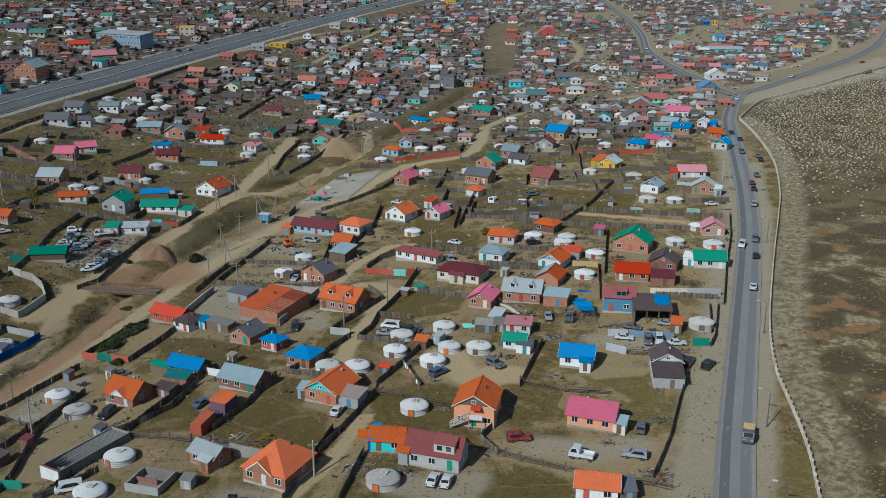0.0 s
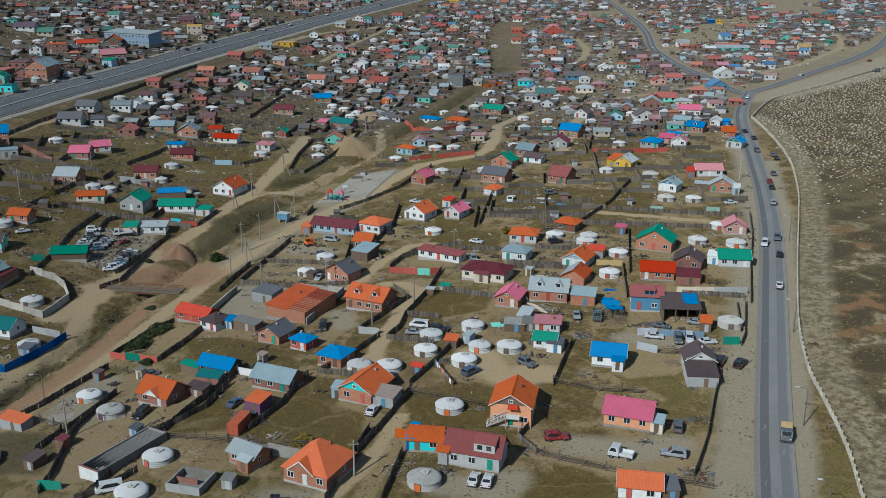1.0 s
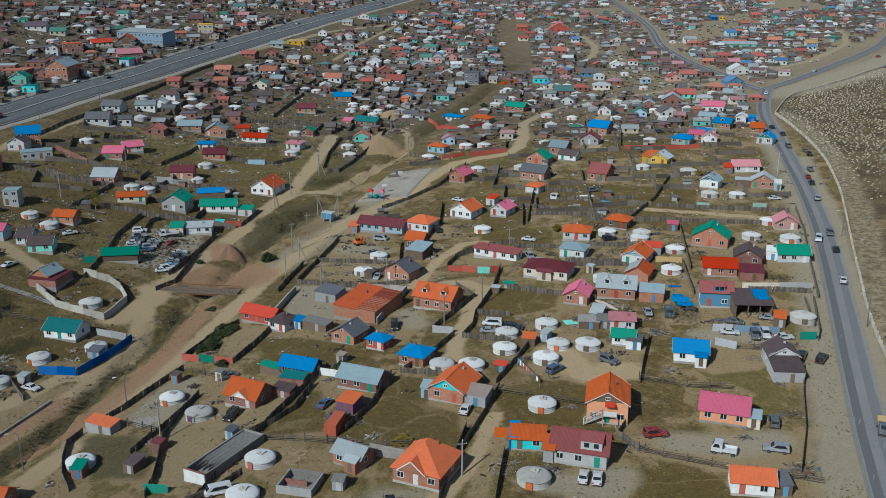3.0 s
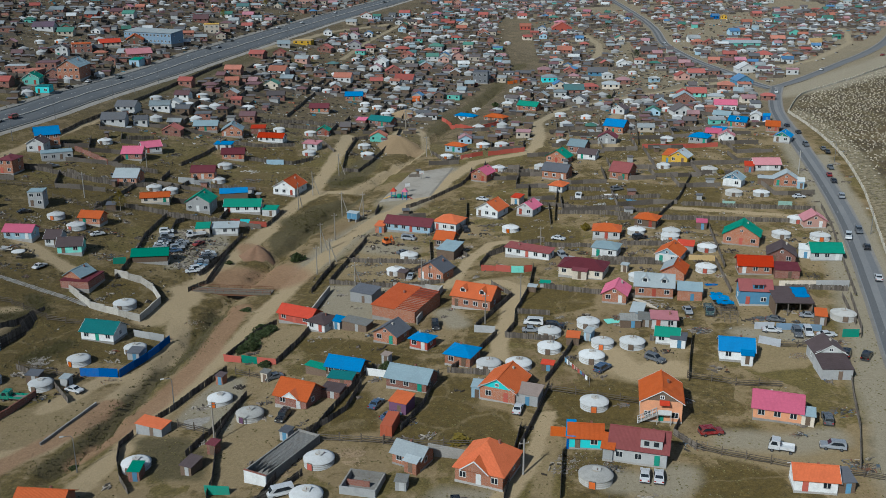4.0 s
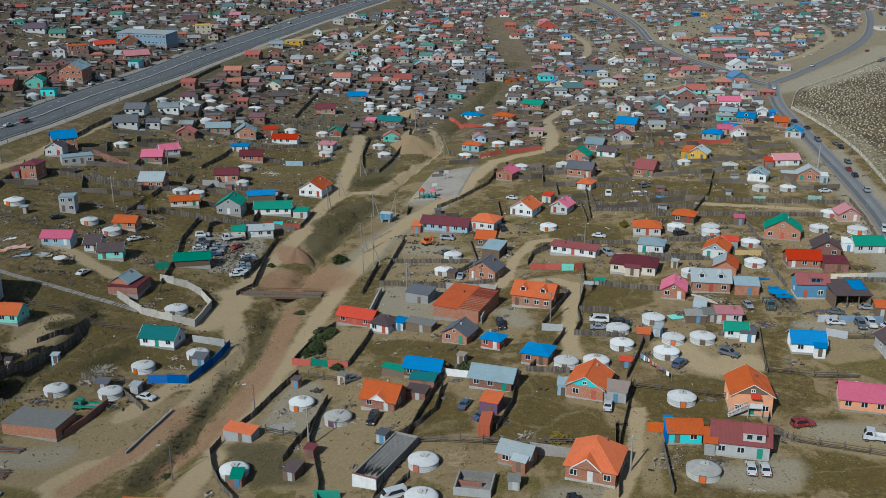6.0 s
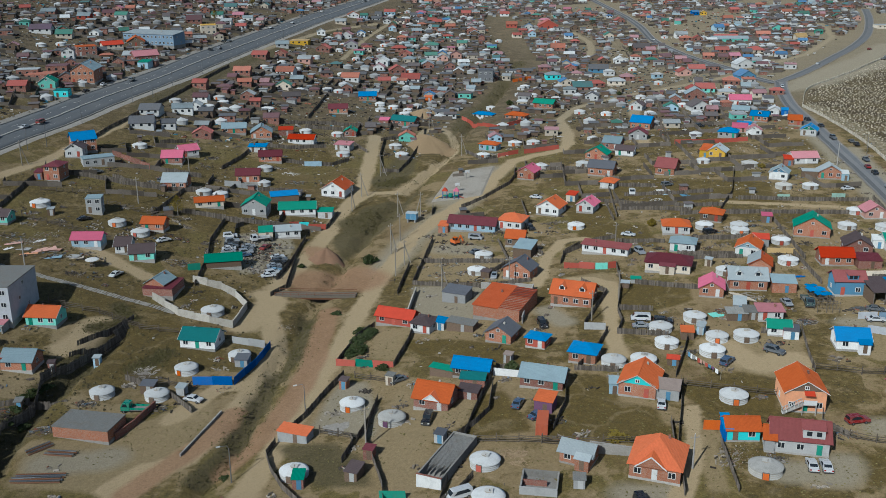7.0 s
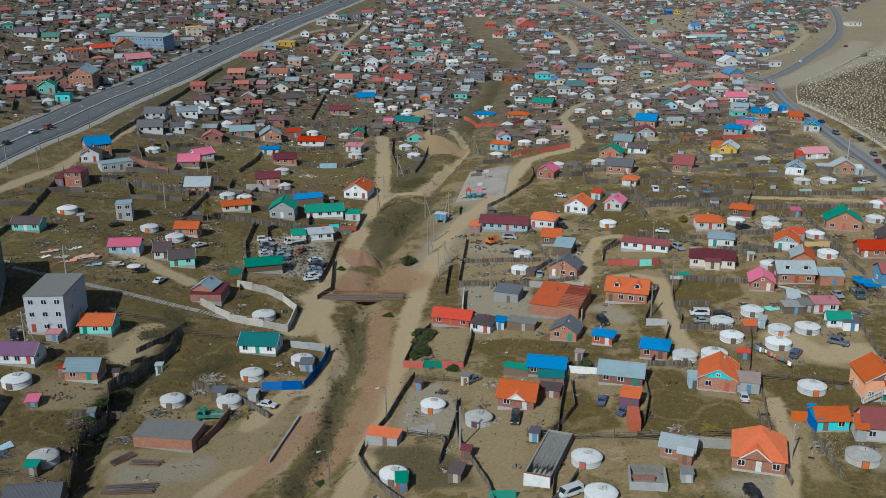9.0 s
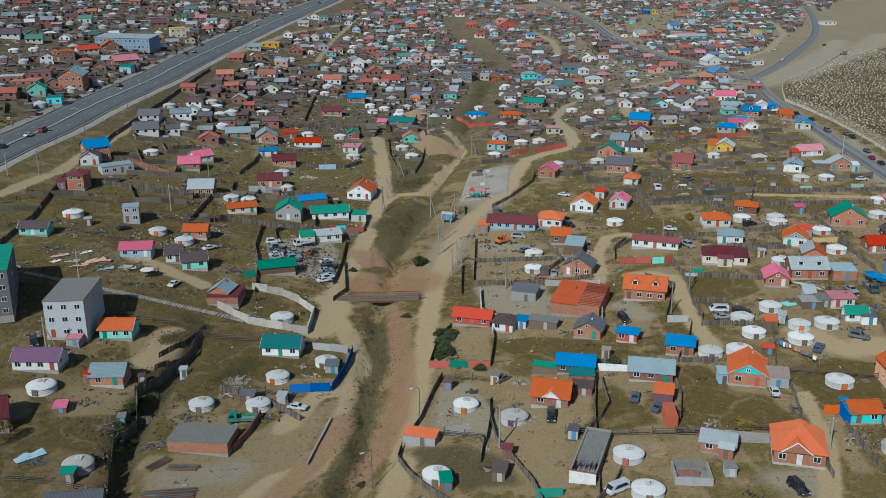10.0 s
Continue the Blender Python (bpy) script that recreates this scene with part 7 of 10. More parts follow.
house(-101.5, 339.1, -1.1, 12.6, 6.0, 2.7, "side", "green", "white")
shed(-91.7, 337.0, -8.6, 5.1, 4.0, 2.4, "green", "white")
house(-104.1, 316.8, 4.3, 8.3, 5.0, 2.6, "shed", "grey", "white")
shed(-111.0, 314.2, 5.8, 4.4, 5.0, 2.4, "green", "cream")
house(-87.6, 362.6, -20.0, 9.0, 10.0, 3.2, "front", "rust", "white")
house(-115.6, 336.2, -8.0, 8.4, 8.0, 3.8, "front", "green", "grey")
shed(-106.8, 351.2, 10.2, 9.9, 5.0, 2.6, "blue", "log")
house(-131.5, 336.5, 8.4, 9.4, 4.0, 2.5, "side", "orange", "cream")
house(-121.0, 370.3, -1.3, 8.6, 6.0, 3.2, "side", "maroon", "brick")
house(-145.0, 354.0, -6.0, 8.4, 8.0, 3.0, "side", "grey", "brick")
house(-150.6, 383.6, -0.5, 7.6, 7.0, 2.8, "side", "pink", "redbrick")
house(-146.8, 394.8, 27.6, 7.3, 6.0, 2.8, "side", "pink", "white")
house(-184.4, 385.7, 23.8, 8.6, 8.0, 5.0, "side", "blue", "brick", storeys=2)
house(-185.0, 377.5, -0.3, 6.4, 7.0, 3.5, "front", "brown", "white")
house(-175.4, 368.8, 22.3, 11.1, 6.0, 3.0, "flat", "steel", "grey")
house(-185.0, 349.2, -11.2, 5.6, 7.0, 5.2, "hip", "maroon", "brick", storeys=2)
shed(-190.2, 348.3, -5.1, 2.7, 4.0, 2.6, "maroon", "redbrick")
house(-114.7, 401.0, 1.3, 8.9, 6.0, 2.7, "side", "maroon", "brick")
house(-120.6, 413.0, -8.1, 7.1, 4.0, 2.7, "shed", "blue", "white")
house(-132.7, 438.9, 0.6, 10.2, 6.0, 2.7, "side", "steel", "brick")
house(-120.8, 436.6, 3.4, 8.9, 8.0, 3.0, "front", "steel", "brick")
house(-102.9, 433.2, -14.7, 11.6, 5.0, 2.7, "side", "red", "white")
shed(-110.6, 445.7, 1.2, 6.4, 5.0, 2.6, "red", "redbrick")
house(-81.5, 451.5, -7.5, 5.6, 5.0, 2.7, "front", "green", "redbrick")
house(-84.6, 426.7, -22.2, 6.8, 5.0, 2.7, "shed", "rose", "white")
house(-87.1, 498.7, -0.6, 9.3, 6.0, 2.7, "side", "maroon", "brick")
house(-71.2, 534.3, -1.2, 9.1, 6.0, 3.0, "side", "blue", "brick")
house(-54.7, 475.4, -32.0, 12.6, 6.0, 3.0, "side", "teal", "redbrick")
shed(-64.7, 476.4, -14.9, 4.7, 5.0, 2.7, "pink", "redbrick")
house(-12.2, 501.3, -32.0, 10.6, 5.0, 2.7, "hip", "blue", "white")
house(1.6, 482.1, -32.0, 10.4, 6.0, 2.7, "hip", "orange", "brick")
house(21.5, 510.4, -32.0, 10.8, 6.0, 3.0, "side", "green", "brick")
house(-21.6, 417.6, -32.0, 8.1, 5.0, 3.0, "hip", "orange", "sky")
house(-14.0, 366.0, -32.0, 6.6, 7.0, 3.2, "front", "pink", "brick")
house(18.7, 387.6, -32.0, 8.9, 6.0, 2.8, "front", "green", "brick")
house(29.3, 403.0, -32.0, 7.2, 7.0, 3.2, "side", "steel", "redbrick")
house(31.1, 390.8, -28.5, 7.5, 5.0, 2.7, "side", "brown", "white")
house(14.2, 363.4, -28.0, 9.6, 7.0, 3.4, "side", "dark", "brick")
house(12.1, 345.3, -32.0, 5.2, 6.0, 2.6, "hip", "orange", "white")
house(52.6, 438.8, -32.0, 9.1, 8.0, 3.5, "side", "blue", "brick")
house(44.5, 418.0, -19.8, 7.9, 6.0, 2.8, "front", "maroon", "grey")
house(64.7, 487.5, -32.0, 7.0, 7.0, 2.8, "front", "brown", "white")
house(-14.2, 323.0, -32.0, 8.1, 8.0, 3.0, "front", "orange", "white")
house(-1.8, 321.0, -32.0, 5.9, 7.0, 2.8, "front", "pink", "white")
shed(-4.3, 333.9, -32.0, 3.3, 4.0, 2.5, "red", "cream")
house(38.5, 359.0, -32.0, 7.2, 9.0, 3.2, "side", "brickred", "brick")
house(66.2, 380.0, -32.0, 7.4, 7.0, 2.8, "front", "grey", "yellow")
shed(62.5, 382.8, -32.0, 3.7, 8.0, 3.0, "orange", "yellow")
house(83.7, 413.1, -32.0, 7.9, 7.0, 2.8, "hip", "blue", "grey")
shed(95.7, 425.9, -31.2, 6.3, 5.0, 2.6, "blue", "white")
house(116.6, 483.0, -14.0, 10.6, 6.6, 3.4, "side", "pink", "white")
house(95.5, 414.0, -20.0, 6.4, 5.6, 2.6, "front", "rose", "white")
house(92.0, 421.0, -24.0, 6.0, 5.0, 2.6, "side", "pink", "pink")
house(107.7, 458.7, -32.0, 7.7, 5.0, 2.7, "side", "steel", "white")
house(109.3, 440.0, -32.0, 7.8, 6.0, 3.0, "side", "blue", "brick", dormers=1)
house(121.6, 452.4, -22.9, 4.5, 6.0, 3.0, "front", "white", "white")
shed(126.2, 451.0, -23.5, 3.2, 4.0, 2.6, "blue", "bluepaint")
house(121.2, 429.1, -20.5, 5.6, 6.0, 2.7, "side", "orange", "brick")
house(118.1, 407.8, -32.0, 6.6, 7.0, 2.7, "front", "blue", "white", gable="green")
house(94.6, 363.5, -1.8, 9.8, 6.0, 2.8, "side", "rose", "white")
shed(87.8, 361.9, -17.9, 3.3, 5.0, 2.6, "red", "redbrick")
house(93.6, 339.7, -18.4, 8.2, 6.0, 2.8, "front", "grey", "brick")
shed(97.4, 335.5, -19.1, 2.4, 4.0, 2.6, "white", "sky")
house(75.3, 341.5, -32.0, 6.5, 6.0, 3.0, "front", "steel", "white", gable="blue")
house(33.2, 297.2, -29.6, 6.8, 6.0, 2.8, "hip", "orange", "log")
house(56.3, 275.7, -23.3, 10.3, 7.0, 3.4, "front", "green", "brick")
house(31.8, 263.9, -29.1, 6.7, 8.0, 2.8, "front", "orange", "white", gable="sky")
house(29.4, 250.2, -24.0, 6.0, 7.0, 2.7, "front", "rust", "brick", wins=False, half_roof="grey")
shed(37.8, 269.8, -20.4, 4.6, 4.0, 2.4, "red", "grey")
shed(87.6, 342.0, -17.6, 6.3, 3.0, 2.4, "grey", "log")
house(83.4, 289.7, -8.5, 6.7, 6.0, 2.6, "front", "rose", "pink")
shed(48.6, 290.7, -16.9, 3.1, 3.0, 2.3, "pink", "log")
house(-208.4, 498.9, -1.9, 10.9, 16.0, 6.5, "front", "steel", "brick", storeys=2)
house(-220.4, 475.5, 4.6, 7.6, 8.0, 3.5, "front", "green", "mint")
house(-210.8, 462.4, -0.4, 6.2, 6.0, 3.2, "flat", "teal", "turquoise")
house(-227.3, 541.2, 7.3, 6.3, 6.0, 5.0, "front", "brown", "white", storeys=2)
house(-222.0, 556.7, 21.8, 10.1, 8.0, 5.0, "flat", "orange", "redbrick", storeys=2)
house(-195.0, 609.1, -27.9, 36.0, 11.0, 6.6, "shed", "grey", "steelblue", storeys=2)
house(3.1, 601.0, -12.0, 9.0, 8.0, 7.0, "flat", "dark", "slate", storeys=2, name="unfinished_building")
shed(-37.4, 542.0, -10.0, 4.0, 3.0, 2.4, "orange", "orange")
house(-126.0, 856.0, 10.0, 13.0, 9.0, 6.5, "flat", "rose", "pink", storeys=2)
house(7.4, 1016.0, -6.0, 12.0, 9.0, 7.5, "flat", "yellow", "yellow", storeys=3, name="block_building")
house(-203.7, 598.9, 10.3, 9.6, 10.0, 3.0, "front", "orange", "log")
house(-191.8, 558.6, 28.0, 13.1, 8.0, 3.5, "side", "rose", "redbrick")
shed(-188.8, 543.5, -16.2, 6.0, 6.0, 3.0, "green", "sky")
house(-170.1, 663.2, 10.4, 9.6, 9.0, 6.0, "flat", "yellow", "cream", storeys=2)
house(-213.9, 582.3, 28.0, 11.3, 6.0, 2.8, "side", "red", "cream")
small_house(-268.5, 663.2, -6.0, 8.6, 6.3, 2.5, "side", "steel", "brick")
small_house(-247.1, 664.3, -7.6, 7.7, 6.5, 2.5, "side", "steel", "red")
small_house(-227.1, 679.3, -9.1, 7.7, 6.2, 3.0, "side", "green", "white")
small_house(-243.8, 600.6, 4.1, 8.6, 7.6, 2.5, "side", "green", "cream")
small_house(-258.3, 606.8, 2.6, 12.0, 8.8, 2.5, "side", "purple", "white")
small_house(-235.9, 684.6, -6.0, 7.7, 6.6, 2.5, "side", "maroon", "redbrick")
small_house(-234.5, 705.2, -7.1, 6.0, 4.6, 2.5, "front", "pink", "pink")
small_house(-227.5, 711.1, -0.8, 6.0, 4.8, 3.0, "side", "orange", "brick")
small_house(-229.2, 612.6, -10.7, 6.0, 5.3, 2.5, "front", "grey", "white")
small_house(-183.9, 700.2, 4.9, 10.3, 9.0, 2.5, "side", "maroon", "redbrick")
small_house(-172.0, 734.5, -2.6, 7.7, 7.3, 2.5, "side", "green", "white")
small_house(-167.2, 781.2, -3.8, 8.6, 8.1, 2.5, "side", "teal", "cream")
small_house(-158.5, 748.8, -10.4, 7.7, 6.4, 2.5, "side", "pink", "redbrick")
small_house(-163.6, 713.8, -4.4, 6.9, 5.7, 2.5, "side", "grey", "white")
small_house(-151.2, 739.8, -0.7, 6.9, 4.9, 3.0, "side", "steel", "white")
small_house(-152.9, 702.7, -0.5, 6.9, 5.9, 2.5, "side", "red", "white")
small_house(-199.0, 560.8, -5.1, 7.7, 7.2, 2.5, "side", "grey", "brick")
small_house(-227.8, 492.1, -7.0, 12.0, 9.7, 2.5, "flat", "orange", "redbrick")
small_house(-235.0, 496.9, 5.2, 10.3, 7.3, 3.0, "flat", "grey", "brick")
small_house(-225.4, 512.6, 3.6, 10.3, 8.8, 3.0, "flat", "maroon", "redbrick")
small_house(-230.6, 465.6, -0.7, 7.7, 7.2, 2.5, "side", "red", "redbrick")
small_house(-206.6, 783.4, -9.8, 7.7, 6.3, 3.0, "side", "orange", "brick")
small_house(-196.3, 763.4, 2.6, 6.0, 5.2, 2.5, "hip", "maroon", "redbrick")
small_house(-186.2, 548.1, -8.2, 6.0, 5.0, 3.0, "hip", "dark", "redbrick")
small_house(-212.3, 512.2, 3.3, 8.6, 7.0, 2.5, "flat", "grey", "grey")
small_house(-136.2, 532.7, 3.6, 6.9, 5.2, 2.5, "side", "orange", "brick")
small_house(-132.0, 504.0, -7.2, 6.9, 5.4, 3.0, "front", "grey", "brick")
small_house(-127.5, 492.8, -7.2, 5.2, 4.0, 3.0, "side", "red", "brick")
small_house(-116.0, 539.0, -6.0, 7.7, 6.2, 2.5, "front", "green", "cream")
small_house(-111.0, 516.0, 1.2, 8.6, 6.5, 2.5, "side", "brown", "brick")
small_house(-82.1, 551.7, -5.1, 6.0, 5.4, 3.0, "front", "grey", "brick")
small_house(-153.4, 470.9, -2.4, 6.0, 5.6, 2.5, "front", "grey", "white")
small_house(-157.9, 461.3, 3.5, 8.6, 6.1, 3.0, "side", "steel", "white")
small_house(-156.6, 514.6, -9.1, 6.9, 5.5, 3.0, "side", "red", "brick")
small_house(-152.9, 487.9, -7.6, 6.9, 5.9, 2.5, "side", "maroon", "white")
small_house(-170.3, 452.1, -7.4, 8.6, 8.1, 2.5, "side", "dark", "white")
small_house(-170.0, 428.6, 2.8, 10.3, 8.5, 2.5, "side", "dark", "white")
small_house(-159.8, 432.6, 4.0, 6.0, 5.4, 3.0, "side", "dark", "white")
small_house(-144.7, 425.6, -1.9, 7.7, 5.5, 2.5, "front", "red", "brick")
small_house(-146.3, 438.3, -9.9, 6.0, 4.3, 2.5, "side", "grey", "log")
small_house(-130.8, 469.8, 0.0, 5.2, 3.8, 3.0, "hip", "maroon", "log")
small_house(-139.4, 558.7, -5.8, 8.6, 6.7, 2.5, "side", "orange", "brick")
small_house(-116.5, 575.7, -14.3, 9.5, 8.5, 2.5, "side", "orange", "white")
small_house(-106.9, 618.4, -15.5, 7.7, 6.4, 3.0, "side", "grey", "pink")
small_house(-133.5, 613.6, -15.4, 8.6, 7.4, 2.5, "side", "red", "brick")
small_house(-121.8, 625.3, -9.4, 6.9, 5.0, 3.0, "front", "red", "brick")
small_house(-96.1, 663.8, -12.0, 8.6, 7.1, 2.5, "front", "red", "brick")
small_house(-111.9, 679.8, -8.2, 12.0, 10.4, 2.5, "flat", "yellow", "yellow")
small_house(-123.1, 659.9, 5.2, 7.7, 6.2, 2.5, "side", "steel", "grey")
small_house(-74.3, 819.4, 4.3, 8.6, 6.3, 2.5, "front", "orange", "white")
small_house(-65.4, 818.3, -10.5, 6.0, 5.1, 3.0, "side", "green", "sky")
small_house(-84.2, 781.5, -7.6, 7.7, 5.9, 2.5, "side", "grey", "cream")
small_house(-98.7, 723.9, 0.5, 6.0, 4.3, 3.0, "front", "grey", "white")
small_house(-69.8, 737.3, -4.6, 6.0, 5.0, 2.5, "front", "blue", "white")
small_house(-42.8, 853.5, -7.3, 8.6, 7.0, 3.0, "side", "red", "sky")
small_house(-47.7, 805.3, -3.0, 6.0, 5.5, 2.5, "front", "brown", "white")
small_house(-36.8, 810.8, -3.2, 6.9, 6.4, 2.5, "side", "brown", "cream")
small_house(-79.6, 581.0, -9.2, 10.3, 7.8, 3.0, "side", "orange", "white")
small_house(-58.4, 638.8, -14.3, 7.7, 7.0, 3.0, "front", "white", "white")
small_house(-61.5, 619.7, -12.0, 6.9, 4.9, 3.0, "front", "rose", "white")
small_house(-41.7, 669.3, -13.4, 7.7, 5.8, 2.5, "front", "red", "brick")
small_house(-45.1, 688.0, -1.0, 9.5, 7.0, 2.5, "hip", "red", "brick")
small_house(-21.1, 705.3, -12.8, 9.5, 8.4, 3.0, "hip", "green", "grey")
small_house(-24.8, 667.5, -0.5, 7.7, 5.7, 3.0, "side", "green", "white")
small_house(-40.3, 652.0, -14.4, 7.7, 6.7, 3.0, "hip", "steel", "cream")
small_house(-29.7, 636.8, -1.9, 7.7, 6.9, 3.0, "front", "steel", "brick")
small_house(-43.4, 593.8, -12.2, 11.2, 9.6, 2.5, "side", "red", "white")
small_house(-50.6, 615.6, 4.2, 10.3, 7.3, 2.5, "front", "red", "redbrick")
small_house(-60.0, 580.2, -3.3, 6.9, 6.4, 3.0, "side", "red", "log")
small_house(-77.9, 685.8, -2.9, 8.6, 6.4, 3.0, "front", "purple", "grey")
small_house(-67.0, 679.9, 4.2, 5.2, 4.8, 3.0, "hip", "red", "cream")
small_house(-93.8, 585.4, 2.5, 6.9, 5.4, 2.5, "hip", "brown", "brick")
small_house(-109.4, 556.3, -9.8, 6.9, 5.6, 3.0, "side", "steel", "log")
small_house(-15.3, 871.1, -11.9, 8.6, 7.5, 2.5, "hip", "pink", "pink")
small_house(-22.4, 826.8, -10.1, 6.0, 5.7, 2.5, "hip", "dark", "white")
small_house(-9.0, 829.6, -9.0, 6.9, 6.3, 2.5, "side", "red", "log")
small_house(-5.4, 822.1, -11.9, 6.9, 6.4, 2.5, "side", "red", "log")
small_house(5.1, 820.7, 4.9, 6.9, 6.5, 3.0, "front", "grey", "cream")
small_house(2.6, 799.2, -8.8, 7.7, 6.2, 3.0, "side", "orange", "brick")
small_house(-4.3, 751.8, -8.8, 6.9, 5.8, 2.5, "hip", "red", "mint")
small_house(27.4, 894.7, -8.0, 7.7, 6.4, 3.0, "side", "red", "redbrick")
small_house(7.6, 874.4, -10.5, 5.2, 3.8, 2.5, "side", "grey", "cream")
small_house(6.6, 852.1, -12.8, 4.3, 3.9, 2.5, "hip", "green", "grey")
small_house(8.2, 967.4, -8.0, 7.7, 6.9, 3.0, "front", "orange", "pink")
small_house(-17.5, 664.8, 3.6, 6.9, 5.5, 2.5, "front", "grey", "pink")
small_house(3.2, 721.7, -15.0, 6.9, 6.1, 3.0, "side", "green", "cream")
small_house(18.4, 785.1, -9.4, 7.7, 5.5, 3.0, "front", "orange", "brick")
small_house(-4.8, 650.5, 4.0, 6.9, 4.9, 2.5, "side", "white", "white")
small_house(5.5, 610.9, 1.6, 7.7, 7.0, 3.0, "flat", "dark", "grey")
small_house(62.7, 897.9, -5.2, 7.7, 6.5, 2.5, "side", "red", "white")
small_house(57.0, 825.8, -8.0, 8.6, 7.1, 3.0, "side", "orange", "red")
small_house(52.3, 773.2, 5.8, 6.9, 5.2, 2.5, "side", "red", "cream")
small_house(65.6, 780.2, -3.0, 6.0, 4.3, 3.0, "front", "red", "sky")
small_house(88.9, 882.6, -11.1, 7.7, 6.4, 2.5, "hip", "green", "brick")
small_house(86.0, 817.8, -4.7, 15.5, 11.4, 3.0, "front", "red", "red")
small_house(89.0, 845.9, 5.6, 8.6, 6.1, 3.0, "hip", "pink", "pink")
small_house(92.3, 768.5, -2.7, 6.0, 5.6, 2.5, "side", "blue", "white")
small_house(91.5, 741.7, 3.2, 6.0, 5.1, 2.5, "hip", "red", "brick")
small_house(72.5, 715.0, -10.3, 10.3, 8.7, 2.5, "side", "orange", "brick")
small_house(59.3, 666.3, 5.4, 7.7, 5.9, 3.0, "hip", "steel", "cream")
small_house(46.6, 635.0, -5.1, 7.7, 6.9, 2.5, "hip", "rose", "brick")
small_house(61.7, 626.5, -9.8, 6.9, 5.0, 3.0, "front", "red", "brick")
small_house(45.3, 603.4, -1.6, 8.6, 7.2, 3.0, "hip", "steel", "turquoise")
small_house(48.0, 581.0, 3.3, 6.9, 5.5, 2.5, "front", "blue", "cream")
small_house(122.2, 760.8, -1.3, 6.9, 6.5, 3.0, "front", "green", "cream")
small_house(151.0, 834.0, -1.7, 7.7, 6.6, 2.5, "front", "red", "redbrick")
small_house(149.9, 861.5, -7.8, 5.2, 4.4, 2.5, "hip", "blue", "white")
small_house(79.2, 623.4, -10.9, 12.0, 8.7, 2.5, "side", "dark", "blue")
small_house(102.3, 655.4, -3.6, 7.7, 5.8, 2.5, "front", "white", "white")
small_house(82.4, 608.7, -1.6, 6.0, 5.3, 3.0, "hip", "white", "white")
small_house(90.0, 654.2, 4.0, 6.0, 4.4, 3.0, "front", "red", "log")
small_house(88.1, 588.7, -5.0, 7.7, 7.3, 2.5, "hip", "rose", "brick")
small_house(121.4, 646.6, -9.5, 6.9, 5.3, 3.0, "hip", "green", "log")
small_house(131.3, 703.9, -9.4, 11.2, 9.8, 2.5, "side", "brown", "redbrick")
small_house(139.2, 748.9, -12.6, 6.0, 5.4, 2.5, "side", "rose", "white")
small_house(107.0, 588.7, 5.1, 6.0, 4.4, 2.5, "hip", "white", "sky")
small_house(140.0, 642.7, -10.0, 6.9, 5.7, 3.0, "side", "rose", "brick")
small_house(124.9, 592.8, 0.8, 7.7, 7.2, 2.5, "front", "red", "pink")
small_house(174.9, 734.2, 3.1, 7.7, 6.6, 2.5, "hip", "orange", "brick")
small_house(115.1, 662.9, -6.4, 6.0, 5.5, 3.0, "hip", "orange", "white")
small_house(64.3, 571.7, 0.4, 9.5, 6.7, 2.5, "hip", "red", "brick")
small_house(77.9, 575.4, -10.1, 10.3, 7.5, 2.5, "hip", "grey", "cream")
small_house(175.9, 748.5, -3.5, 8.6, 6.8, 3.0, "side", "grey", "white")
small_house(181.4, 805.1, 2.1, 5.2, 4.0, 3.0, "front", "orange", "brick")
small_house(226.2, 860.5, 3.2, 6.0, 5.2, 3.0, "side", "blue", "bluepaint")
small_house(233.3, 858.0, -11.6, 5.2, 4.8, 2.5, "front", "yellow", "yellow")
small_house(182.6, 729.8, -5.8, 6.9, 4.9, 2.5, "front", "red", "brick")
small_house(53.3, 560.3, -3.7, 11.2, 8.9, 3.0, "side", "teal", "redbrick")
small_house(44.3, 551.8, -10.6, 6.9, 5.7, 3.0, "hip", "steel", "white")
small_house(266.7, 872.8, 4.4, 7.7, 5.9, 3.0, "side", "red", "redbrick")
small_house(262.3, 833.5, -3.0, 6.9, 6.5, 2.5, "hip", "grey", "white")
small_house(240.1, 819.1, -7.5, 7.7, 6.1, 3.0, "side", "orange", "brick")
small_house(214.2, 772.0, 5.3, 7.7, 7.3, 3.0, "side", "blue", "sky")
small_house(307.6, 913.2, -11.3, 8.6, 6.9, 2.5, "hip", "orange", "brick")
small_house(308.6, 856.7, -14.5, 7.7, 7.0, 2.5, "side", "orange", "white")
small_house(318.0, 842.7, -7.6, 7.7, 6.9, 2.5, "side", "green", "mint")
small_house(234.8, 733.0, -10.8, 9.5, 7.0, 2.5, "side", "orange", "brick")
small_house(204.0, 729.0, -8.0, 17.0, 5.0, 2.5, "side", "red", "pink")
small_house(203.0, 719.0, -8.0, 27.0, 6.0, 2.5, "side", "steel", "mint")
small_house(254.6, 711.8, -3.7, 7.7, 6.8, 3.0, "side", "yellow", "cream")
small_house(284.4, 743.9, 4.7, 5.2, 4.3, 2.5, "side", "green", "green")
small_house(179.6, 672.7, -12.0, 8.6, 7.4, 2.5, "side", "red", "brick")
small_house(199.4, 661.6, -14.7, 11.2, 9.6, 2.5, "hip", "red", "cream")
small_house(203.7, 630.5, -13.9, 6.9, 5.8, 3.0, "side", "blue", "white")
small_house(168.3, 605.9, -2.7, 12.0, 10.0, 2.5, "front", "white", "white")
small_house(152.2, 564.4, 5.9, 10.3, 9.4, 2.5, "front", "blue", "blue")
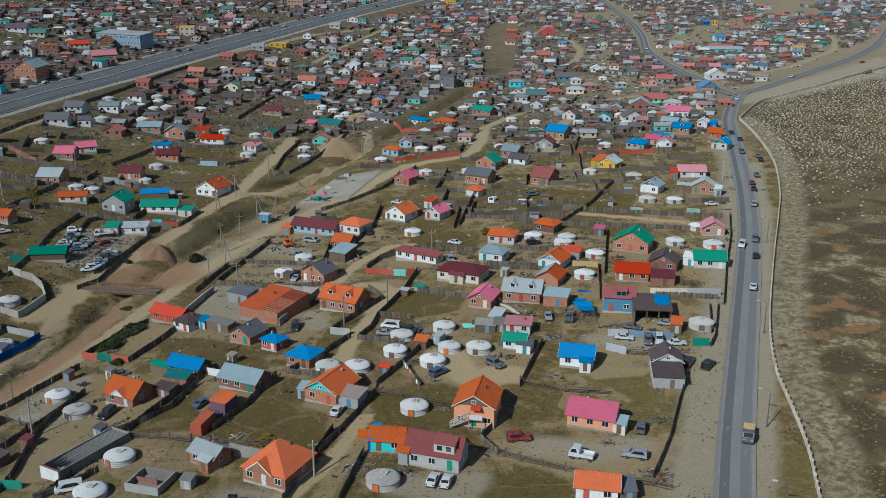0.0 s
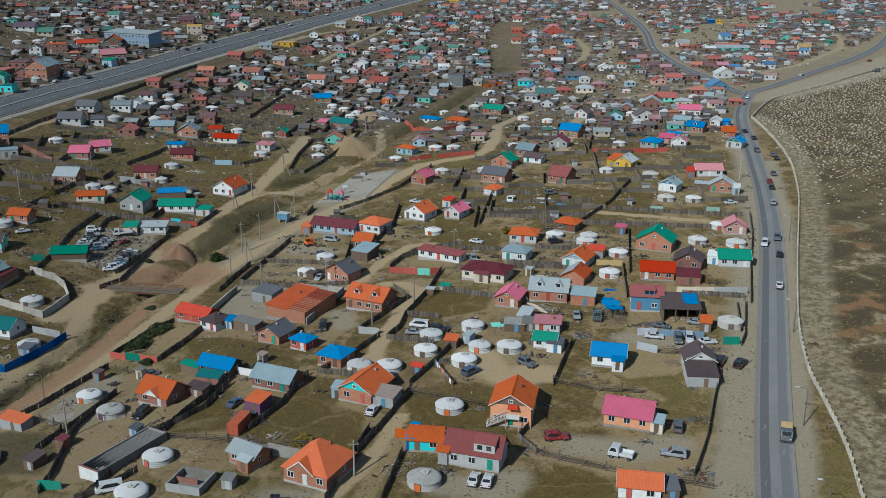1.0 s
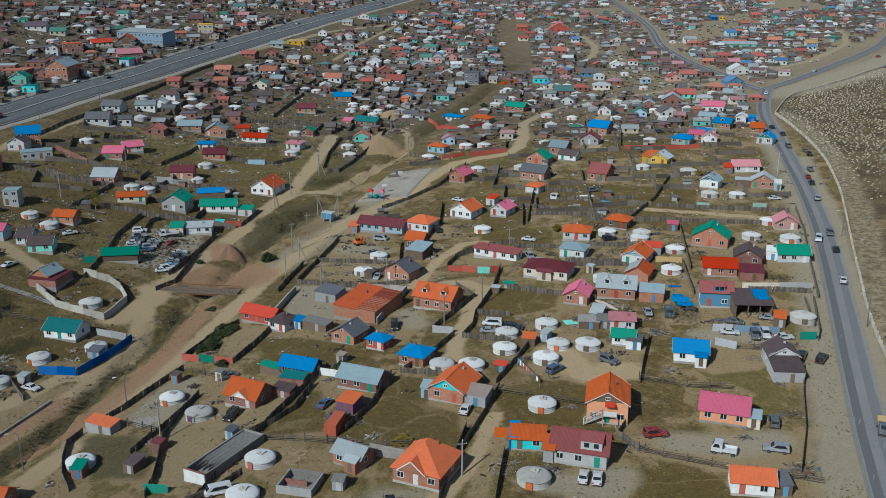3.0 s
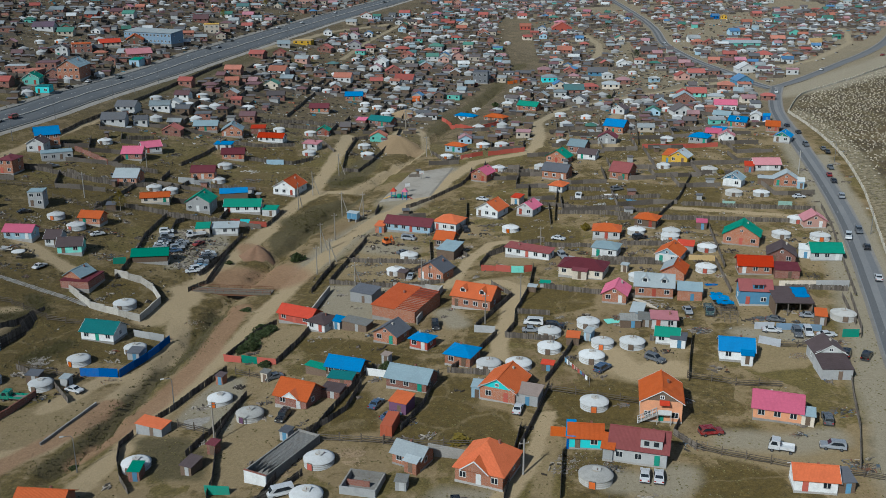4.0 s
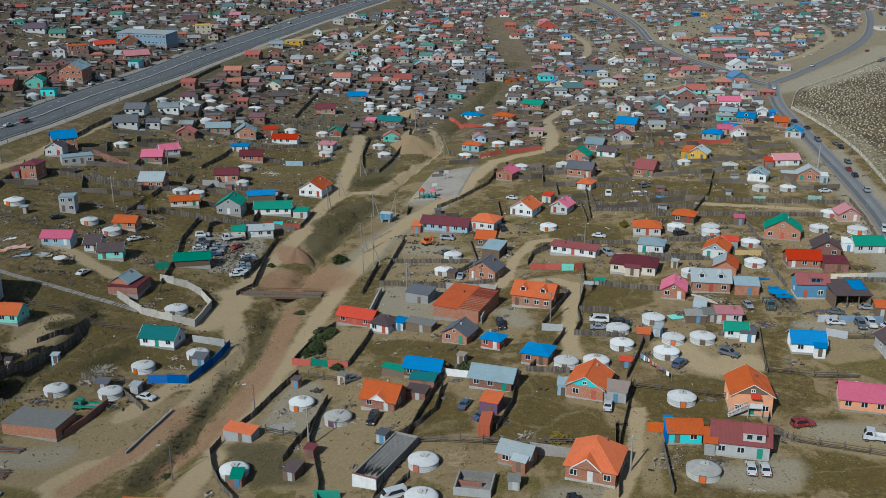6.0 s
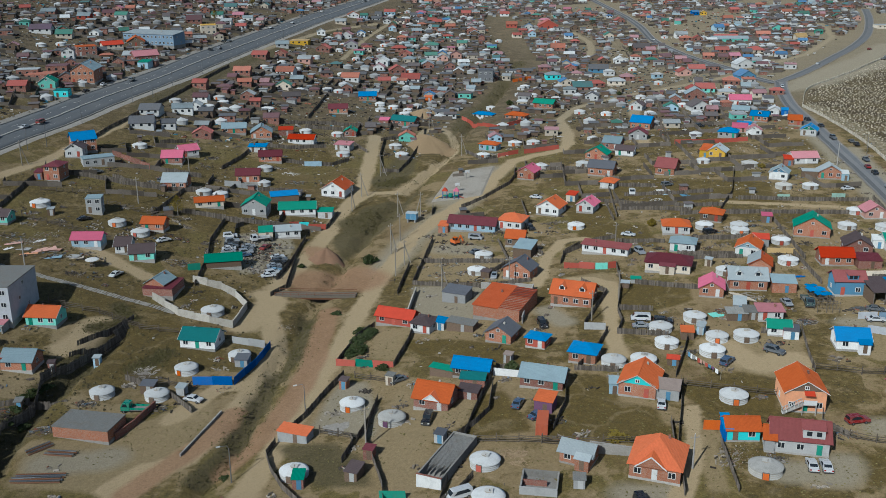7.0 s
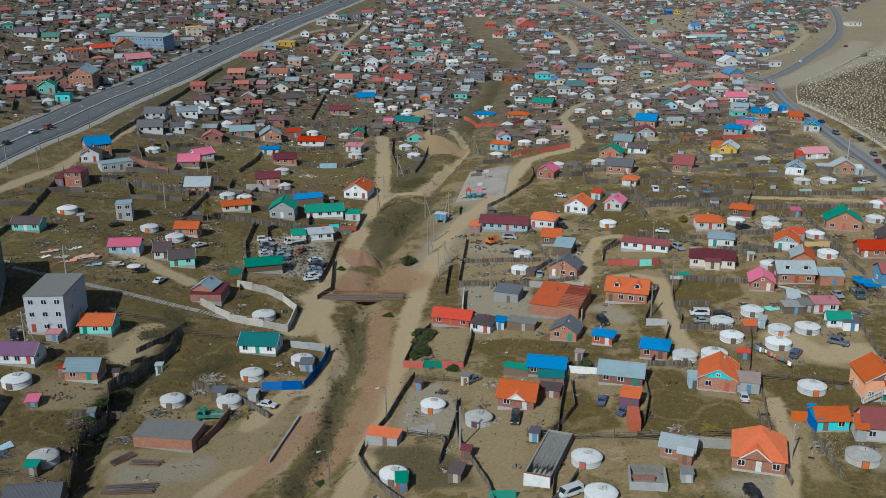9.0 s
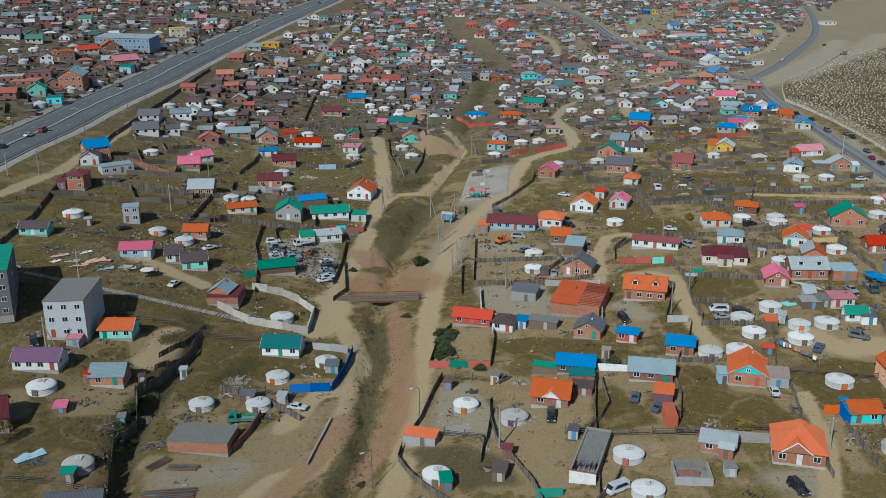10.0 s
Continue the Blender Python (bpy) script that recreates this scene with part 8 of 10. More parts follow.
small_house(138.0, 549.1, -16.0, 8.6, 7.8, 3.0, "hip", "orange", "brick")
small_house(116.2, 531.9, -11.4, 9.5, 7.9, 2.5, "side", "red", "mint")
small_house(109.1, 530.3, 4.9, 6.9, 5.9, 2.5, "front", "red", "redbrick")
small_house(135.3, 599.6, -6.0, 10.3, 7.2, 3.0, "side", "red", "grey")
small_house(349.3, 767.7, -5.6, 11.2, 10.1, 2.5, "flat", "grey", "cream")
small_house(248.9, 695.5, -13.1, 6.0, 4.4, 2.5, "side", "blue", "white")
small_house(103.9, 512.3, -11.7, 11.2, 8.2, 3.0, "front", "steel", "brick")
small_house(93.0, 477.3, 3.3, 10.3, 8.2, 2.5, "front", "brown", "white")
small_house(121.0, 512.4, -11.5, 7.7, 6.1, 3.0, "hip", "grey", "cream")
small_house(162.4, 651.8, -13.2, 6.9, 4.8, 2.5, "side", "orange", "brick")
small_house(176.8, 642.8, -2.4, 6.9, 5.8, 2.5, "side", "pink", "brick")
small_house(135.1, 503.6, -0.2, 6.9, 5.0, 2.5, "side", "rose", "cream")
small_house(147.0, 507.2, -14.1, 6.9, 4.8, 2.5, "hip", "red", "brick")
ger(-140.6, 210.5, 5.7, "log", -13.1)
ger(-123.6, 222.0, 5.7, "orange", -30.8)
ger(-111.7, 228.4, 5.7, "log", -30.3)
ger(-128.3, 209.1, 5.7, "log", -16.5)
ger(-174.9, 217.8, 6.6, "log", -16.0)
ger(-121.3, 255.2, 6.4, "log", -11.4)
ger(-84.4, 194.0, 5.6, "orange", -22.4)
ger(-76.4, 184.0, 5.9, "purple", -30.7, True)
ger(-60.3, 161.7, 5.9, "red", -32.0)
ger(-61.5, 149.3, 6.0, "log", -17.3)
ger(-95.7, 167.9, 5.7, "log", -18.8)
ger(-163.1, 188.0, 6.2, "log", -9.7, True)
ger(-25.7, 199.8, 5.7, "log", -19.8)
ger(-19.1, 198.9, 6.0, "log", -26.2)
ger(-2.3, 201.4, 6.0, "log", -12.4)
ger(-5.8, 179.6, 6.0, "orange", -12.2)
ger(-9.8, 215.7, 5.7, "log", -27.1)
ger(0.3, 220.4, 5.7, "log", -23.4)
ger(-11.0, 207.4, 5.7, "log", -16.6)
ger(1.5, 208.5, 5.4, "orange", -18.6)
ger(8.3, 207.8, 6.0, "log", -19.1)
ger(19.4, 249.2, 5.8, "log", -27.4)
ger(38.9, 253.2, 5.8, "red", -22.1)
ger(44.2, 270.0, 5.7, "red", -19.0)
ger(28.0, 290.0, 5.7, "log", -10.9)
ger(38.1, 286.9, 5.7, "log", -22.1)
ger(36.4, 281.9, 5.7, "orange", -13.2)
ger(69.6, 279.4, 5.7, "log", -14.4)
ger(80.0, 294.2, 5.7, "red", -11.4)
ger(-42.9, 286.0, 5.7, "log", -19.8)
ger(-46.9, 272.1, 5.7, "log", -29.8)
ger(-9.8, 304.3, 5.7, "orange", -24.2)
ger(72.8, 362.8, 6.5, "log", -25.7, True)
ger(-6.8, 379.0, 5.7, "red", -22.8)
ger(10.1, 378.2, 5.7, "log", -11.6)
ger(-26.2, 405.0, 5.7, "orange", -16.0)
ger(-9.5, 423.4, 6.2, "orange", -23.2)
ger(-1.5, 422.2, 6.2, "red", -11.7)
ger(-62.0, 430.4, 6.0, "log", -26.1)
ger(-60.1, 415.3, 6.0, "orange", -18.5)
ger(-116.0, 386.7, 6.0, "log", -20.9)
ger(-115.1, 367.6, 5.0, "log", -16.2)
ger(-129.2, 349.0, 5.7, "orange", -9.3)
ger(-135.0, 349.3, 5.7, "log", -11.5)
ger(-165.6, 397.1, 6.0, "log", -16.1)
ger(-164.0, 478.5, 6.0, "log", -24.9)
ger(-156.7, 309.3, 5.7, "orange", -8.7)
ger(-148.6, 303.4, 6.0, "red", -24.1)
ger(-182.9, 320.6, 6.5, "orange", -20.7)
ger(57.2, 371.5, 5.4, "log", -24.4)
ger(70.4, 417.3, 5.7, "orange", -28.1)
ger(70.9, 328.0, 6.0, "log", -19.3, True)
ger(80.0, 326.2, 5.7, "log", -13.9)
ger(88.3, 466.2, 5.7, "red", -30.7)
ger(34.3, 485.2, 6.0, "red", -18.3)
ger(24.8, 420.6, 5.0, "log", -29.4)
ger(45.4, 475.6, 5.5, "orange", -28.7)
ger(-4.9, 526.3, 5.5, "log", -16.9)
ger(22.2, 547.9, 5.5, "log", -13.6)
ger(15.1, 552.4, 5.0, "log", -14.4)
ger(28.8, 568.5, 5.0, "log", -17.1)
ger(19.9, 571.3, 5.0, "log", -23.5)
ger(32.3, 533.5, 5.5, "log", -8.0)
ger(-65.0, 522.9, 5.7, "log", -31.6)
ger(-58.3, 516.7, 5.7, "orange", -27.7)
ger(-65.3, 508.4, 5.7, "log", -15.2)
ger(-51.2, 510.0, 5.7, "log", -19.2)
ger(-45.4, 522.7, 5.7, "log", -12.6)
ger(-53.4, 499.5, 5.7, "log", -29.0)
ger(-86.9, 546.9, 5.7, "red", -12.0)
ger(-92.9, 548.4, 5.7, "red", -11.7)
ger(-107.6, 538.0, 5.7, "red", -13.8)
ger(-121.4, 485.9, 7.0, "orange", -26.8)
ger(-102.1, 451.6, 5.7, "log", -27.3)
ger(-87.6, 450.2, 5.7, "red", -25.5)
ger(-85.2, 416.6, 6.0, "red", -17.3)
ger(-145.4, 496.9, 6.0, "orange", -24.8)
ger(-148.2, 476.3, 5.7, "log", -13.4)
ger(-142.6, 488.0, 5.7, "orange", -11.7)
ger(-141.0, 474.3, 5.7, "orange", -24.8)
ger(89.1, 488.9, 5.7, "red", -26.0)
ger(124.1, 441.9, 5.7, "orange", -26.7)
ger(132.4, 537.0, 5.7, "orange", -19.8)
ger(65.9, 470.3, 5.7, "orange", -11.3)
ger(56.3, 544.2, 5.7, "log", -16.6)
ger(77.3, 523.4, 5.7, "log", -17.3)
ger(76.7, 505.9, 5.7, "log", -12.8)
ger(-10.6, 152.4, 6.3, "orange", -22.3, True)
ger(62.1, 217.9, 6.2, "log", -13.2, True)
ger(80.1, 276.0, 6.0, "orange", -12.3)
ger(-259.1, 703.0, 5.7, "orange", -20.8)
ger(-251.1, 675.3, 5.7, "log", -19.6)
ger(-259.0, 673.7, 5.7, "log", -17.2)
ger(-246.2, 720.4, 5.7, "log", -25.1)
ger(-216.3, 742.1, 5.7, "orange", -12.0)
ger(-215.7, 720.7, 5.7, "orange", -27.0)
ger(-205.9, 752.1, 5.7, "orange", -9.9)
ger(-188.2, 773.6, 5.7, "orange", -12.3)
ger(-155.2, 811.3, 5.7, "log", -24.0)
ger(-191.7, 674.5, 5.7, "orange", -12.3)
ger(-243.6, 680.6, 5.7, "red", -8.2)
ger(-240.0, 575.9, 5.7, "orange", -10.4)
ger(-248.4, 568.0, 5.7, "log", -23.4)
ger(-123.3, 636.9, 5.7, "orange", -25.8)
ger(-120.5, 605.6, 5.7, "orange", -17.8)
ger(-129.7, 582.7, 5.7, "red", -25.1)
ger(-100.8, 637.0, 5.7, "red", -28.3)
ger(-111.1, 591.6, 5.7, "log", -30.6)
ger(-84.8, 593.9, 5.7, "log", -19.5)
ger(-75.3, 646.4, 5.7, "orange", -31.4)
ger(-83.1, 690.1, 5.7, "orange", -21.0)
ger(-86.4, 669.1, 5.7, "log", -20.1)
ger(-54.9, 701.7, 5.7, "orange", -17.3)
ger(-57.9, 684.7, 5.7, "log", -23.9)
ger(-47.2, 727.7, 5.7, "red", -12.8)
ger(-37.7, 762.5, 5.7, "log", -18.3)
ger(-10.5, 764.8, 5.7, "log", -17.1)
ger(9.6, 771.4, 5.7, "log", -11.4)
ger(-22.4, 719.6, 5.7, "orange", -8.5)
ger(-50.2, 628.9, 5.7, "orange", -19.9)
ger(-42.1, 622.3, 5.7, "orange", -31.4)
ger(-26.1, 879.7, 5.7, "red", -15.8)
ger(4.2, 900.0, 5.7, "log", -23.6)
ger(9.3, 745.4, 5.7, "log", -8.3)
ger(18.4, 704.9, 5.7, "log", -21.4)
ger(6.0, 654.4, 5.7, "red", -16.2)
ger(34.5, 751.2, 5.7, "red", -28.3)
ger(22.8, 576.1, 5.7, "log", -14.7)
ger(78.7, 749.5, 5.7, "orange", -24.2)
ger(79.5, 728.2, 5.7, "orange", -13.9)
ger(66.2, 711.4, 5.7, "orange", -28.5)
ger(115.3, 795.8, 5.7, "orange", -15.6)
ger(86.0, 678.0, 5.7, "orange", -13.8)
ger(107.9, 663.0, 5.7, "log", -8.7)
ger(126.6, 646.9, 5.7, "red", -17.0)
ger(101.4, 622.1, 5.7, "red", -24.5)
ger(163.9, 750.3, 5.7, "red", -22.6)
ger(176.9, 753.5, 5.7, "log", -9.0)
ger(101.0, 566.7, 5.7, "orange", -20.2)
ger(52.5, 587.3, 5.7, "orange", -16.0)
ger(59.1, 585.2, 5.7, "orange", -29.8)
ger(211.2, 694.8, 5.7, "log", -24.7)
ger(222.2, 689.7, 5.7, "log", -17.6)
ger(210.1, 656.7, 5.7, "orange", -14.2)
ger(187.9, 616.5, 5.7, "log", -14.1)
ger(205.4, 731.9, 5.7, "orange", -25.5)
ger(284.3, 774.4, 5.7, "orange", -29.3)
ger(285.6, 757.8, 5.7, "log", -12.1)
ger(246.3, 684.0, 5.7, "log", -30.6)
ger(103.8, 530.9, 5.7, "log", -10.7)
ger(129.0, 613.0, 5.7, "log", -22.5)
car(-119.9, 206.5, -26.5, "sedan", "white")
car(-133.8, 203.2, 169.6, "truck", "green")
car(-66.3, 151.7, -157.7, "van", "white")
car(-35.8, 144.2, -85.2, "suv", "black")
car(-69.3, 181.5, -106.8, "suv", "black")
car(-50.3, 183.7, 62.6, "sedan", "blue")
car(-47.3, 177.9, 35.4, "sedan", "blue")
car(-21.5, 178.6, 73.2, "sedan", "white")
car(-12.8, 222.2, 167.7, "van", "white")
car(-13.9, 217.8, -6.0, "sedan", "silver")
car(-8.0, 219.4, -16.0, "suv", "black")
car(-36.8, 225.6, -88.0, "suv", "black")
car(-43.0, 303.8, -22.3, "van", "silver")
car(-44.7, 290.4, 31.8, "sedan", "grey")
car(-42.6, 266.7, -103.9, "sedan", "silver")
car(-1.0, 195.7, 45.8, "suv", "blue")
car(11.5, 199.3, -46.8, "suv", "grey")
car(26.1, 225.5, -91.0, "sedan", "silver")
car(30.9, 222.9, -100.3, "truck", "teal")
car(-74.1, 203.8, -150.0, "sedan", "grey")
car(-149.9, 273.1, 62.1, "sedan", "white")
car(-141.1, 300.0, 35.1, "sedan", "white")
car(-121.2, 297.0, 12.8, "sedan", "silver")
car(-120.8, 301.6, 2.7, "sedan", "grey")
car(-120.9, 305.5, 14.7, "suv", "silver")
car(-121.9, 309.6, 5.5, "suv", "white")
car(-114.4, 308.8, -157.9, "truck", "white")
car(-121.3, 299.4, 8.0, "sedan", "white")
car(-121.0, 303.6, 6.0, "sedan", "black")
car(-116.3, 295.4, 20.0, "sedan", "blue")
car(-116.0, 297.9, 14.0, "suv", "silver")
car(-115.8, 300.3, 11.0, "sedan", "grey")
car(-115.6, 302.7, 12.0, "sedan", "silver")
car(-110.4, 303.2, 60.0, "sedan", "red")
car(-106.2, 296.4, 18.0, "sedan", "white")
car(-105.8, 291.7, 15.0, "suv", "black")
car(-106.6, 287.4, 20.0, "sedan", "grey")
car(-107.0, 283.5, 22.0, "suv", "white")
car(-105.4, 294.0, 16.1, "suv", "grey")
car(-106.9, 289.3, 17.0, "sedan", "silver")
car(-106.4, 285.5, 29.7, "sedan", "sky")
car(-108.1, 281.5, 14.2, "sedan", "white")
car(-166.8, 309.9, 38.0, "sedan", "black")
car(-173.5, 358.3, 33.2, "sedan", "grey")
car(-150.1, 357.2, 47.5, "suv", "grey")
car(3.7, 290.5, -27.3, "sedan", "white")
car(-24.4, 308.0, -74.9, "suv", "black")
car(2.2, 273.2, -79.6, "suv", "silver")
car(27.6, 283.8, 12.7, "suv", "black")
car(-16.3, 339.3, -29.2, "sedan", "white")
car(19.1, 365.8, -103.5, "truck", "white")
car(14.9, 366.3, -108.5, "truck", "red")
car(32.3, 340.3, 20.7, "suv", "grey")
car(91.6, 321.7, 3.0, "sedan", "white")
car(78.4, 434.8, -5.1, "suv", "black")
car(17.1, 332.7, -104.0, "truck", "white")
car(5.0, 476.3, 57.0, "sedan", "grey")
car(-180.1, 238.3, -75.1, "suv", "black")
car(14.5, 167.2, 5.4, "suv", "red")
car(24.5, 160.8, 156.6, "pickup", "white")
car(35.4, 160.2, 164.8, "suv", "silver")
car(38.6, 170.4, 74.6, "suv", "grey")
car(42.5, 211.9, -12.2, "sedan", "white")
car(45.4, 217.6, -23.3, "sedan", "grey")
car(54.1, 219.0, -18.3, "sedan", "silver")
car(50.3, 209.9, -99.7, "suv", "white")
car(47.7, 209.8, -98.7, "suv", "grey")
car(54.0, 208.1, 3.4, "sedan", "white")
car(54.4, 198.2, 60.6, "suv", "black")
car(58.3, 196.6, 53.9, "suv", "black")
car(0.6, 152.0, 76.4, "sedan", "white")
car(-1.8, 152.5, 75.2, "sedan", "white")
car(57.5, 164.3, -108.5, "pickup", "grey", z=0.2, load="ochre")
car(81.3, 240.6, 70.9, "sedan", "white", z=0.2)
car(89.5, 265.4, 73.1, "sedan", "black", z=0.2)
car(88.4, 275.2, -112.6, "suv", "white", z=0.2)
car(93.8, 280.3, -106.9, "suv", "grey", z=0.2)
car(105.2, 319.1, 73.2, "suv", "silver", z=0.2)
car(113.4, 348.7, 75.0, "sedan", "red", z=0.2)
car(128.1, 389.8, 77.4, "sedan", "grey", z=0.2)
car(158.3, 525.6, -108.9, "sedan", "white", z=0.2,far=True)
car(-211.8, 407.6, 64.2, "sedan", "white", z=0.2)
car(-208.1, 415.8, 75.1, "van", "red", z=0.2)
car(-217.9, 390.3, 85.2, "sedan", "black", z=0.2)
car(-189.5, 509.1, 79.0, "suv", "grey", z=0.2)
car(-199.7, 492.5, 81.2, "sedan", "white", z=0.2,far=True)
car(-204.1, 476.5, 64.4, "sedan", "black", z=0.2,far=True)
car(-174.1, 598.5, 73.7, "sedan", "white", z=0.2,far=True)
car(-169.6, 606.8, 74.8, "sedan", "white", z=0.2,far=True)
car(-158.6, 643.6, 75.9, "sedan", "black", z=0.2,far=True)
car(-155.5, 648.6, 74.1, "sedan", "grey", z=0.2,far=True)
car(-158.5, 619.9, 73.9, "sedan", "silver", z=0.2,far=True)
car(-157.8, 672.9, 77.7, "sedan", "white", z=0.2,far=True)
car(-150.8, 691.7, 76.9, "sedan", "silver", z=0.2,far=True)
car(-163.0, 610.9, 79.0, "sedan", "black", z=0.2,far=True)
car(-134.1, 722.7, 79.0, "sedan", "white", z=0.2,far=True)
car(-130.3, 750.6, 77.0, "sedan", "black", z=0.2,far=True)
car(-120.4, 757.3, 74.6, "sedan", "white", z=0.2,far=True)
car(-99.6, 825.1, 76.1, "sedan", "white", z=0.2,far=True)
car(-115.1, 794.7, 71.1, "sedan", "grey", z=0.2,far=True)
car(-61.5, 929.0, 75.3, "sedan", "black", z=0.2,far=True)
car(129.5, 420.1, -97.4, "sedan", "black", z=0.2)
car(123.9, 397.5, -96.8, "suv", "grey", z=0.2)
car(127.4, 384.0, -102.7, "sedan", "black", z=0.2)
car(118.4, 359.5, -98.5, "sedan", "grey", z=0.2)
car(111.1, 339.2, -103.7, "sedan", "black", z=0.2)
car(129.8, 434.4, -94.4, "sedan", "black", z=0.2,far=True)
car(210.3, 591.2, 53.0, "sedan", "white", z=0.2,far=True)
car(152.4, 743.8, -88.0, "sedan", "white", z=0.2,far=True)
car(278.4, 655.2, 40.6, "sedan", "red", far=True)
car(261.1, 602.7, 37.7, "truck", "grey")
fence("wood", "-", -100.1, 182.3, -101.7, 177.5, -100.4, 171.1, -97.9, 163.8, -94.8, 158.2)
fence("wood", "-", -78.9, 195.5, -81.0, 185.9, -82.0, 176.2, -80.5, 166.5, -79.5, 158.7, -79.6, 153.0)
fence("wood", "-", -70.2, 149.4, -65.1, 165.5, -59.4, 183.0, -54.0, 197.4)
fence("rail", "-", -91.3, 183.6, -83.7, 178.7)
fence("rail", "-", -68.7, 173.9, -61.3, 170.3, -48.6, 167.2, -44.0, 165.6)
fence("rail", "-", -48.4, 167.6, -37.1, 165.4, -29.7, 164.7)
fence("concrete", "grey", -39.0, 162.0, -32.4, 160.4)
fence("wood", "-", -35.0, 198.3, -25.7, 195.5)
fence("wood", "-", -51.8, 203.2, -45.2, 200.7)
fence("rail", "-", -18.4, 188.7, -8.8, 184.7, -0.2, 181.1, 7.4, 178.3)
fence("wood", "-", -13.6, 189.3, -17.8, 177.0, -21.8, 166.8, -23.3, 162.6)
fence("metal", "orange", -16.4, 168.3, -12.6, 167.6, high=1.1)
fence("metal", "red", -88.0, 218.8, -83.5, 216.6)
fence("metal", "green", -83.3, 216.6, -79.3, 214.5)
fence("metal", "red", -79.3, 214.5, -74.6, 212.3)
fence("wood", "-", -74.6, 212.3, -70.1, 226.8, -66.7, 243.5)
fence("wood", "-", -87.9, 219.1, -83.1, 233.6, -78.0, 241.0)
fence("wood", "-", -56.6, 307.2, -66.1, 268.3)
fence("wood", "-", -66.1, 268.3, -56.9, 263.4, -44.2, 258.5)
fence("wood", "-", -61.6, 286.7, -48.4, 282.3, -37.8, 278.9)
fence("concrete", "white", -65.6, 261.8, -69.2, 244.8)
fence("concrete", "grey", -47.4, 258.7, -34.1, 251.6, -41.3, 228.7)
fence("wood", "-", -44.2, 258.5, -33.3, 258.5)
fence("concrete", "white", -129.0, 274.0, -120.6, 270.9, -116.2, 266.1, -112.6, 259.1, -115.1, 247.2)
fence("concrete", "white", -138.2, 261.6, -130.1, 253.0, -121.5, 249.5, -115.1, 246.6)
fence("concrete", "grey", -113.0, 199.9, -115.9, 191.5, -119.2, 182.2, high=0.35)
fence("brick", "redbrick", -127.9, 204.6, -130.6, 196.8, -133.7, 191.0, high=0.85)
fence("wood", "-", -141.1, 244.5, -148.6, 227.5, -154.9, 214.3, -154.1, 204.9, -157.8, 195.3, -157.3, 181.6, -155.4, 176.0, high=1.9)
fence("rail", "-", -136.5, 218.1, -126.7, 215.0, -122.3, 212.4)
fence("wood", "-", -122.9, 213.9, -121.7, 206.8)
fence("metal", "bluepaint", -121.2, 215.0, -112.0, 213.7, high=1.2)
fence("metal", "bluepaint", -111.6, 213.6, -107.5, 224.2, -104.6, 234.7)
fence("metal", "grey", -114.5, 237.7, -106.0, 234.3)
fence("metal", "red", -103.9, 324.7, -100.7, 325.1)
fence("metal", "turquoise", -100.7, 325.1, -97.4, 325.4)
fence("metal", "red", -97.5, 324.3, -91.6, 324.2)
fence("wood", "-", -91.6, 324.2, -87.5, 339.1)
fence("wood", "-", -128.1, 271.2, -126.8, 290.6, -127.5, 303.7, -124.9, 323.9)
fence("wood", "-", -105.7, 279.1, -101.7, 294.8, -98.1, 314.8)
fence("rail", "-", -185.3, 308.9, -163.9, 298.6, -147.6, 293.9)
fence("rail", "-", -163.1, 325.9, -145.4, 320.4, -137.4, 318.9)
fence("rail", "-", -163.2, 253.4, -149.9, 250.6, -138.6, 244.1, -128.5, 242.5)
fence("wood", "-", -65.9, 445.2, -69.3, 417.7, -69.5, 391.9, -62.9, 389.7, -57.8, 404.5, -48.3, 443.0, -45.9, 467.0)
fence("wood", "-", -191.1, 361.1, -194.2, 316.8, -199.2, 295.3)
fence("wood", "-", -148.1, 572.4, -166.9, 485.6, -182.1, 418.4, -189.0, 375.3)
fence("brick", "redbrick", -172.9, 382.1, -157.2, 370.0)
fence("brick", "red", -25.1, 489.7, -17.0, 471.4, -11.3, 460.1, 2.9, 473.2)
fence("metal", "red", -20.6, 401.1, -11.0, 406.1)
fence("metal", "red", -8.8, 405.1, 7.3, 409.6)
fence("wood", "-", -148.3, 347.7, -127.2, 352.8, -122.9, 368.9)
fence("rail", "-", -206.2, 329.5, -197.5, 336.9)
fence("wood", "-", -114.3, 401.1, -90.6, 398.8, -82.7, 407.6)
fence("wood", "-", -132.1, 380.6, -126.6, 398.6, -121.6, 425.2)
fence("wood", "-", -101.6, 480.6, -94.4, 527.2, -86.3, 573.9)
fence("wood", "-", -120.7, 461.8, -96.9, 470.5, -75.5, 470.5)
fence("wood", "-", -25.4, 309.4, -30.2, 293.3, -25.3, 281.4)
fence("wood", "-", -12.8, 286.6, -19.0, 279.8, -22.4, 270.5)
fence("wood", "-", -20.6, 252.0, -16.0, 242.1, -22.2, 230.9, -27.0, 222.1)
fence("wood", "-", -22.2, 217.8, -26.7, 209.2, -29.7, 204.6, -34.1, 198.6)
fence("sheet", "grey", -27.5, 220.2, -22.5, 218.8)
fence("wood", "-", -6.9, 247.2, 5.7, 240.4, 15.0, 236.2)
fence("wood", "-", -20.5, 215.8, -9.1, 211.8)
fence("wood", "-", -16.0, 230.1, -8.0, 227.5)
fence("wood", "-", 24.0, 279.2, 37.8, 276.4)
fence("wood", "-", 22.5, 262.3, 29.8, 262.2)
fence("wood", "-", -32.4, 415.6, -27.0, 396.8, -21.0, 401.3)
fence("wood", "-", 26.5, 315.0, 42.1, 310.3)
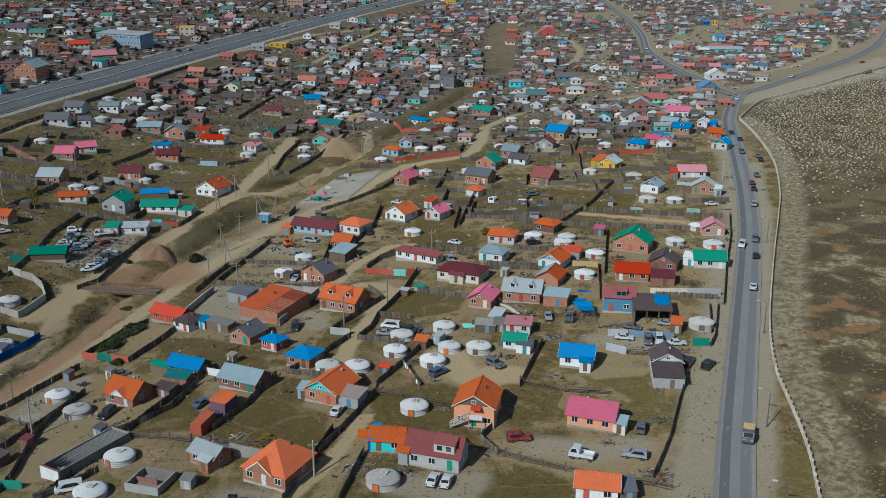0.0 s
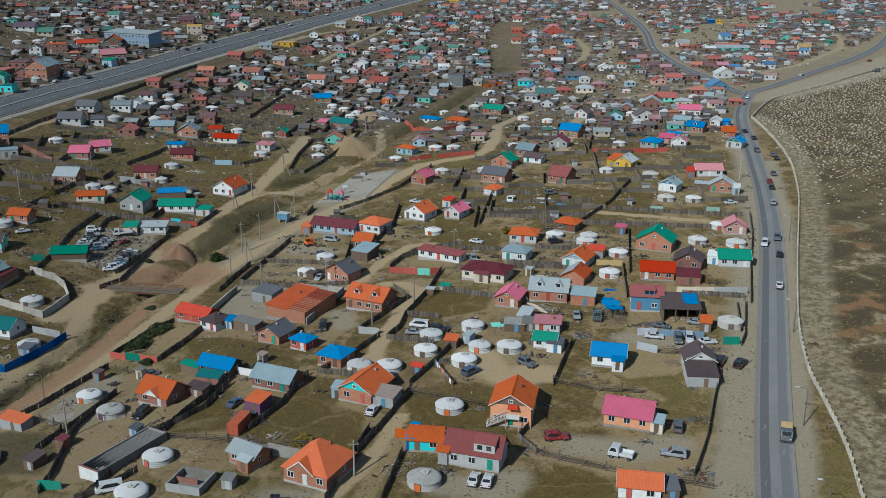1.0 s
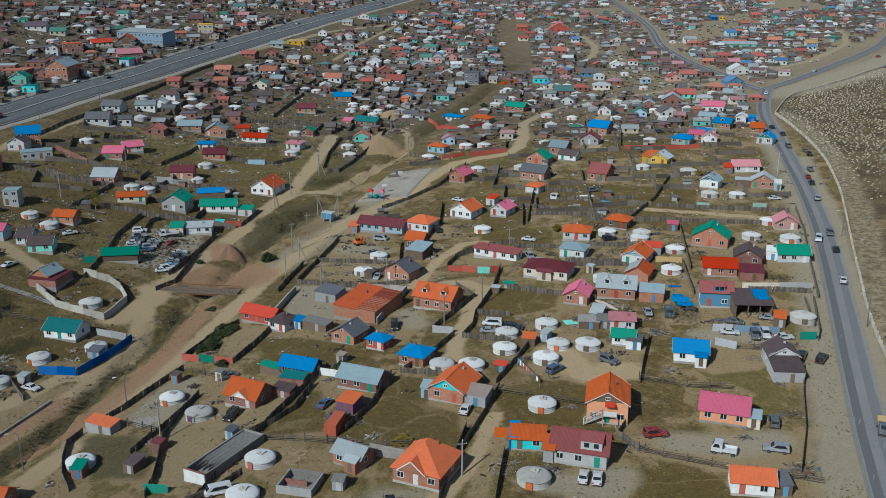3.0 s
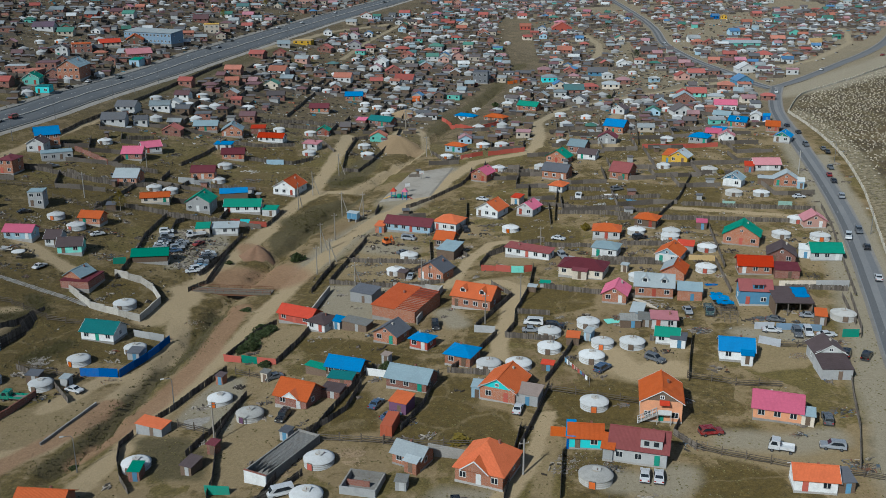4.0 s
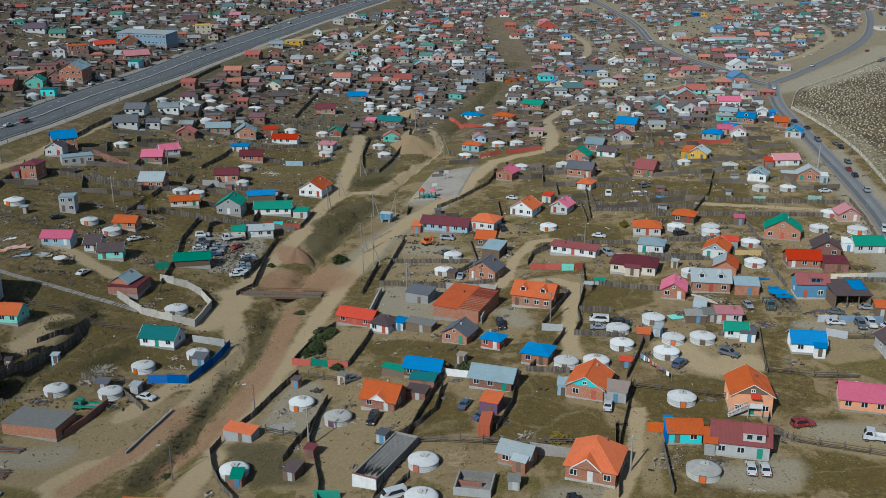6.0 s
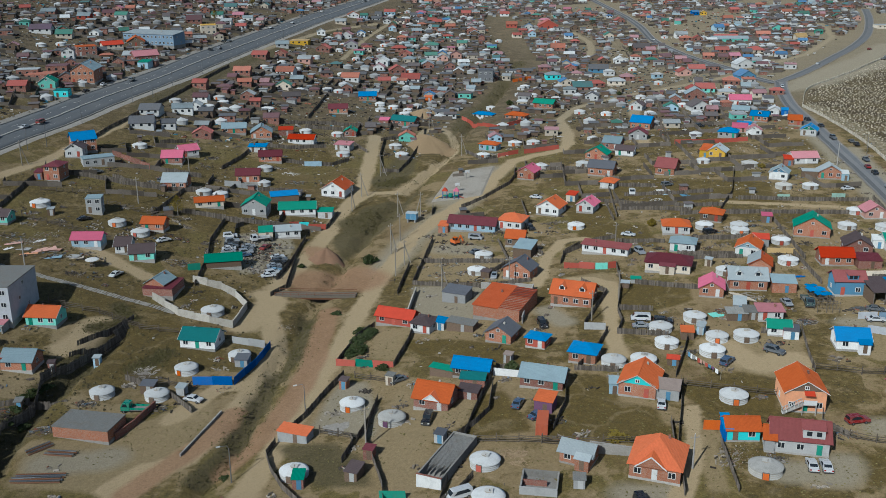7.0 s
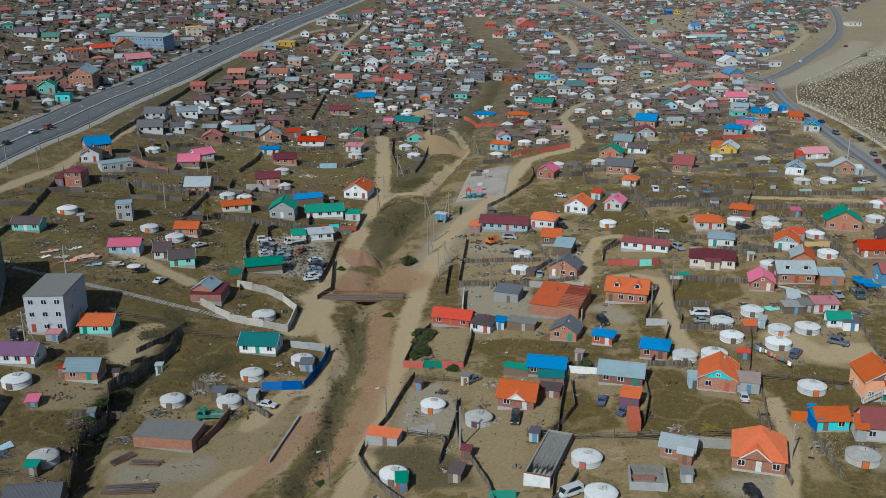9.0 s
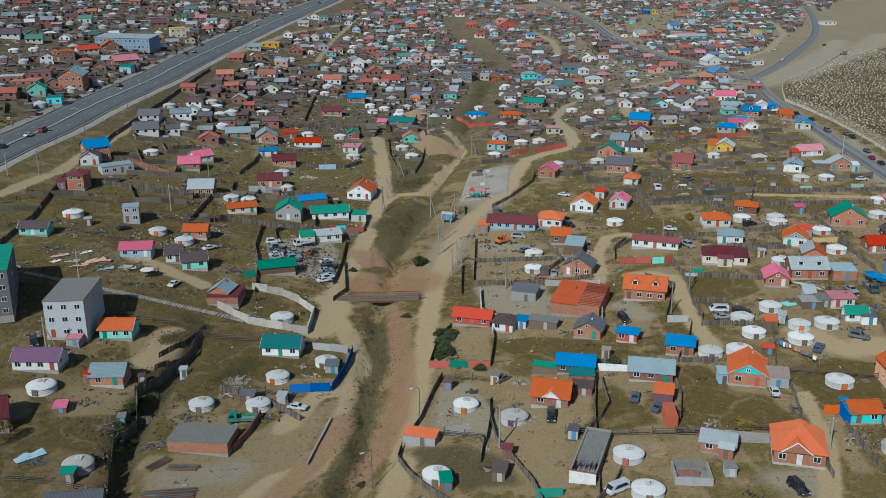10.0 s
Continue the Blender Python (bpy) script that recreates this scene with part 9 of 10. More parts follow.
fence("wood", "-", 49.8, 316.8, 70.1, 310.6, 90.9, 306.1)
fence("wood", "-", 40.5, 301.4, 59.8, 297.1, 81.5, 292.3)
fence("wood", "-", 32.8, 294.4, 50.7, 324.7, 64.3, 357.3)
fence("metal", "sage", 62.6, 314.4, 66.6, 313.2)
fence("metal", "sage", 80.6, 311.6, 84.8, 310.3)
fence("brick", "red", 56.7, 405.0, 70.5, 403.1, 88.5, 403.3)
fence("brick", "orange", 31.6, 603.2, 19.0, 596.1)
fence("rail", "-", -176.8, 184.8, -168.4, 182.9, -157.6, 177.7)
fence("wood", "-", -160.8, 203.9, -155.3, 206.1, -147.3, 207.1)
fence("metal", "red", -22.3, 266.2, -14.1, 262.9)
fence("metal", "red", -10.3, 262.2, -8.0, 262.4)
fence("metal", "mint", -14.0, 262.3, -10.6, 261.7, high=1.1)
fence("wood", "-", 2.3, 330.0, 15.3, 320.4, 26.5, 317.2)
fence("wood", "-", 37.2, 152.4, 43.2, 166.0, 47.8, 179.3, 53.4, 194.2)
fence("wood", "-", 69.4, 230.6, 63.5, 210.8, 61.4, 206.4)
fence("rail", "-", 10.1, 161.8, 14.1, 159.2, 22.1, 155.7, 27.7, 152.7, 36.8, 150.2, 39.9, 148.7)
fence("wood", "-", 10.1, 161.8, 7.2, 167.1, 9.5, 171.4, 11.5, 177.2)
fence("rail", "-", 16.5, 190.8, 25.7, 186.6, 35.0, 184.9)
fence("metal", "paleblue", 37.4, 206.5, 41.6, 203.9)
fence("rail", "-", 41.6, 203.9, 49.3, 202.8)
fence("wood", "-", 55.1, 237.3, 70.4, 234.3)
fence("sheet", "cream", 53.9, 238.6, 63.3, 237.5)
fence("sheet", "grey", 63.3, 237.5, 71.9, 236.9)
fence("metal", "paleblue", 39.0, 214.0, 43.6, 213.4)
fence("metal", "steelblue", 44.0, 213.3, 54.0, 211.0, high=0.9)
fence("metal", "green", 57.5, 207.6, 61.3, 207.3)
fence("wood", "-", 94.2, 309.6, 87.7, 285.0, 79.4, 259.3, 70.8, 230.5)
fence("wood", "-", -14.8, 163.2, -16.6, 153.4, -17.9, 146.3)
fence("wood", "-", -21.6, 172.0, -23.8, 163.4, -25.7, 153.6, -27.6, 146.4)
fence("concrete", "grey", -40.1, 163.7, -33.9, 161.1)
fence("wood", "-", -99.4, 183.7, -94.6, 192.1, -90.1, 203.4, -86.1, 212.0)
fence("wood", "-", -83.8, 177.6, -79.6, 190.0)
fence("wood", "-", -86.8, 170.0, -84.5, 176.6, -85.0, 179.2)
fence("metal", "green", -80.1, 154.8, -75.5, 153.7)
fence("wood", "-", -63.0, 157.8, -66.1, 153.3, -71.3, 148.5)
fence("wood", "-", -65.1, 172.2, -59.9, 177.5, -56.6, 182.3, -53.8, 194.8)
utility_pole(-82.0, 174.3, 9, "wood", 30)
street_lamp(-94.5, 194.3, 7, 200)
utility_pole(-154.2, 331.0, 9, "concrete", 10)
utility_pole(-199.9, 360.8, 9, "wood", 40, True)
utility_pole(-209.5, 357.8, 9, "concrete", 40)
utility_pole(-174.9, 274.3, 8, "concrete", 20)
utility_pole(-176.6, 234.2, 9, "concrete", 20, True)
utility_pole(-58.3, 261.1, 8, "wood", 30, True)
utility_pole(-70.5, 277.7, 9, "wood", 30)
utility_pole(-67.3, 286.5, 8, "wood", 30, True)
utility_pole(-78.7, 358.9, 9, "wood", 10, True)
utility_pole(-70.8, 297.5, 10, "wood", 35, True)
utility_pole(-67.2, 309.7, 9, "wood", 15)
utility_pole(-66.4, 335.8, 9, "wood", 25, True)
utility_pole(-58.7, 331.5, 9, "wood", 200, True)
utility_pole(-82.5, 343.0, 10, "wood", 60, True)
utility_pole(-70.5, 385.4, 9, "wood", 10, True)
utility_pole(-43.5, 469.4, 9, "wood", 10, True)
utility_pole(-34.7, 411.1, 9, "wood", 10, True)
utility_pole(-143.3, 373.1, 8, "wood", 10)
utility_pole(-24.5, 224.8, 8, "wood", 10)
utility_pole(-39.6, 258.7, 8, "wood", 10)
utility_pole(-3.4, 280.0, 8, "wood", 10)
utility_pole(-23.2, 155.0, 7, "concrete", 10)
utility_pole(104.1, 354.4, 9, "concrete", 10)
street_lamp(62.9, 170.1, 8, 170)
street_lamp(55.4, 138.0, 8, 170)
street_lamp(75.6, 213.0, 8, 170)
street_lamp(96.8, 278.6, 8, 170)
street_lamp(124.6, 370.4, 8, 170)
street_lamp(-174.7, 481.8, 9, 200)
street_lamp(-181.4, 467.9, 9, 200)
street_lamp(-193.6, 423.2, 9, 200)
street_lamp(-203.1, 379.2, 9, 200)
street_lamp(-197.9, 385.8, 9, 200)
street_lamp(-159.5, 544.7, 9, 200)
street_lamp(-159.6, 579.8, 9, 200)
street_lamp(-169.8, 509.5, 9, 200)
street_lamp(-123.4, 687.4, 9, 200)
street_lamp(-116.3, 722.4, 9, 200)
street_lamp(-96.5, 768.9, 9, 200)
street_lamp(-73.3, 831.5, 9, 200)
tree(-140.2, 323.6, 7.0, 2.5)
bush(-78.0, 291.8, 3.2, 2.6)
tree(-179.3, 196.6, 6, 2.5)
bush(13.3, 297.3, 1.8, 2.4, True)
bush(69.5, 538.4, 2, 2.0)
bush(75.2, 364.2, 2, 1.8, True)
bush(76.0, 358.8, 2, 1.6, True)
bush(-34.0, 166.8, 3.0, 1.2, True)
bush(5.2, 526.1, 2.5, 2.5)
tree(121.6, 808.8, 7, 4, False)
tree(117.9, 685.6, 6, 3, False)
tree(-172.2, 720.0, 7, 2.5)
tree(-152.8, 801.6, 7, 3)
bush(-82.8, 231.6, 2.5, 1.6)
bush(-77.1, 211.9, 2, 1.5)
bush(-48.4, 201.9, 2, 2)
bush(-109.4, 173.0, 1.5, .9)
bush(-88.0, 253.5, 2, .8)
bush(-98.7, 290.2, 1.5, 1.2)
clutter(-181.5, 289.6, 9, 120, "scrap", JUNK, "", 0.5)
clutter(-171.5, 289.1, 9, 110, "rubble", RUBBLE, "", 0.5)
clutter(-168.4, 281.9, 7, 120, "scrap", JUNK, "", 0.6)
clutter(-171.9, 191.1, 3, 60, "scrap", STEEL)
clutter(-133.0, 220.7, 3, 40, "timber", POLE)
clutter(-143.7, 205.8, 3, 40)
clutter(-149.8, 194.9, 3, 40)
clutter(-113.4, 211.8, 2.5, 20, "rubble", RUBBLE)
clutter(-101.0, 247.2, 3, 60, "rubble", RUBBLE, "", 0.5)
clutter(-53.9, 164.1, 3, 30, "timber", TIMBER, "", 0.6)
clutter(-54.1, 160.9, 2, 20, "timber", TIMBER, "", 0.6)
clutter(-13.2, 159.2, 4, 70, "rubble", RUBBLE, "", 0.5)
clutter(-38.3, 223.2, 2.2, 40)
clutter(-49.2, 273.2, 4, 50)
clutter(-57.5, 274.4, 4, 40)
clutter(-103.8, 373.7, 4, 50)
clutter(23.3, 324.0, 2.5, 20, "sheet", TRIM)
clutter(17.8, 232.3, 4, 40, "timber", POLE)
clutter(44.2, 198.9, 2.6, 90, "rubble", RUBBLE, "", 0.5)
clutter(-14.8, 156.2, 3.5, 90, "rubble", RUBBLE, "", 0.5)
clutter(-7.1, 156.1, 3, 60, "scrap", JUNK, "", 0.5)
clutter(14.0, 180.7, 1.6, 26)
clutter(10.2, 162.9, 3, 30)
clutter(-55.0, 164.3, 3, 40, "timber", TIMBER, "", 0.6)
clutter(-66.2, 162.4, 3, 20, "timber", TIMBER, "", 0.6)
clutter(-66.1, 159.2, 2, 20, "timber", TIMBER, "", 0.6)
clutter(31.3, 165.5, 2, 15)
clutter(35.6, 154.3, 3, 30)
clutter(38.4, 153.3, 3, 30)
clutter(43.2, 173.7, 3, 40)
clutter(56.5, 217.6, 3, 40)
house(-135.9, 266.7, -12.3, 8.5, 9.0, 2.4, "flat", "maroon", "redbrick", wins=False)
house(-136.8, 267.1, -21.7, 5.6, 6.0, 3.3, "front", "steel", "brick", wins=False)
bridge(-105.4, 269.7, -82.4, 266.0)
mound(-91.3, 299.0, 5.4, 6.5, 3.2, mat("red_clay", (0.30, 0.185, 0.12), 0.95, 0, 0.35, 0.5, 3, dirty=0.4), 0, "heap of reddish clay beside the gully")
mound(-47.1, 433.9, 10, 20, 4.5, SAND, 15)
mound(-43.2, 502.7, 9, 10, 3.0)
mound(-19.1, 403.8, 3, 3, 1.2)
basketball_hoop(-37.7, 371.3, 10)
basketball_hoop(-43.3, 356.1, 10)
playground_tower(-46.3, 349.6, -10)
umbrella_stand(-157.2, 277.3)
transformer_kiosk(-62.0, 327.5, -25)
excavator(-50.0, 300.7, -60)
pipe_stack(-146.5, 186.7, -140.5, 185.6)
pipe_stack(-150.0, 186.3, -146.2, 189.9)
pipe_stack(-150.3, 177.6, -140.7, 176.8, 10)
slab_row(-189.4, 277.3, -177.4, 272.0, -165.3, 266.9, -152.1, 262.8, -138.9, 257.8, -131.1, 254.1)
shell(-51.9, 152.5, -16.0, 6.6, 6.2, 1.5, "grey")
fence("wood", "-", 12.9, 353.1, 5.4, 310.1)
fence("wood", "-", -5.5, 375.1, 14.6, 368.6)
fence("wood", "-", 14.1, 332.5, 31.3, 328.8, 45.0, 327.7)
fence("wood", "-", -19.8, 278.9, -7.1, 288.7, -0.7, 290.1)
fence("wood", "-", 25.3, 305.1, 44.9, 301.6)
fence("wood", "-", 51.4, 293.5, 44.6, 254.6)
fence("wood", "-", -7.2, 266.0, -10.9, 246.7, -14.3, 236.2, -16.6, 229.5, -17.7, 221.3, -20.1, 216.1)
fence("wood", "-", 12.9, 210.0, 19.6, 207.7)
fence("wood", "-", -65.8, 285.1, -70.9, 262.5)
fence("wood", "-", -36.3, 299.3, -36.5, 276.4, -45.0, 268.5)
fence("wood", "-", -100.7, 296.8, -102.5, 274.1, -106.7, 267.5)
fence("wood", "-", -140.3, 327.5, -124.9, 325.0, -118.8, 322.0)
fence("wood", "-", -120.1, 298.3, -121.0, 318.3, -118.8, 322.0)
fence("wood", "-", -184.2, 355.0, -162.7, 348.8, -135.7, 351.5)
fence("wood", "-", -116.7, 359.4, -100.3, 361.3)
fence("wood", "-", -151.6, 368.8, -138.9, 367.6)
fence("wood", "-", -121.1, 422.6, -109.0, 421.6, -92.5, 428.8)
fence("wood", "-", -89.2, 454.7, -74.9, 421.9)
fence("wood", "-", -67.9, 442.0, -52.4, 453.4)
fence("wood", "-", -151.3, 233.0, -143.6, 244.0, -140.8, 249.4)
fence("wood", "-", -137.1, 217.8, -125.7, 209.8, -119.6, 201.0)
fence("wood", "-", -151.9, 227.0, -146.2, 234.1)
clutter(-133.2, 222.5, 3, 50, "timber", POLE)
clutter(-54.7, 282.0, 4, 50)
clutter(-44.4, 281.8, 3, 60, "rubble", RUBBLE, "", 0.5)
clutter(26.5, 333.9, 3, 25, "sheet", TRIM)
clutter(2.6, 376.9, 4, 50)
clutter(15.6, 373.8, 4, 50)
clutter(47.6, 367.0, 4, 40)
shed(-81.4, 170.5, -23.8, 1.9, 1.8, 2.2, "maroon", "redbrick")
shed(-48.5, 206.3, -31.5, 1.8, 1.6, 2.2, "rusty", "grey")
shed(-86.1, 205.0, -25.8, 1.8, 1.8, 2.2, "brown", "brick")
shed(-75.7, 203.2, -27.8, 1.8, 1.6, 2.4, "tar", "cream")
shed(-67.5, 172.4, -28.9, 1.9, 2.0, 2.0, "dark", "grey")
shed(3.6, 265.1, -32.0, 2.0, 1.6, 2.2, "grey", "grey")
shed(17.2, 256.8, -32.0, 1.9, 1.6, 2.2, "grey", "cream")
shed(-44.8, 267.6, -32.0, 2.6, 2.0, 2.0, "brown", "log")
shed(-145.3, 226.9, -8.0, 1.6, 1.5, 2.2, "grey", "sky")
shed(-154.0, 220.6, 2.2, 1.5, 1.5, 2.2, "brown", "redbrick")
shed(-156.7, 204.3, -1.0, 1.5, 1.8, 2.2, "tar", "log")
shed(-123.0, 210.7, -18.7, 2.0, 2.0, 2.0, "grey", "grey")
shed(-110.6, 224.8, -12.9, 3.1, 3.0, 2.0, "dark", "grey")
shed(-143.2, 323.9, 6.6, 3.0, 3.0, 2.0, "dark", "log")
shed(-177.4, 312.7, 3.7, 2.0, 1.8, 2.2, "grey", "log")
shed(-170.9, 238.6, -11.1, 3.4, 2.6, 1.9, "rose", "grey")
fence("concrete", "grey", -169.8, 236.3, -167.4, 249.1)
mound(-87.9, 185.2, 3.0, 3.0, 0.15, GRAVEL, 0)
clothesline(-8.8, 199.6, -5.2, 188.5)
fence("sheet", "white", -53.0, 199.9, -46.6, 197.0)
fence("rail", "-", -83.7, 209.5, -76.5, 204.4)
tarp(60.2, 373.7, 10, 6, 3, "white")
tarp(29.2, 334.8, 0, 5, 3, "white")
tarp(30.0, 330.4, 15, 6, 2.5, "sky")
tarp(34.8, 326.6, 5, 4, 3, "blue")
tarp(37.4, 242.9, 0, 3.5, 1.5, "bluepaint")
tarp(-172.6, 285.2, 20, 7, 4, "pink")
tarp(-164.7, 282.5, -20, 6, 3, "grey")
tarp(-169.0, 280.7, 10, 5, 3, "sky")
tarp(-173.3, 193.2, 30, 6, 4, "sky")
shed(18.9, 207.2, -20.3, 3.4, 3.4, 2.2, "dark", "white")
shed(-5.0, 210.7, -14.6, 2.9, 3.0, 2.0, "orange", "log")
shed(-0.9, 212.6, -32.0, 1.7, 2.5, 2.2, "grey", "sky")
shed(14.1, 219.4, -12.1, 3.4, 3.6, 2.0, "tar", "log")
shed(13.4, 224.7, -22.0, 3.0, 5.0, 1.9, "grey", "grey")
shed(55.7, 216.1, -18.1, 2.6, 4.0, 2.4, "orange", "log")
court(-54.9, 346.1, -41.6, 386.5, -22.9, 388.5, -34.3, 347.6)
fence("wood", "-", -43.6, 337.6, -34.4, 345.5, -22.7, 358.9, -18.3, 370.3)
shed(-130.5, 211.8, -11.8, 3.2, 2.5, 2.2, "dark", "log")
fence("wood", "-", 23.5, 211.7, 18.7, 197.2, 16.4, 189.3)
shed(10.4, 219.3, -8.9, 4.9, 3.2, 2.0, "slab", "log")
fence("wood", "-", 67.2, 230.5, 63.4, 213.7)
fence("wood", "-", 5.9, 328.4, 3.5, 306.6)
fence("wood", "-", 7.6, 318.1, 22.0, 312.3, 30.0, 307.6)
fence("wood", "-", 11.9, 263.6, 28.4, 259.9)
fence("wood", "-", 43.8, 261.7, 40.5, 236.2)
fence("wood", "-", 66.2, 458.9, 56.2, 410.2)
fence("wood", "-", -22.0, 337.1, -23.7, 313.0)
fence("wood", "-", -159.5, 406.2, -150.0, 413.2)
fence("wood", "-", -167.5, 355.1, -155.8, 348.2, -148.3, 348.3)
fence("wood", "-", -148.0, 321.2, -141.7, 349.9)
fence("rail", "-", -186.8, 335.1, -165.6, 334.3)
fence("wood", "-", -125.8, 324.7, -107.3, 325.2)
fence("sheet", "grey", -129.1, 361.4, -117.0, 360.4)
fence("wood", "-", -102.8, 461.1, -84.5, 460.4)
fence("metal", "sky", -101.0, 397.6, -94.1, 398.5)
fence("metal", "green", -131.4, 281.1, -127.9, 282.4)
clutter(-133.8, 285.4, 4, 60, "scrap", JUNK, "", 0.7)
clutter(-115.8, 392.3, 4, 60, "scrap", JUNK, "", 0.7)
clutter(-105.6, 384.6, 4, 40, "sheet", TRIM, "", 0.6)
clutter(-184.4, 293.5, 5, 60, "scrap", JUNK, "", 0.7)
clutter(-177.8, 290.5, 4, 90, "rubble", RUBBLE, "", 0.6)
clutter(-174.6, 295.4, 4, 90, "rubble", RUBBLE, "", 0.6)
tarp(6.8, 222.4, 10, 4, 3, "mint")
clutter(26.3, 214.5, 2.6, 90, "scrap", JUNK, "", 0.7)
clutter(8.5, 224.1, 2.2, 40, "scrap", JUNK, "", 0.6)
clutter(42.4, 219.6, 1.8, 50, "scrap", STEEL, "", 0.6)
clutter(-5.5, 221.6, 2.2, 40, "scrap", JUNK, "", 0.6)
clutter(55.2, 205.1, 3, 40, "scrap", JUNK, "", 0.6)
clutter(28.8, 283.9, 4, 50, "scrap", JUNK, "", 0.6)
clutter(15.6, 373.8, 4, 70, "rubble", RUBBLE, "", 0.5)
fence("wood", "-", -1.3, 285.6, 12.1, 279.9)
fence("wood", "-", 21.2, 280.4, 32.6, 276.1)
fence("wood", "-", 11.8, 267.7, 28.0, 262.2)
fence("wood", "-", 11.2, 346.5, 28.0, 340.4)
bush(-83.1, 227.8, 3, 1.2)
bush(-81.3, 233.2, 2.5, 1.2)
bush(-84.6, 223.1, 2, 1.0)
bush(-80.1, 238.1, 2.5, 1.1)
shed(-164.2, 183.7, -8.7, 2.5, 2.2, 2.2, "green", "log")
tarp(-182.1, 288.8, 20, 5, 3, "pink")
tarp(-178.1, 285.1, -15, 4, 2.5, "grey")
tarp(-175.6, 291.3, 35, 4, 2, "white")
tarp(-175.9, 282.1, 5, 5, 2, "peach")
tarp(-170.6, 285.3, -10, 6, 2, "pink")
tarp(-163.1, 281.3, 8, 5, 2, "cream")
tarp(-182.6, 285.0, 50, 3, 2, "white")
bush(-157.1, 203.4, 2.2, 1.3)
bush(-156.4, 207.2, 2.2, 1.4)
bush(-155.5, 210.3, 2.4, 1.5)
bush(-155.0, 199.8, 2.0, 1.1)
bush(-153.7, 214.1, 2.0, 1.1)
bush(-157.3, 197.8, 1.8, 1.0)



# ---- the far quarters: too many to count ----
TAKEN = [(o.matrix_basis.translation.x, o.matrix_basis.translation.y, 6.5 if o.name.startswith(("house", "block")) else 4.2) for o in scene.objects if o.parent is None and o.type == "EMPTY" and not o.name.startswith(("fence", "yard_wall", "field_wall"))]
HASH = {}
for tx, ty, tr in TAKEN:
    HASH.setdefault((int(tx // 20), int(ty // 20)), []).append((tx, ty, tr))
build_ground()


CX, CY = np.meshgrid(-460 + 2.0 * np.arange(530), 110 + 2.0 * np.arange(525))
CLEAR = along(GULLY, CX, CY) - 11   # room left beside roads, tracks and the gully
for pts, half in ROAD_BEDS + [(p, h - 2) for p, h in TRACKS + GRAVELS[:1]]:
    CLEAR = np.minimum(CLEAR, along(pts, CX, CY) - half - 2)
CLEAR = np.minimum(CLEAR, along([(36, 640), (40, 718), (45, 796), (54, 879)], CX, CY) - 11)   # an open slope between the quarters
VERGE = [(x + 17, y - 3) for x, y in HIGHWAY]   # the bank between the highway and the dirt track stays empty
CLEAR = np.minimum(CLEAR, along(VERGE, CX, CY) - 9)


SETTLED = [(40, 130), (60, 200), (95, 320), (125, 450), (150, 540), (190, 585), (232, 640), (275, 700), (350, 800), (420, 880), (520, 1000)]   # the yards end here to the east
fence("wood", "-", -4.0, 212.2, -8.6, 202.1, -14.3, 190.9)
fence("wood", "-", -36.9, 197.8, -40.7, 182.1, -45.3, 172.1)
shed(-12.8, 197.4, -20.0, 2.6, 1.8, 1.7, "red", "log")
shed(-59.6, 190.5, -24.0, 4.4, 3.0, 1.8, "brown", "redbrick")
timber_frame(33.9, 219.5, -8.0)
canvas_roll(14.6, 234.8, 19.4, 227.9)
fence("metal", "ochre", 36.7, 262.4, 43.9, 260.1, high=0.9)
utility_pole(-14.4, 236.6, 8, "wood", 10)
shed(-10.2, 245.1, -20.0, 2.2, 1.6, 1.6, "grey", "log")
shed(-6.3, 248.5, -14.0, 2.6, 1.8, 1.3, "green", "grey")
bush(-81.8, 237.6, 2.3, 1.6)
bush(-81.0, 233.1, 2.3, 1.6)
bush(-82.6, 228.4, 2.3, 1.6)
bush(-81.9, 224.6, 2.3, 1.6)
bush(-79.1, 235.4, 2.3, 1.6)
bush(-84.3, 224.0, 2.3, 1.6)
street_lamp(-107.7, 169.7, 8, 200)


def free(x, y, r):
    for i in (-1, 0, 1):
        for j in (-1, 0, 1):
            for tx, ty, tr in HASH.get((int(x // 20) + i, int(y // 20) + j), ()):
                if math.hypot(x - tx, y - ty) < r + tr:
                    return False
    i, j = int((x + 460) / 2), int((y - 110) / 2)
    return 0 <= i < 530 and 0 <= j < 525 and CLEAR[j, i] > r and x < np.interp(y, [p[1] for p in SETTLED], [p[0] for p in SETTLED])


def take(x, y, r):
    HASH.setdefault((int(x // 20), int(y // 20)), []).append((x, y, r))


def moved(shape, m):
    return [tuple(m @ Vector(v)) for v in shape.v], shape.f


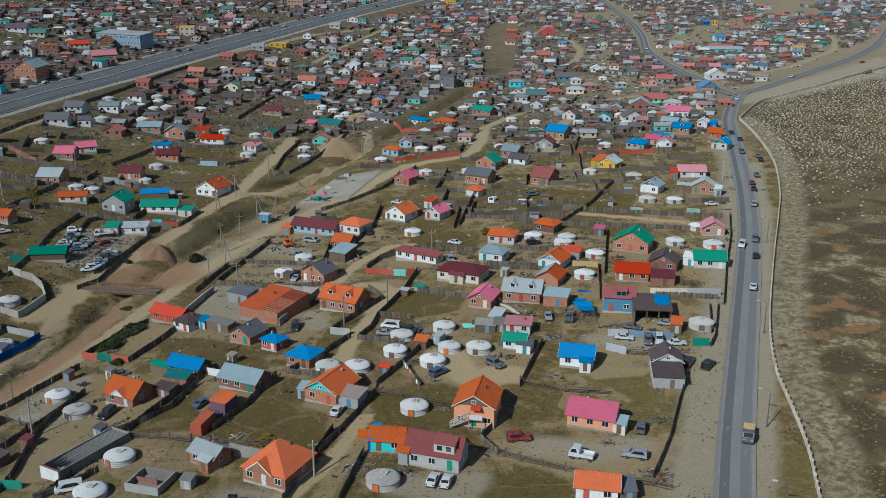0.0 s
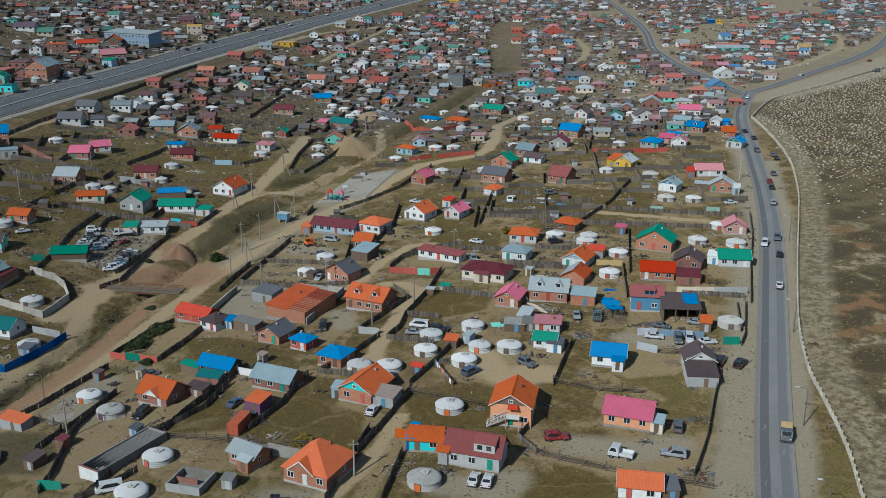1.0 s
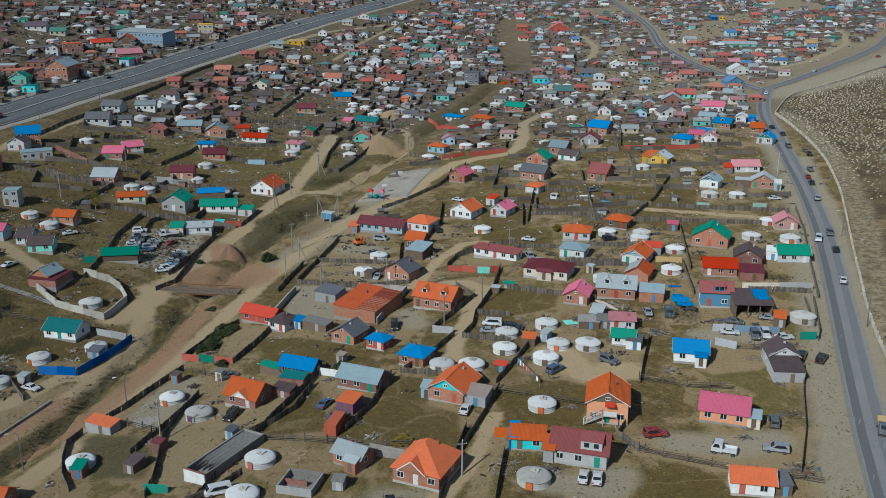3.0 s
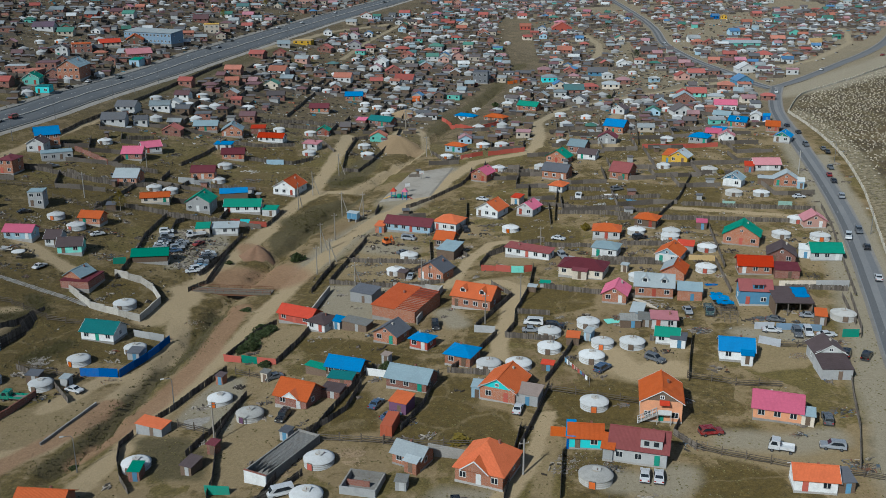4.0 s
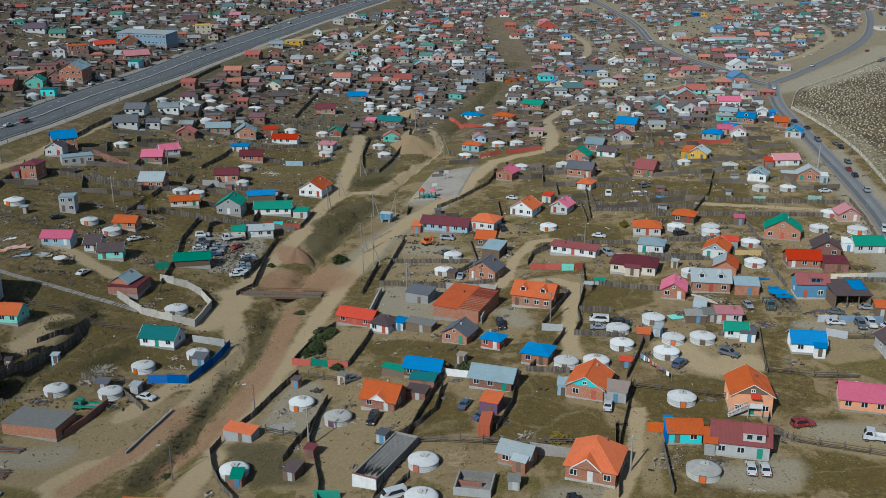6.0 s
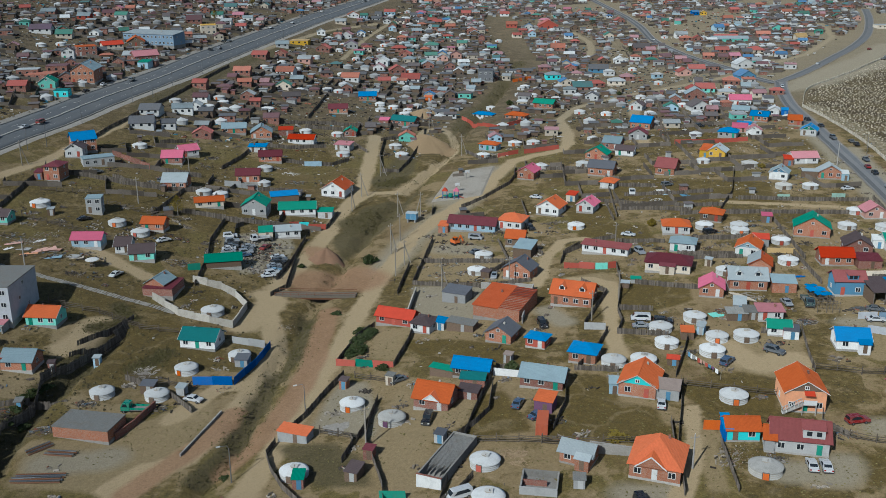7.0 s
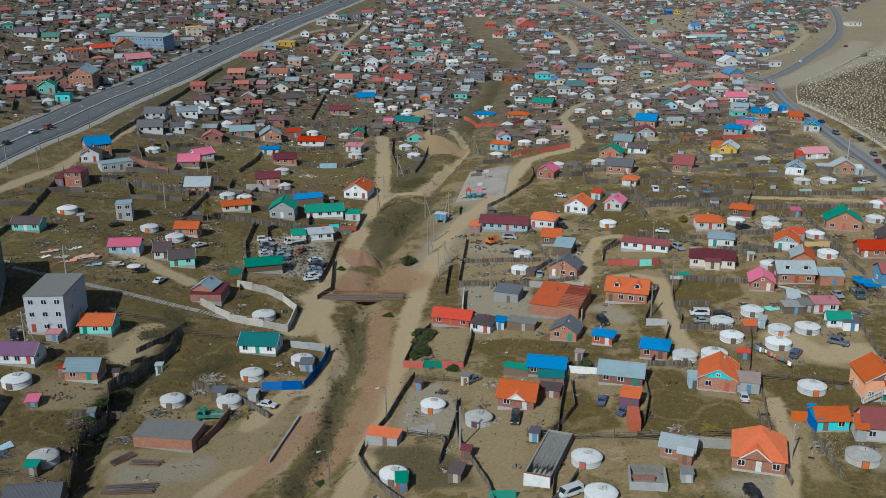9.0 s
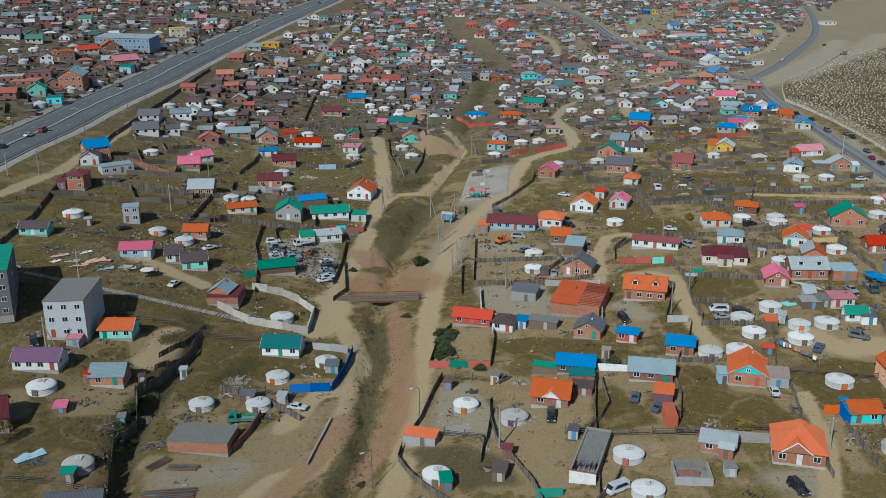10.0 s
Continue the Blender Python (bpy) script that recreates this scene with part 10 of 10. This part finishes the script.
def far_quarters():
    rnd = random.Random(11)
    roofs, walls, felts, boards, panes, sheds = {}, {}, Shape(), Shape(), Shape(), Shape()
    colours = ["orange"] * 3 + ["red"] + ["maroon"] * 4 + ["grey"] * 4 + ["steel"] * 4 + ["dark"] * 8 + ["brown"] * 8 + ["green"] * 2 + ["teal"] * 2 + ["blue"] * 2 + ["pink"] + ["rose"] * 2 + ["white"] * 2
    sombre = ["dark"] * 6 + ["brown"] * 6 + ["maroon"] * 3 + ["tar"] * 3 + ["steel", "grey", "green", "teal", "orange", "rust"]
    bodies = ["redbrick"] * 5 + ["white"] * 4 + ["cream"] * 2 + ["log"] * 10 + ["grey"] * 3 + ["pink", "mint", "sky"]

    def one_house(x, y, w, d, h, kind, roof, wall, rot):
        rise = {"side": 0.28 * d, "front": 0.28 * w, "hip": 0.22 * min(w, d), "shed": 0.1 * d}[kind]
        m = pose(x, y, ground(x, y), 0, 0, rot)
        roofs.setdefault(roof, Shape()).add(*moved(roof_shape(kind, w, d, h, rise, 0.35), m))
        walls.setdefault(wall, Shape()).add(*moved(wall_shape(kind, w, d, h, rise), m))
        if w > 5:
            for k in (-0.28, 0.28):
                panes.add(*moved(Shape().box(k * w - 0.5, -d / 2 - 0.04, 1.0, k * w + 0.5, -d / 2 + 0.02, 2.0), m))

    def tilt(x, y):
        return -8 + 14 * noise.noise((x * 0.006, y * 0.006, 3.0)) + (18 if x < -150 else 0)

    def run(ax, ay, bx, by):
        n = max(1, int(math.hypot(bx - ax, by - ay) / 4))
        for k in range(n):
            px, py, qx, qy = ax + (bx - ax) * k / n, ay + (by - ay) * k / n, ax + (bx - ax) * (k + 1) / n, ay + (by - ay) * (k + 1) / n
            if rnd.random() < 0.02 or CLEAR[min(524, max(0, int(((py + qy) / 2 - 110) / 2))), min(529, max(0, int(((px + qx) / 2 + 460) / 2)))] < 0.8 or not free((px + qx) / 2, (py + qy) / 2, -2.5):
                continue
            h = 1.7 + rnd.uniform(-0.2, 0.2)
            za, zb = ground(px, py), ground(qx, qy)
            nx, ny = (qy - py) / 4 * 0.05, -(qx - px) / 4 * 0.05
            boards.add([(px - nx, py - ny, za - 0.5), (qx - nx, qy - ny, zb - 0.5), (qx - nx, qy - ny, zb + h), (px - nx, py - ny, za + h), (px + nx, py + ny, za - 0.5), (qx + nx, qy + ny, zb - 0.5), (qx + nx, qy + ny, zb + h), (px + nx, py + ny, za + h)],
                       [(0, 1, 2, 3), (7, 6, 5, 4), (3, 2, 6, 7), (0, 3, 7, 4), (1, 5, 6, 2)])

    y = 300.0
    while y < 1120:
        depth = rnd.uniform(14, 19)
        x = -420.0 + rnd.uniform(0, 15)
        while x < 560:
            wide = rnd.uniform(14, 21)
            cx, cy = x + wide / 2, y + depth / 2 + 12 * math.sin(x * 0.01)
            x += wide
            if abs(cx + 0.15 * cy) > 0.62 * cy + 60:
                continue
            near = cy < 430
            if noise.noise((cx * 0.016, cy * 0.011, 9.0)) < -0.22:
                continue
            if cy > 325 and rnd.random() < (0.55 if near else 0.95 if cx < -90 else 0.75):
                a = radians(tilt(cx, cy))
                ux, uy = math.cos(a) * wide / 2, math.sin(a) * wide / 2
                vx, vy = -math.sin(a) * depth / 2, math.cos(a) * depth / 2
                if free(cx, cy, -3):
                    run(cx - ux - vx, cy - uy - vy, cx + ux - vx, cy + uy - vy)
                    run(cx - ux - vx, cy - uy - vy, cx - ux + vx, cy - uy + vy)
                    if not near and rnd.random() < 0.6:
                        run(cx - vx * 0.9, cy - vy * 0.9, cx + vx * 0.8, cy + vy * 0.8)
            for trial in range(6 if not near else rnd.choice((0, 0, 0, 1))):
                px, py = cx + rnd.uniform(-0.42, 0.42) * wide, cy + rnd.uniform(-0.42, 0.42) * depth
                what = rnd.random()
                if what < 0.30 and not near:
                    w, d = rnd.uniform(4.2, 7.8), rnd.uniform(3.6, 6.0)
                    if free(px, py, w * 0.5):
                        one_house(px, py, w, d, rnd.uniform(2.4, 3.1), rnd.choice(["side", "side", "front", "hip", "shed"]), rnd.choice(sombre if px < -90 and rnd.random() < 0.6 else colours), rnd.choice(["log", "log", "redbrick"] if px < -90 and rnd.random() < 0.5 else bodies), tilt(px, py) + rnd.uniform(-8, 8))
                        take(px, py, w * 0.5)
                elif what < 0.48 and not near:
                    if free(px, py, 2.8):
                        r, z = rnd.uniform(2.5, 3.1), ground(px, py)
                        felts.tube(px, py, [(r, z - 0.5), (r, z + 1.5), (r * 1.04, z + 1.55), (r * 0.5, z + 2.2), (r * 0.2, z + 2.5), (r * 0.2, z + 2.7)], 16)
                        take(px, py, 2.9)
                else:
                    w, d = (rnd.uniform(1.3, 3.2), rnd.uniform(1.2, 2.4)) if near else (rnd.uniform(1.6, 4.5), rnd.uniform(1.6, 3.5))
                    if free(px, py, w * 0.4):
                        one_house(px, py, w, d, rnd.uniform(1.7, 2.4), "shed", rnd.choice(["brown", "dark", "tar", "brown", "dark", "brown", "maroon", "grey"]), rnd.choice(["log", "log", "redbrick", "grey"]), tilt(px, py) + rnd.uniform(-15, 15))
                        take(px, py, w * 0.5)
        y += depth
    for c, s in roofs.items():
        tagged(part("far_roofs", s, dulled(c)), "crowd of %s roofs in the far quarters" % ROOFNAMES.get(c, c + " metal"), "roofs", kind="stuff")
    for c, s in walls.items():
        tagged(part("far_walls", s, wall_mat(c)), "crowd of %s house walls in the far quarters" % NAMES.get(c, c), "walls", kind="stuff")
    tagged(part("far_gers", felts, mat("far_felt", (0.41, 0.415, 0.41), 0.9, 0, 0.15, 0.5, 4, dirty=0.3, island=True)), "crowd of white felt gers in the far quarters", "gers", kind="stuff")
    tagged(part("far_fences", boards, WOOD), "maze of weathered board fences between far yards", "fences", kind="stuff")
    tagged(part("far_windows", panes, GLASS), "dark window panes of the far houses", "windows", kind="stuff")


far_quarters()


def scrub_tufts():
    """Dry tufts and weeds along the gully and the rough verges."""
    rnd = random.Random(31)
    s = Shape()
    for pts, half, n in [(p, h, 1500) for p, h in SCRUB] + [(GULLY, 3.4, 2600)]:
        line = smooth_line(pts, 2.0)
        for _ in range(n):
            px, py = line[rnd.randrange(len(line))]
            px, py = px + rnd.gauss(0, half * 0.6), py + rnd.gauss(0, half * 0.6)
            z, k = ground(px, py), rnd.uniform(0.06, 0.26)
            for q in range(3):
                a = rnd.uniform(0, math.tau)
                dx, dy = math.cos(a) * k, math.sin(a) * k
                s.add([(px - dy * 0.5, py + dx * 0.5, z - 0.05), (px + dy * 0.5, py - dx * 0.5, z - 0.05), (px + dx + dy * 0.3, py + dy - dx * 0.3, z + k), (px + dx - dy * 0.3, py + dy + dx * 0.3, z + k)], [(0, 1, 2, 3)])
    tagged(part("dry_weeds", s, mat("weeds", (0.135, 0.118, 0.052), 0.9, 0, 0.3, 0.3, 6, (0.10, 0.09, 0.04), 0.4)), "dry brown weeds along the gully and verges", "weeds", kind="stuff")


scrub_tufts()


def grass_tufts():
    """Dry grass standing in the yards and on the burial field."""
    rnd = random.Random(41)
    s = Shape()
    for _ in range(40000):
        y = 132 + 330 * rnd.random() ** 1.2
        x = rnd.uniform(-0.75, 0.52) * y
        n = noise.noise((x * 0.06, y * 0.06, 7.0)) + 0.6 * noise.noise((x * 0.3, y * 0.3, 2.0))
        i, j = int((x + 460) / 2), int((y - 110) / 2)
        if n < -0.05 or CLEAR[j, i] < -1.0:
            continue
        z, k = ground(x, y), rnd.uniform(0.06, 0.2) * (1.5 if in_field(x, y) else 1.0)
        a = rnd.uniform(0, math.tau)
        for q in (0.0, 1.57):
            dx, dy = math.cos(a + q) * k * 1.3, math.sin(a + q) * k * 1.3
            s.add([(x - dx, y - dy, z - 0.03), (x + dx, y + dy, z - 0.03), (x + dx * 0.6, y + dy * 0.6, z + k), (x - dx * 0.7, y - dy * 0.7, z + k * 0.8)], [(0, 1, 2, 3)])
    tagged(part("dry_grass", s, mat("dry_grass", (0.19, 0.165, 0.075), 0.9, 0, 0.5, 0.1, 6, (0.07, 0.066, 0.03), 0.6, island=True)), "tufts of withered grass in yards and field", "grass", kind="stuff")


grass_tufts()


def dry_shrubs():
    """Low dark tussocks and withered shrubs, thickest on the western slope."""
    rnd = random.Random(57)
    bed = sorted(GULLY, key=lambda p: p[1])
    s = Shape()
    for _ in range(34000):
        y = 140 + 320 * rnd.random() ** 1.05
        x = rnd.uniform(-0.85, 0.34) * y
        west = x < np.interp(y, [p[1] for p in bed], [p[0] for p in bed]) - 4
        n = noise.noise((x * 0.09, y * 0.09, 5.0)) + 0.5 * noise.noise((x * 0.4, y * 0.4, 8.0))
        i, j = int((x + 460) / 2), int((y - 110) / 2)
        if not (0 <= i < 530 and 0 <= j < 525) or n < (-0.02 if west else 0.32 if y > 240 else 0.55) or CLEAR[j, i] < -0.5 or (y < 222 and x > -138) or (y < 192 and x > -153) or not free(x, y, -2.2):
            continue
        k, z, t = rnd.uniform(0.14, 0.5) * (1.0 if west else 0.7), ground(x, y), rnd.uniform(0, math.tau)
        ring = [(x + k * rnd.uniform(0.7, 1.2) * math.cos(t + q * 1.2566), y + k * rnd.uniform(0.7, 1.2) * math.sin(t + q * 1.2566), z - 0.05) for q in range(5)]
        mid = [(x + 0.6 * (a - x) + rnd.uniform(-0.1, 0.1) * k, y + 0.6 * (b - y), z + k * rnd.uniform(0.35, 0.7)) for a, b, c in ring]
        s.add(ring + mid, [(q, (q + 1) % 5, 5 + (q + 1) % 5, 5 + q) for q in range(5)] + [(5, 6, 7, 8, 9)])
    tagged(part("dry_shrubs", s, medley("withered_shrubs", [(0.055, 0.045, 0.020), (0.085, 0.068, 0.028), (0.12, 0.092, 0.040), (0.065, 0.056, 0.022), (0.15, 0.118, 0.055)])), "low withered brown shrubs and tussocks in yards", "shrubs", kind="stuff")


dry_shrubs()


def field_stones():
    rnd = random.Random(43)
    s = Shape()
    for _ in range(1800):
        y = 135 + 260 * rnd.random()
        x = np.interp(y, [p[1] for p in FIELD_EDGE], [p[0] for p in FIELD_EDGE]) + 2 + 90 * rnd.random()
        k = rnd.uniform(0.05, 0.2)
        m = pose(x, y, ground(x, y), rnd.uniform(-20, 20), rnd.uniform(-20, 20), rnd.uniform(0, 360))
        s.add(*moved(Shape().tube(0, 0, [(k, -0.1), (k * 0.9, k * 0.4), (k * 0.3, k * 0.8)], 5), m))
    tagged(part("field_stones", s, mat("field_stone", (0.24, 0.225, 0.19), 0.95, 0, 0.3, 0.8, 5, island=True)), "pale stones scattered over the dry field", "stones", kind="stuff")


field_stones()


def yard_litter():
    """Odds and ends strewn over the yards."""
    rnd = random.Random(21)
    dark, pale = Shape(), Shape()
    for _ in range(13000):
        y = 140 + 560 * rnd.random() ** 0.9
        x = rnd.uniform(-0.58, 0.34) * y
        if noise.noise((x * 0.07, y * 0.07, 1.0)) < -0.08 or not free(x, y, 0.4):
            continue
        if y < 250 and rnd.random() < 0.85:
            continue
        k = 0.3 + y / 330
        L, W, H = rnd.uniform(0.1, 0.8) * k, rnd.uniform(0.06, 0.28) * k, rnd.uniform(0.03, 0.28) * k
        m = pose(x, y, ground(x, y), rnd.uniform(-15, 15), rnd.uniform(-15, 15), rnd.uniform(0, 360))
        (pale if rnd.random() < 0.3 else dark).add(*moved(Shape().box(-L / 2, -W / 2, -0.05, L / 2, W / 2, H), m))
    tagged(part("yard_litter", dark, mat("litter", (0.13, 0.115, 0.10), 0.9, 0, 0.5, 2.0, 7, island=True)), "dark planks and scrap strewn over the yards", "litter", kind="stuff")
    tagged(part("yard_litter", pale, mat("pale_litter", (0.40, 0.39, 0.37), 0.9, 0, 0.4, 2.0, 7, island=True)), "pale boards, stones and rags strewn over the yards", "litter", kind="stuff")


yard_litter()


def far_litter():
    """Woodpiles, tanks, carts, boxes and sheets between the close-set dwellings."""
    rnd = random.Random(23)
    kinds = {"dark woodpiles and scrap": ((0.055, 0.048, 0.042), Shape()), "pale sheets and boxes": ((0.46, 0.45, 0.43), Shape()), "rusty barrels and brick stacks": ((0.26, 0.10, 0.06), Shape()), "blue and green tanks": ((0.05, 0.19, 0.27), Shape())}
    names = list(kinds)
    for _ in range(13000):
        y = 420 + 520 * rnd.random() ** 1.1
        x = rnd.uniform(-0.58, 0.42) * y
        if noise.noise((x * 0.03, y * 0.03, 4.0)) < -0.25 or not free(x, y, 0.3):
            continue
        k = 0.75 + y / 900
        L, W, H = rnd.uniform(0.3, 1.7) * k, rnd.uniform(0.12, 0.5) * k, rnd.uniform(0.06, 0.5) * k
        m = pose(x, y, ground(x, y), rnd.uniform(-4, 4), rnd.uniform(-4, 4), rnd.uniform(-40, 40))
        kinds[rnd.choice(names[:1] * 9 + names[1:2] * 4 + names[2:3] * 2 + names[3:])][1].add(*moved(Shape().box(-L / 2, -W / 2, -0.1, L / 2, W / 2, H), m))
    for nm, (c, s) in kinds.items():
        tagged(part("yard_goods", s, mat("goods_" + nm.split()[1], c, 0.9, 0, 0.4, 1.0, 5, island=True)), "%s between the far dwellings" % nm, "yard goods", kind="stuff")


far_litter()


def yard_heaps():
    """Stacked planks, firewood, tyres, tins and rags beside the dwellings."""
    rnd = random.Random(77)
    kinds = {"grey planks and firewood": ((0.16, 0.135, 0.11), Shape()), "dark scrap and old tyres": ((0.070, 0.060, 0.050), Shape()), "pale boards and bricks": ((0.30, 0.265, 0.22), Shape()), "rusty tins and sheets": ((0.24, 0.10, 0.06), Shape()), "blue plastic and cloth": ((0.12, 0.17, 0.22), Shape())}
    names = list(kinds)
    for tx, ty, tr in TAKEN:
        if ty > 520:
            continue
        for _ in range(4 if ty > 260 else 1):
            a, q = rnd.uniform(0, math.tau), rnd.uniform(1.0, 1.9) * tr
            cx, cy = tx + q * math.cos(a), ty + q * math.sin(a)
            i, j = int((cx + 460) / 2), int((cy - 110) / 2)
            if not (0 <= i < 530 and 0 <= j < 525) or CLEAR[j, i] < 0.5 or rnd.random() < 0.25:
                continue
            main, r, turn = rnd.choice(names[:3]), rnd.uniform(0.6, 2.4), rnd.uniform(0, 360)
            for _ in range(rnd.randint(6, 26)):
                px, py = cx + rnd.gauss(0, r * 0.6), cy + rnd.gauss(0, r * 0.45)
                L, W, H = rnd.uniform(0.15, 1.3), rnd.uniform(0.08, 0.35), rnd.uniform(0.05, 0.4)
                m = pose(px, py, ground(px, py) - 0.02, rnd.uniform(-9, 9), rnd.uniform(-9, 9), turn + rnd.gauss(0, 35))
                kinds[main if rnd.random() < 0.72 else rnd.choice(names + names[:3] * 2)][1].add(*moved(Shape().box(-L / 2, -W / 2, -0.05, L / 2, W / 2, H), m))
    for nm, (c, s) in kinds.items():
        tagged(part("yard_heaps", s, mat("heap_" + nm.split()[1], c, 0.9, 0, 0.4, 2.0, 7, island=True)), "small heaps of %s beside the dwellings" % nm, "heaps", kind="stuff")


yard_heaps()
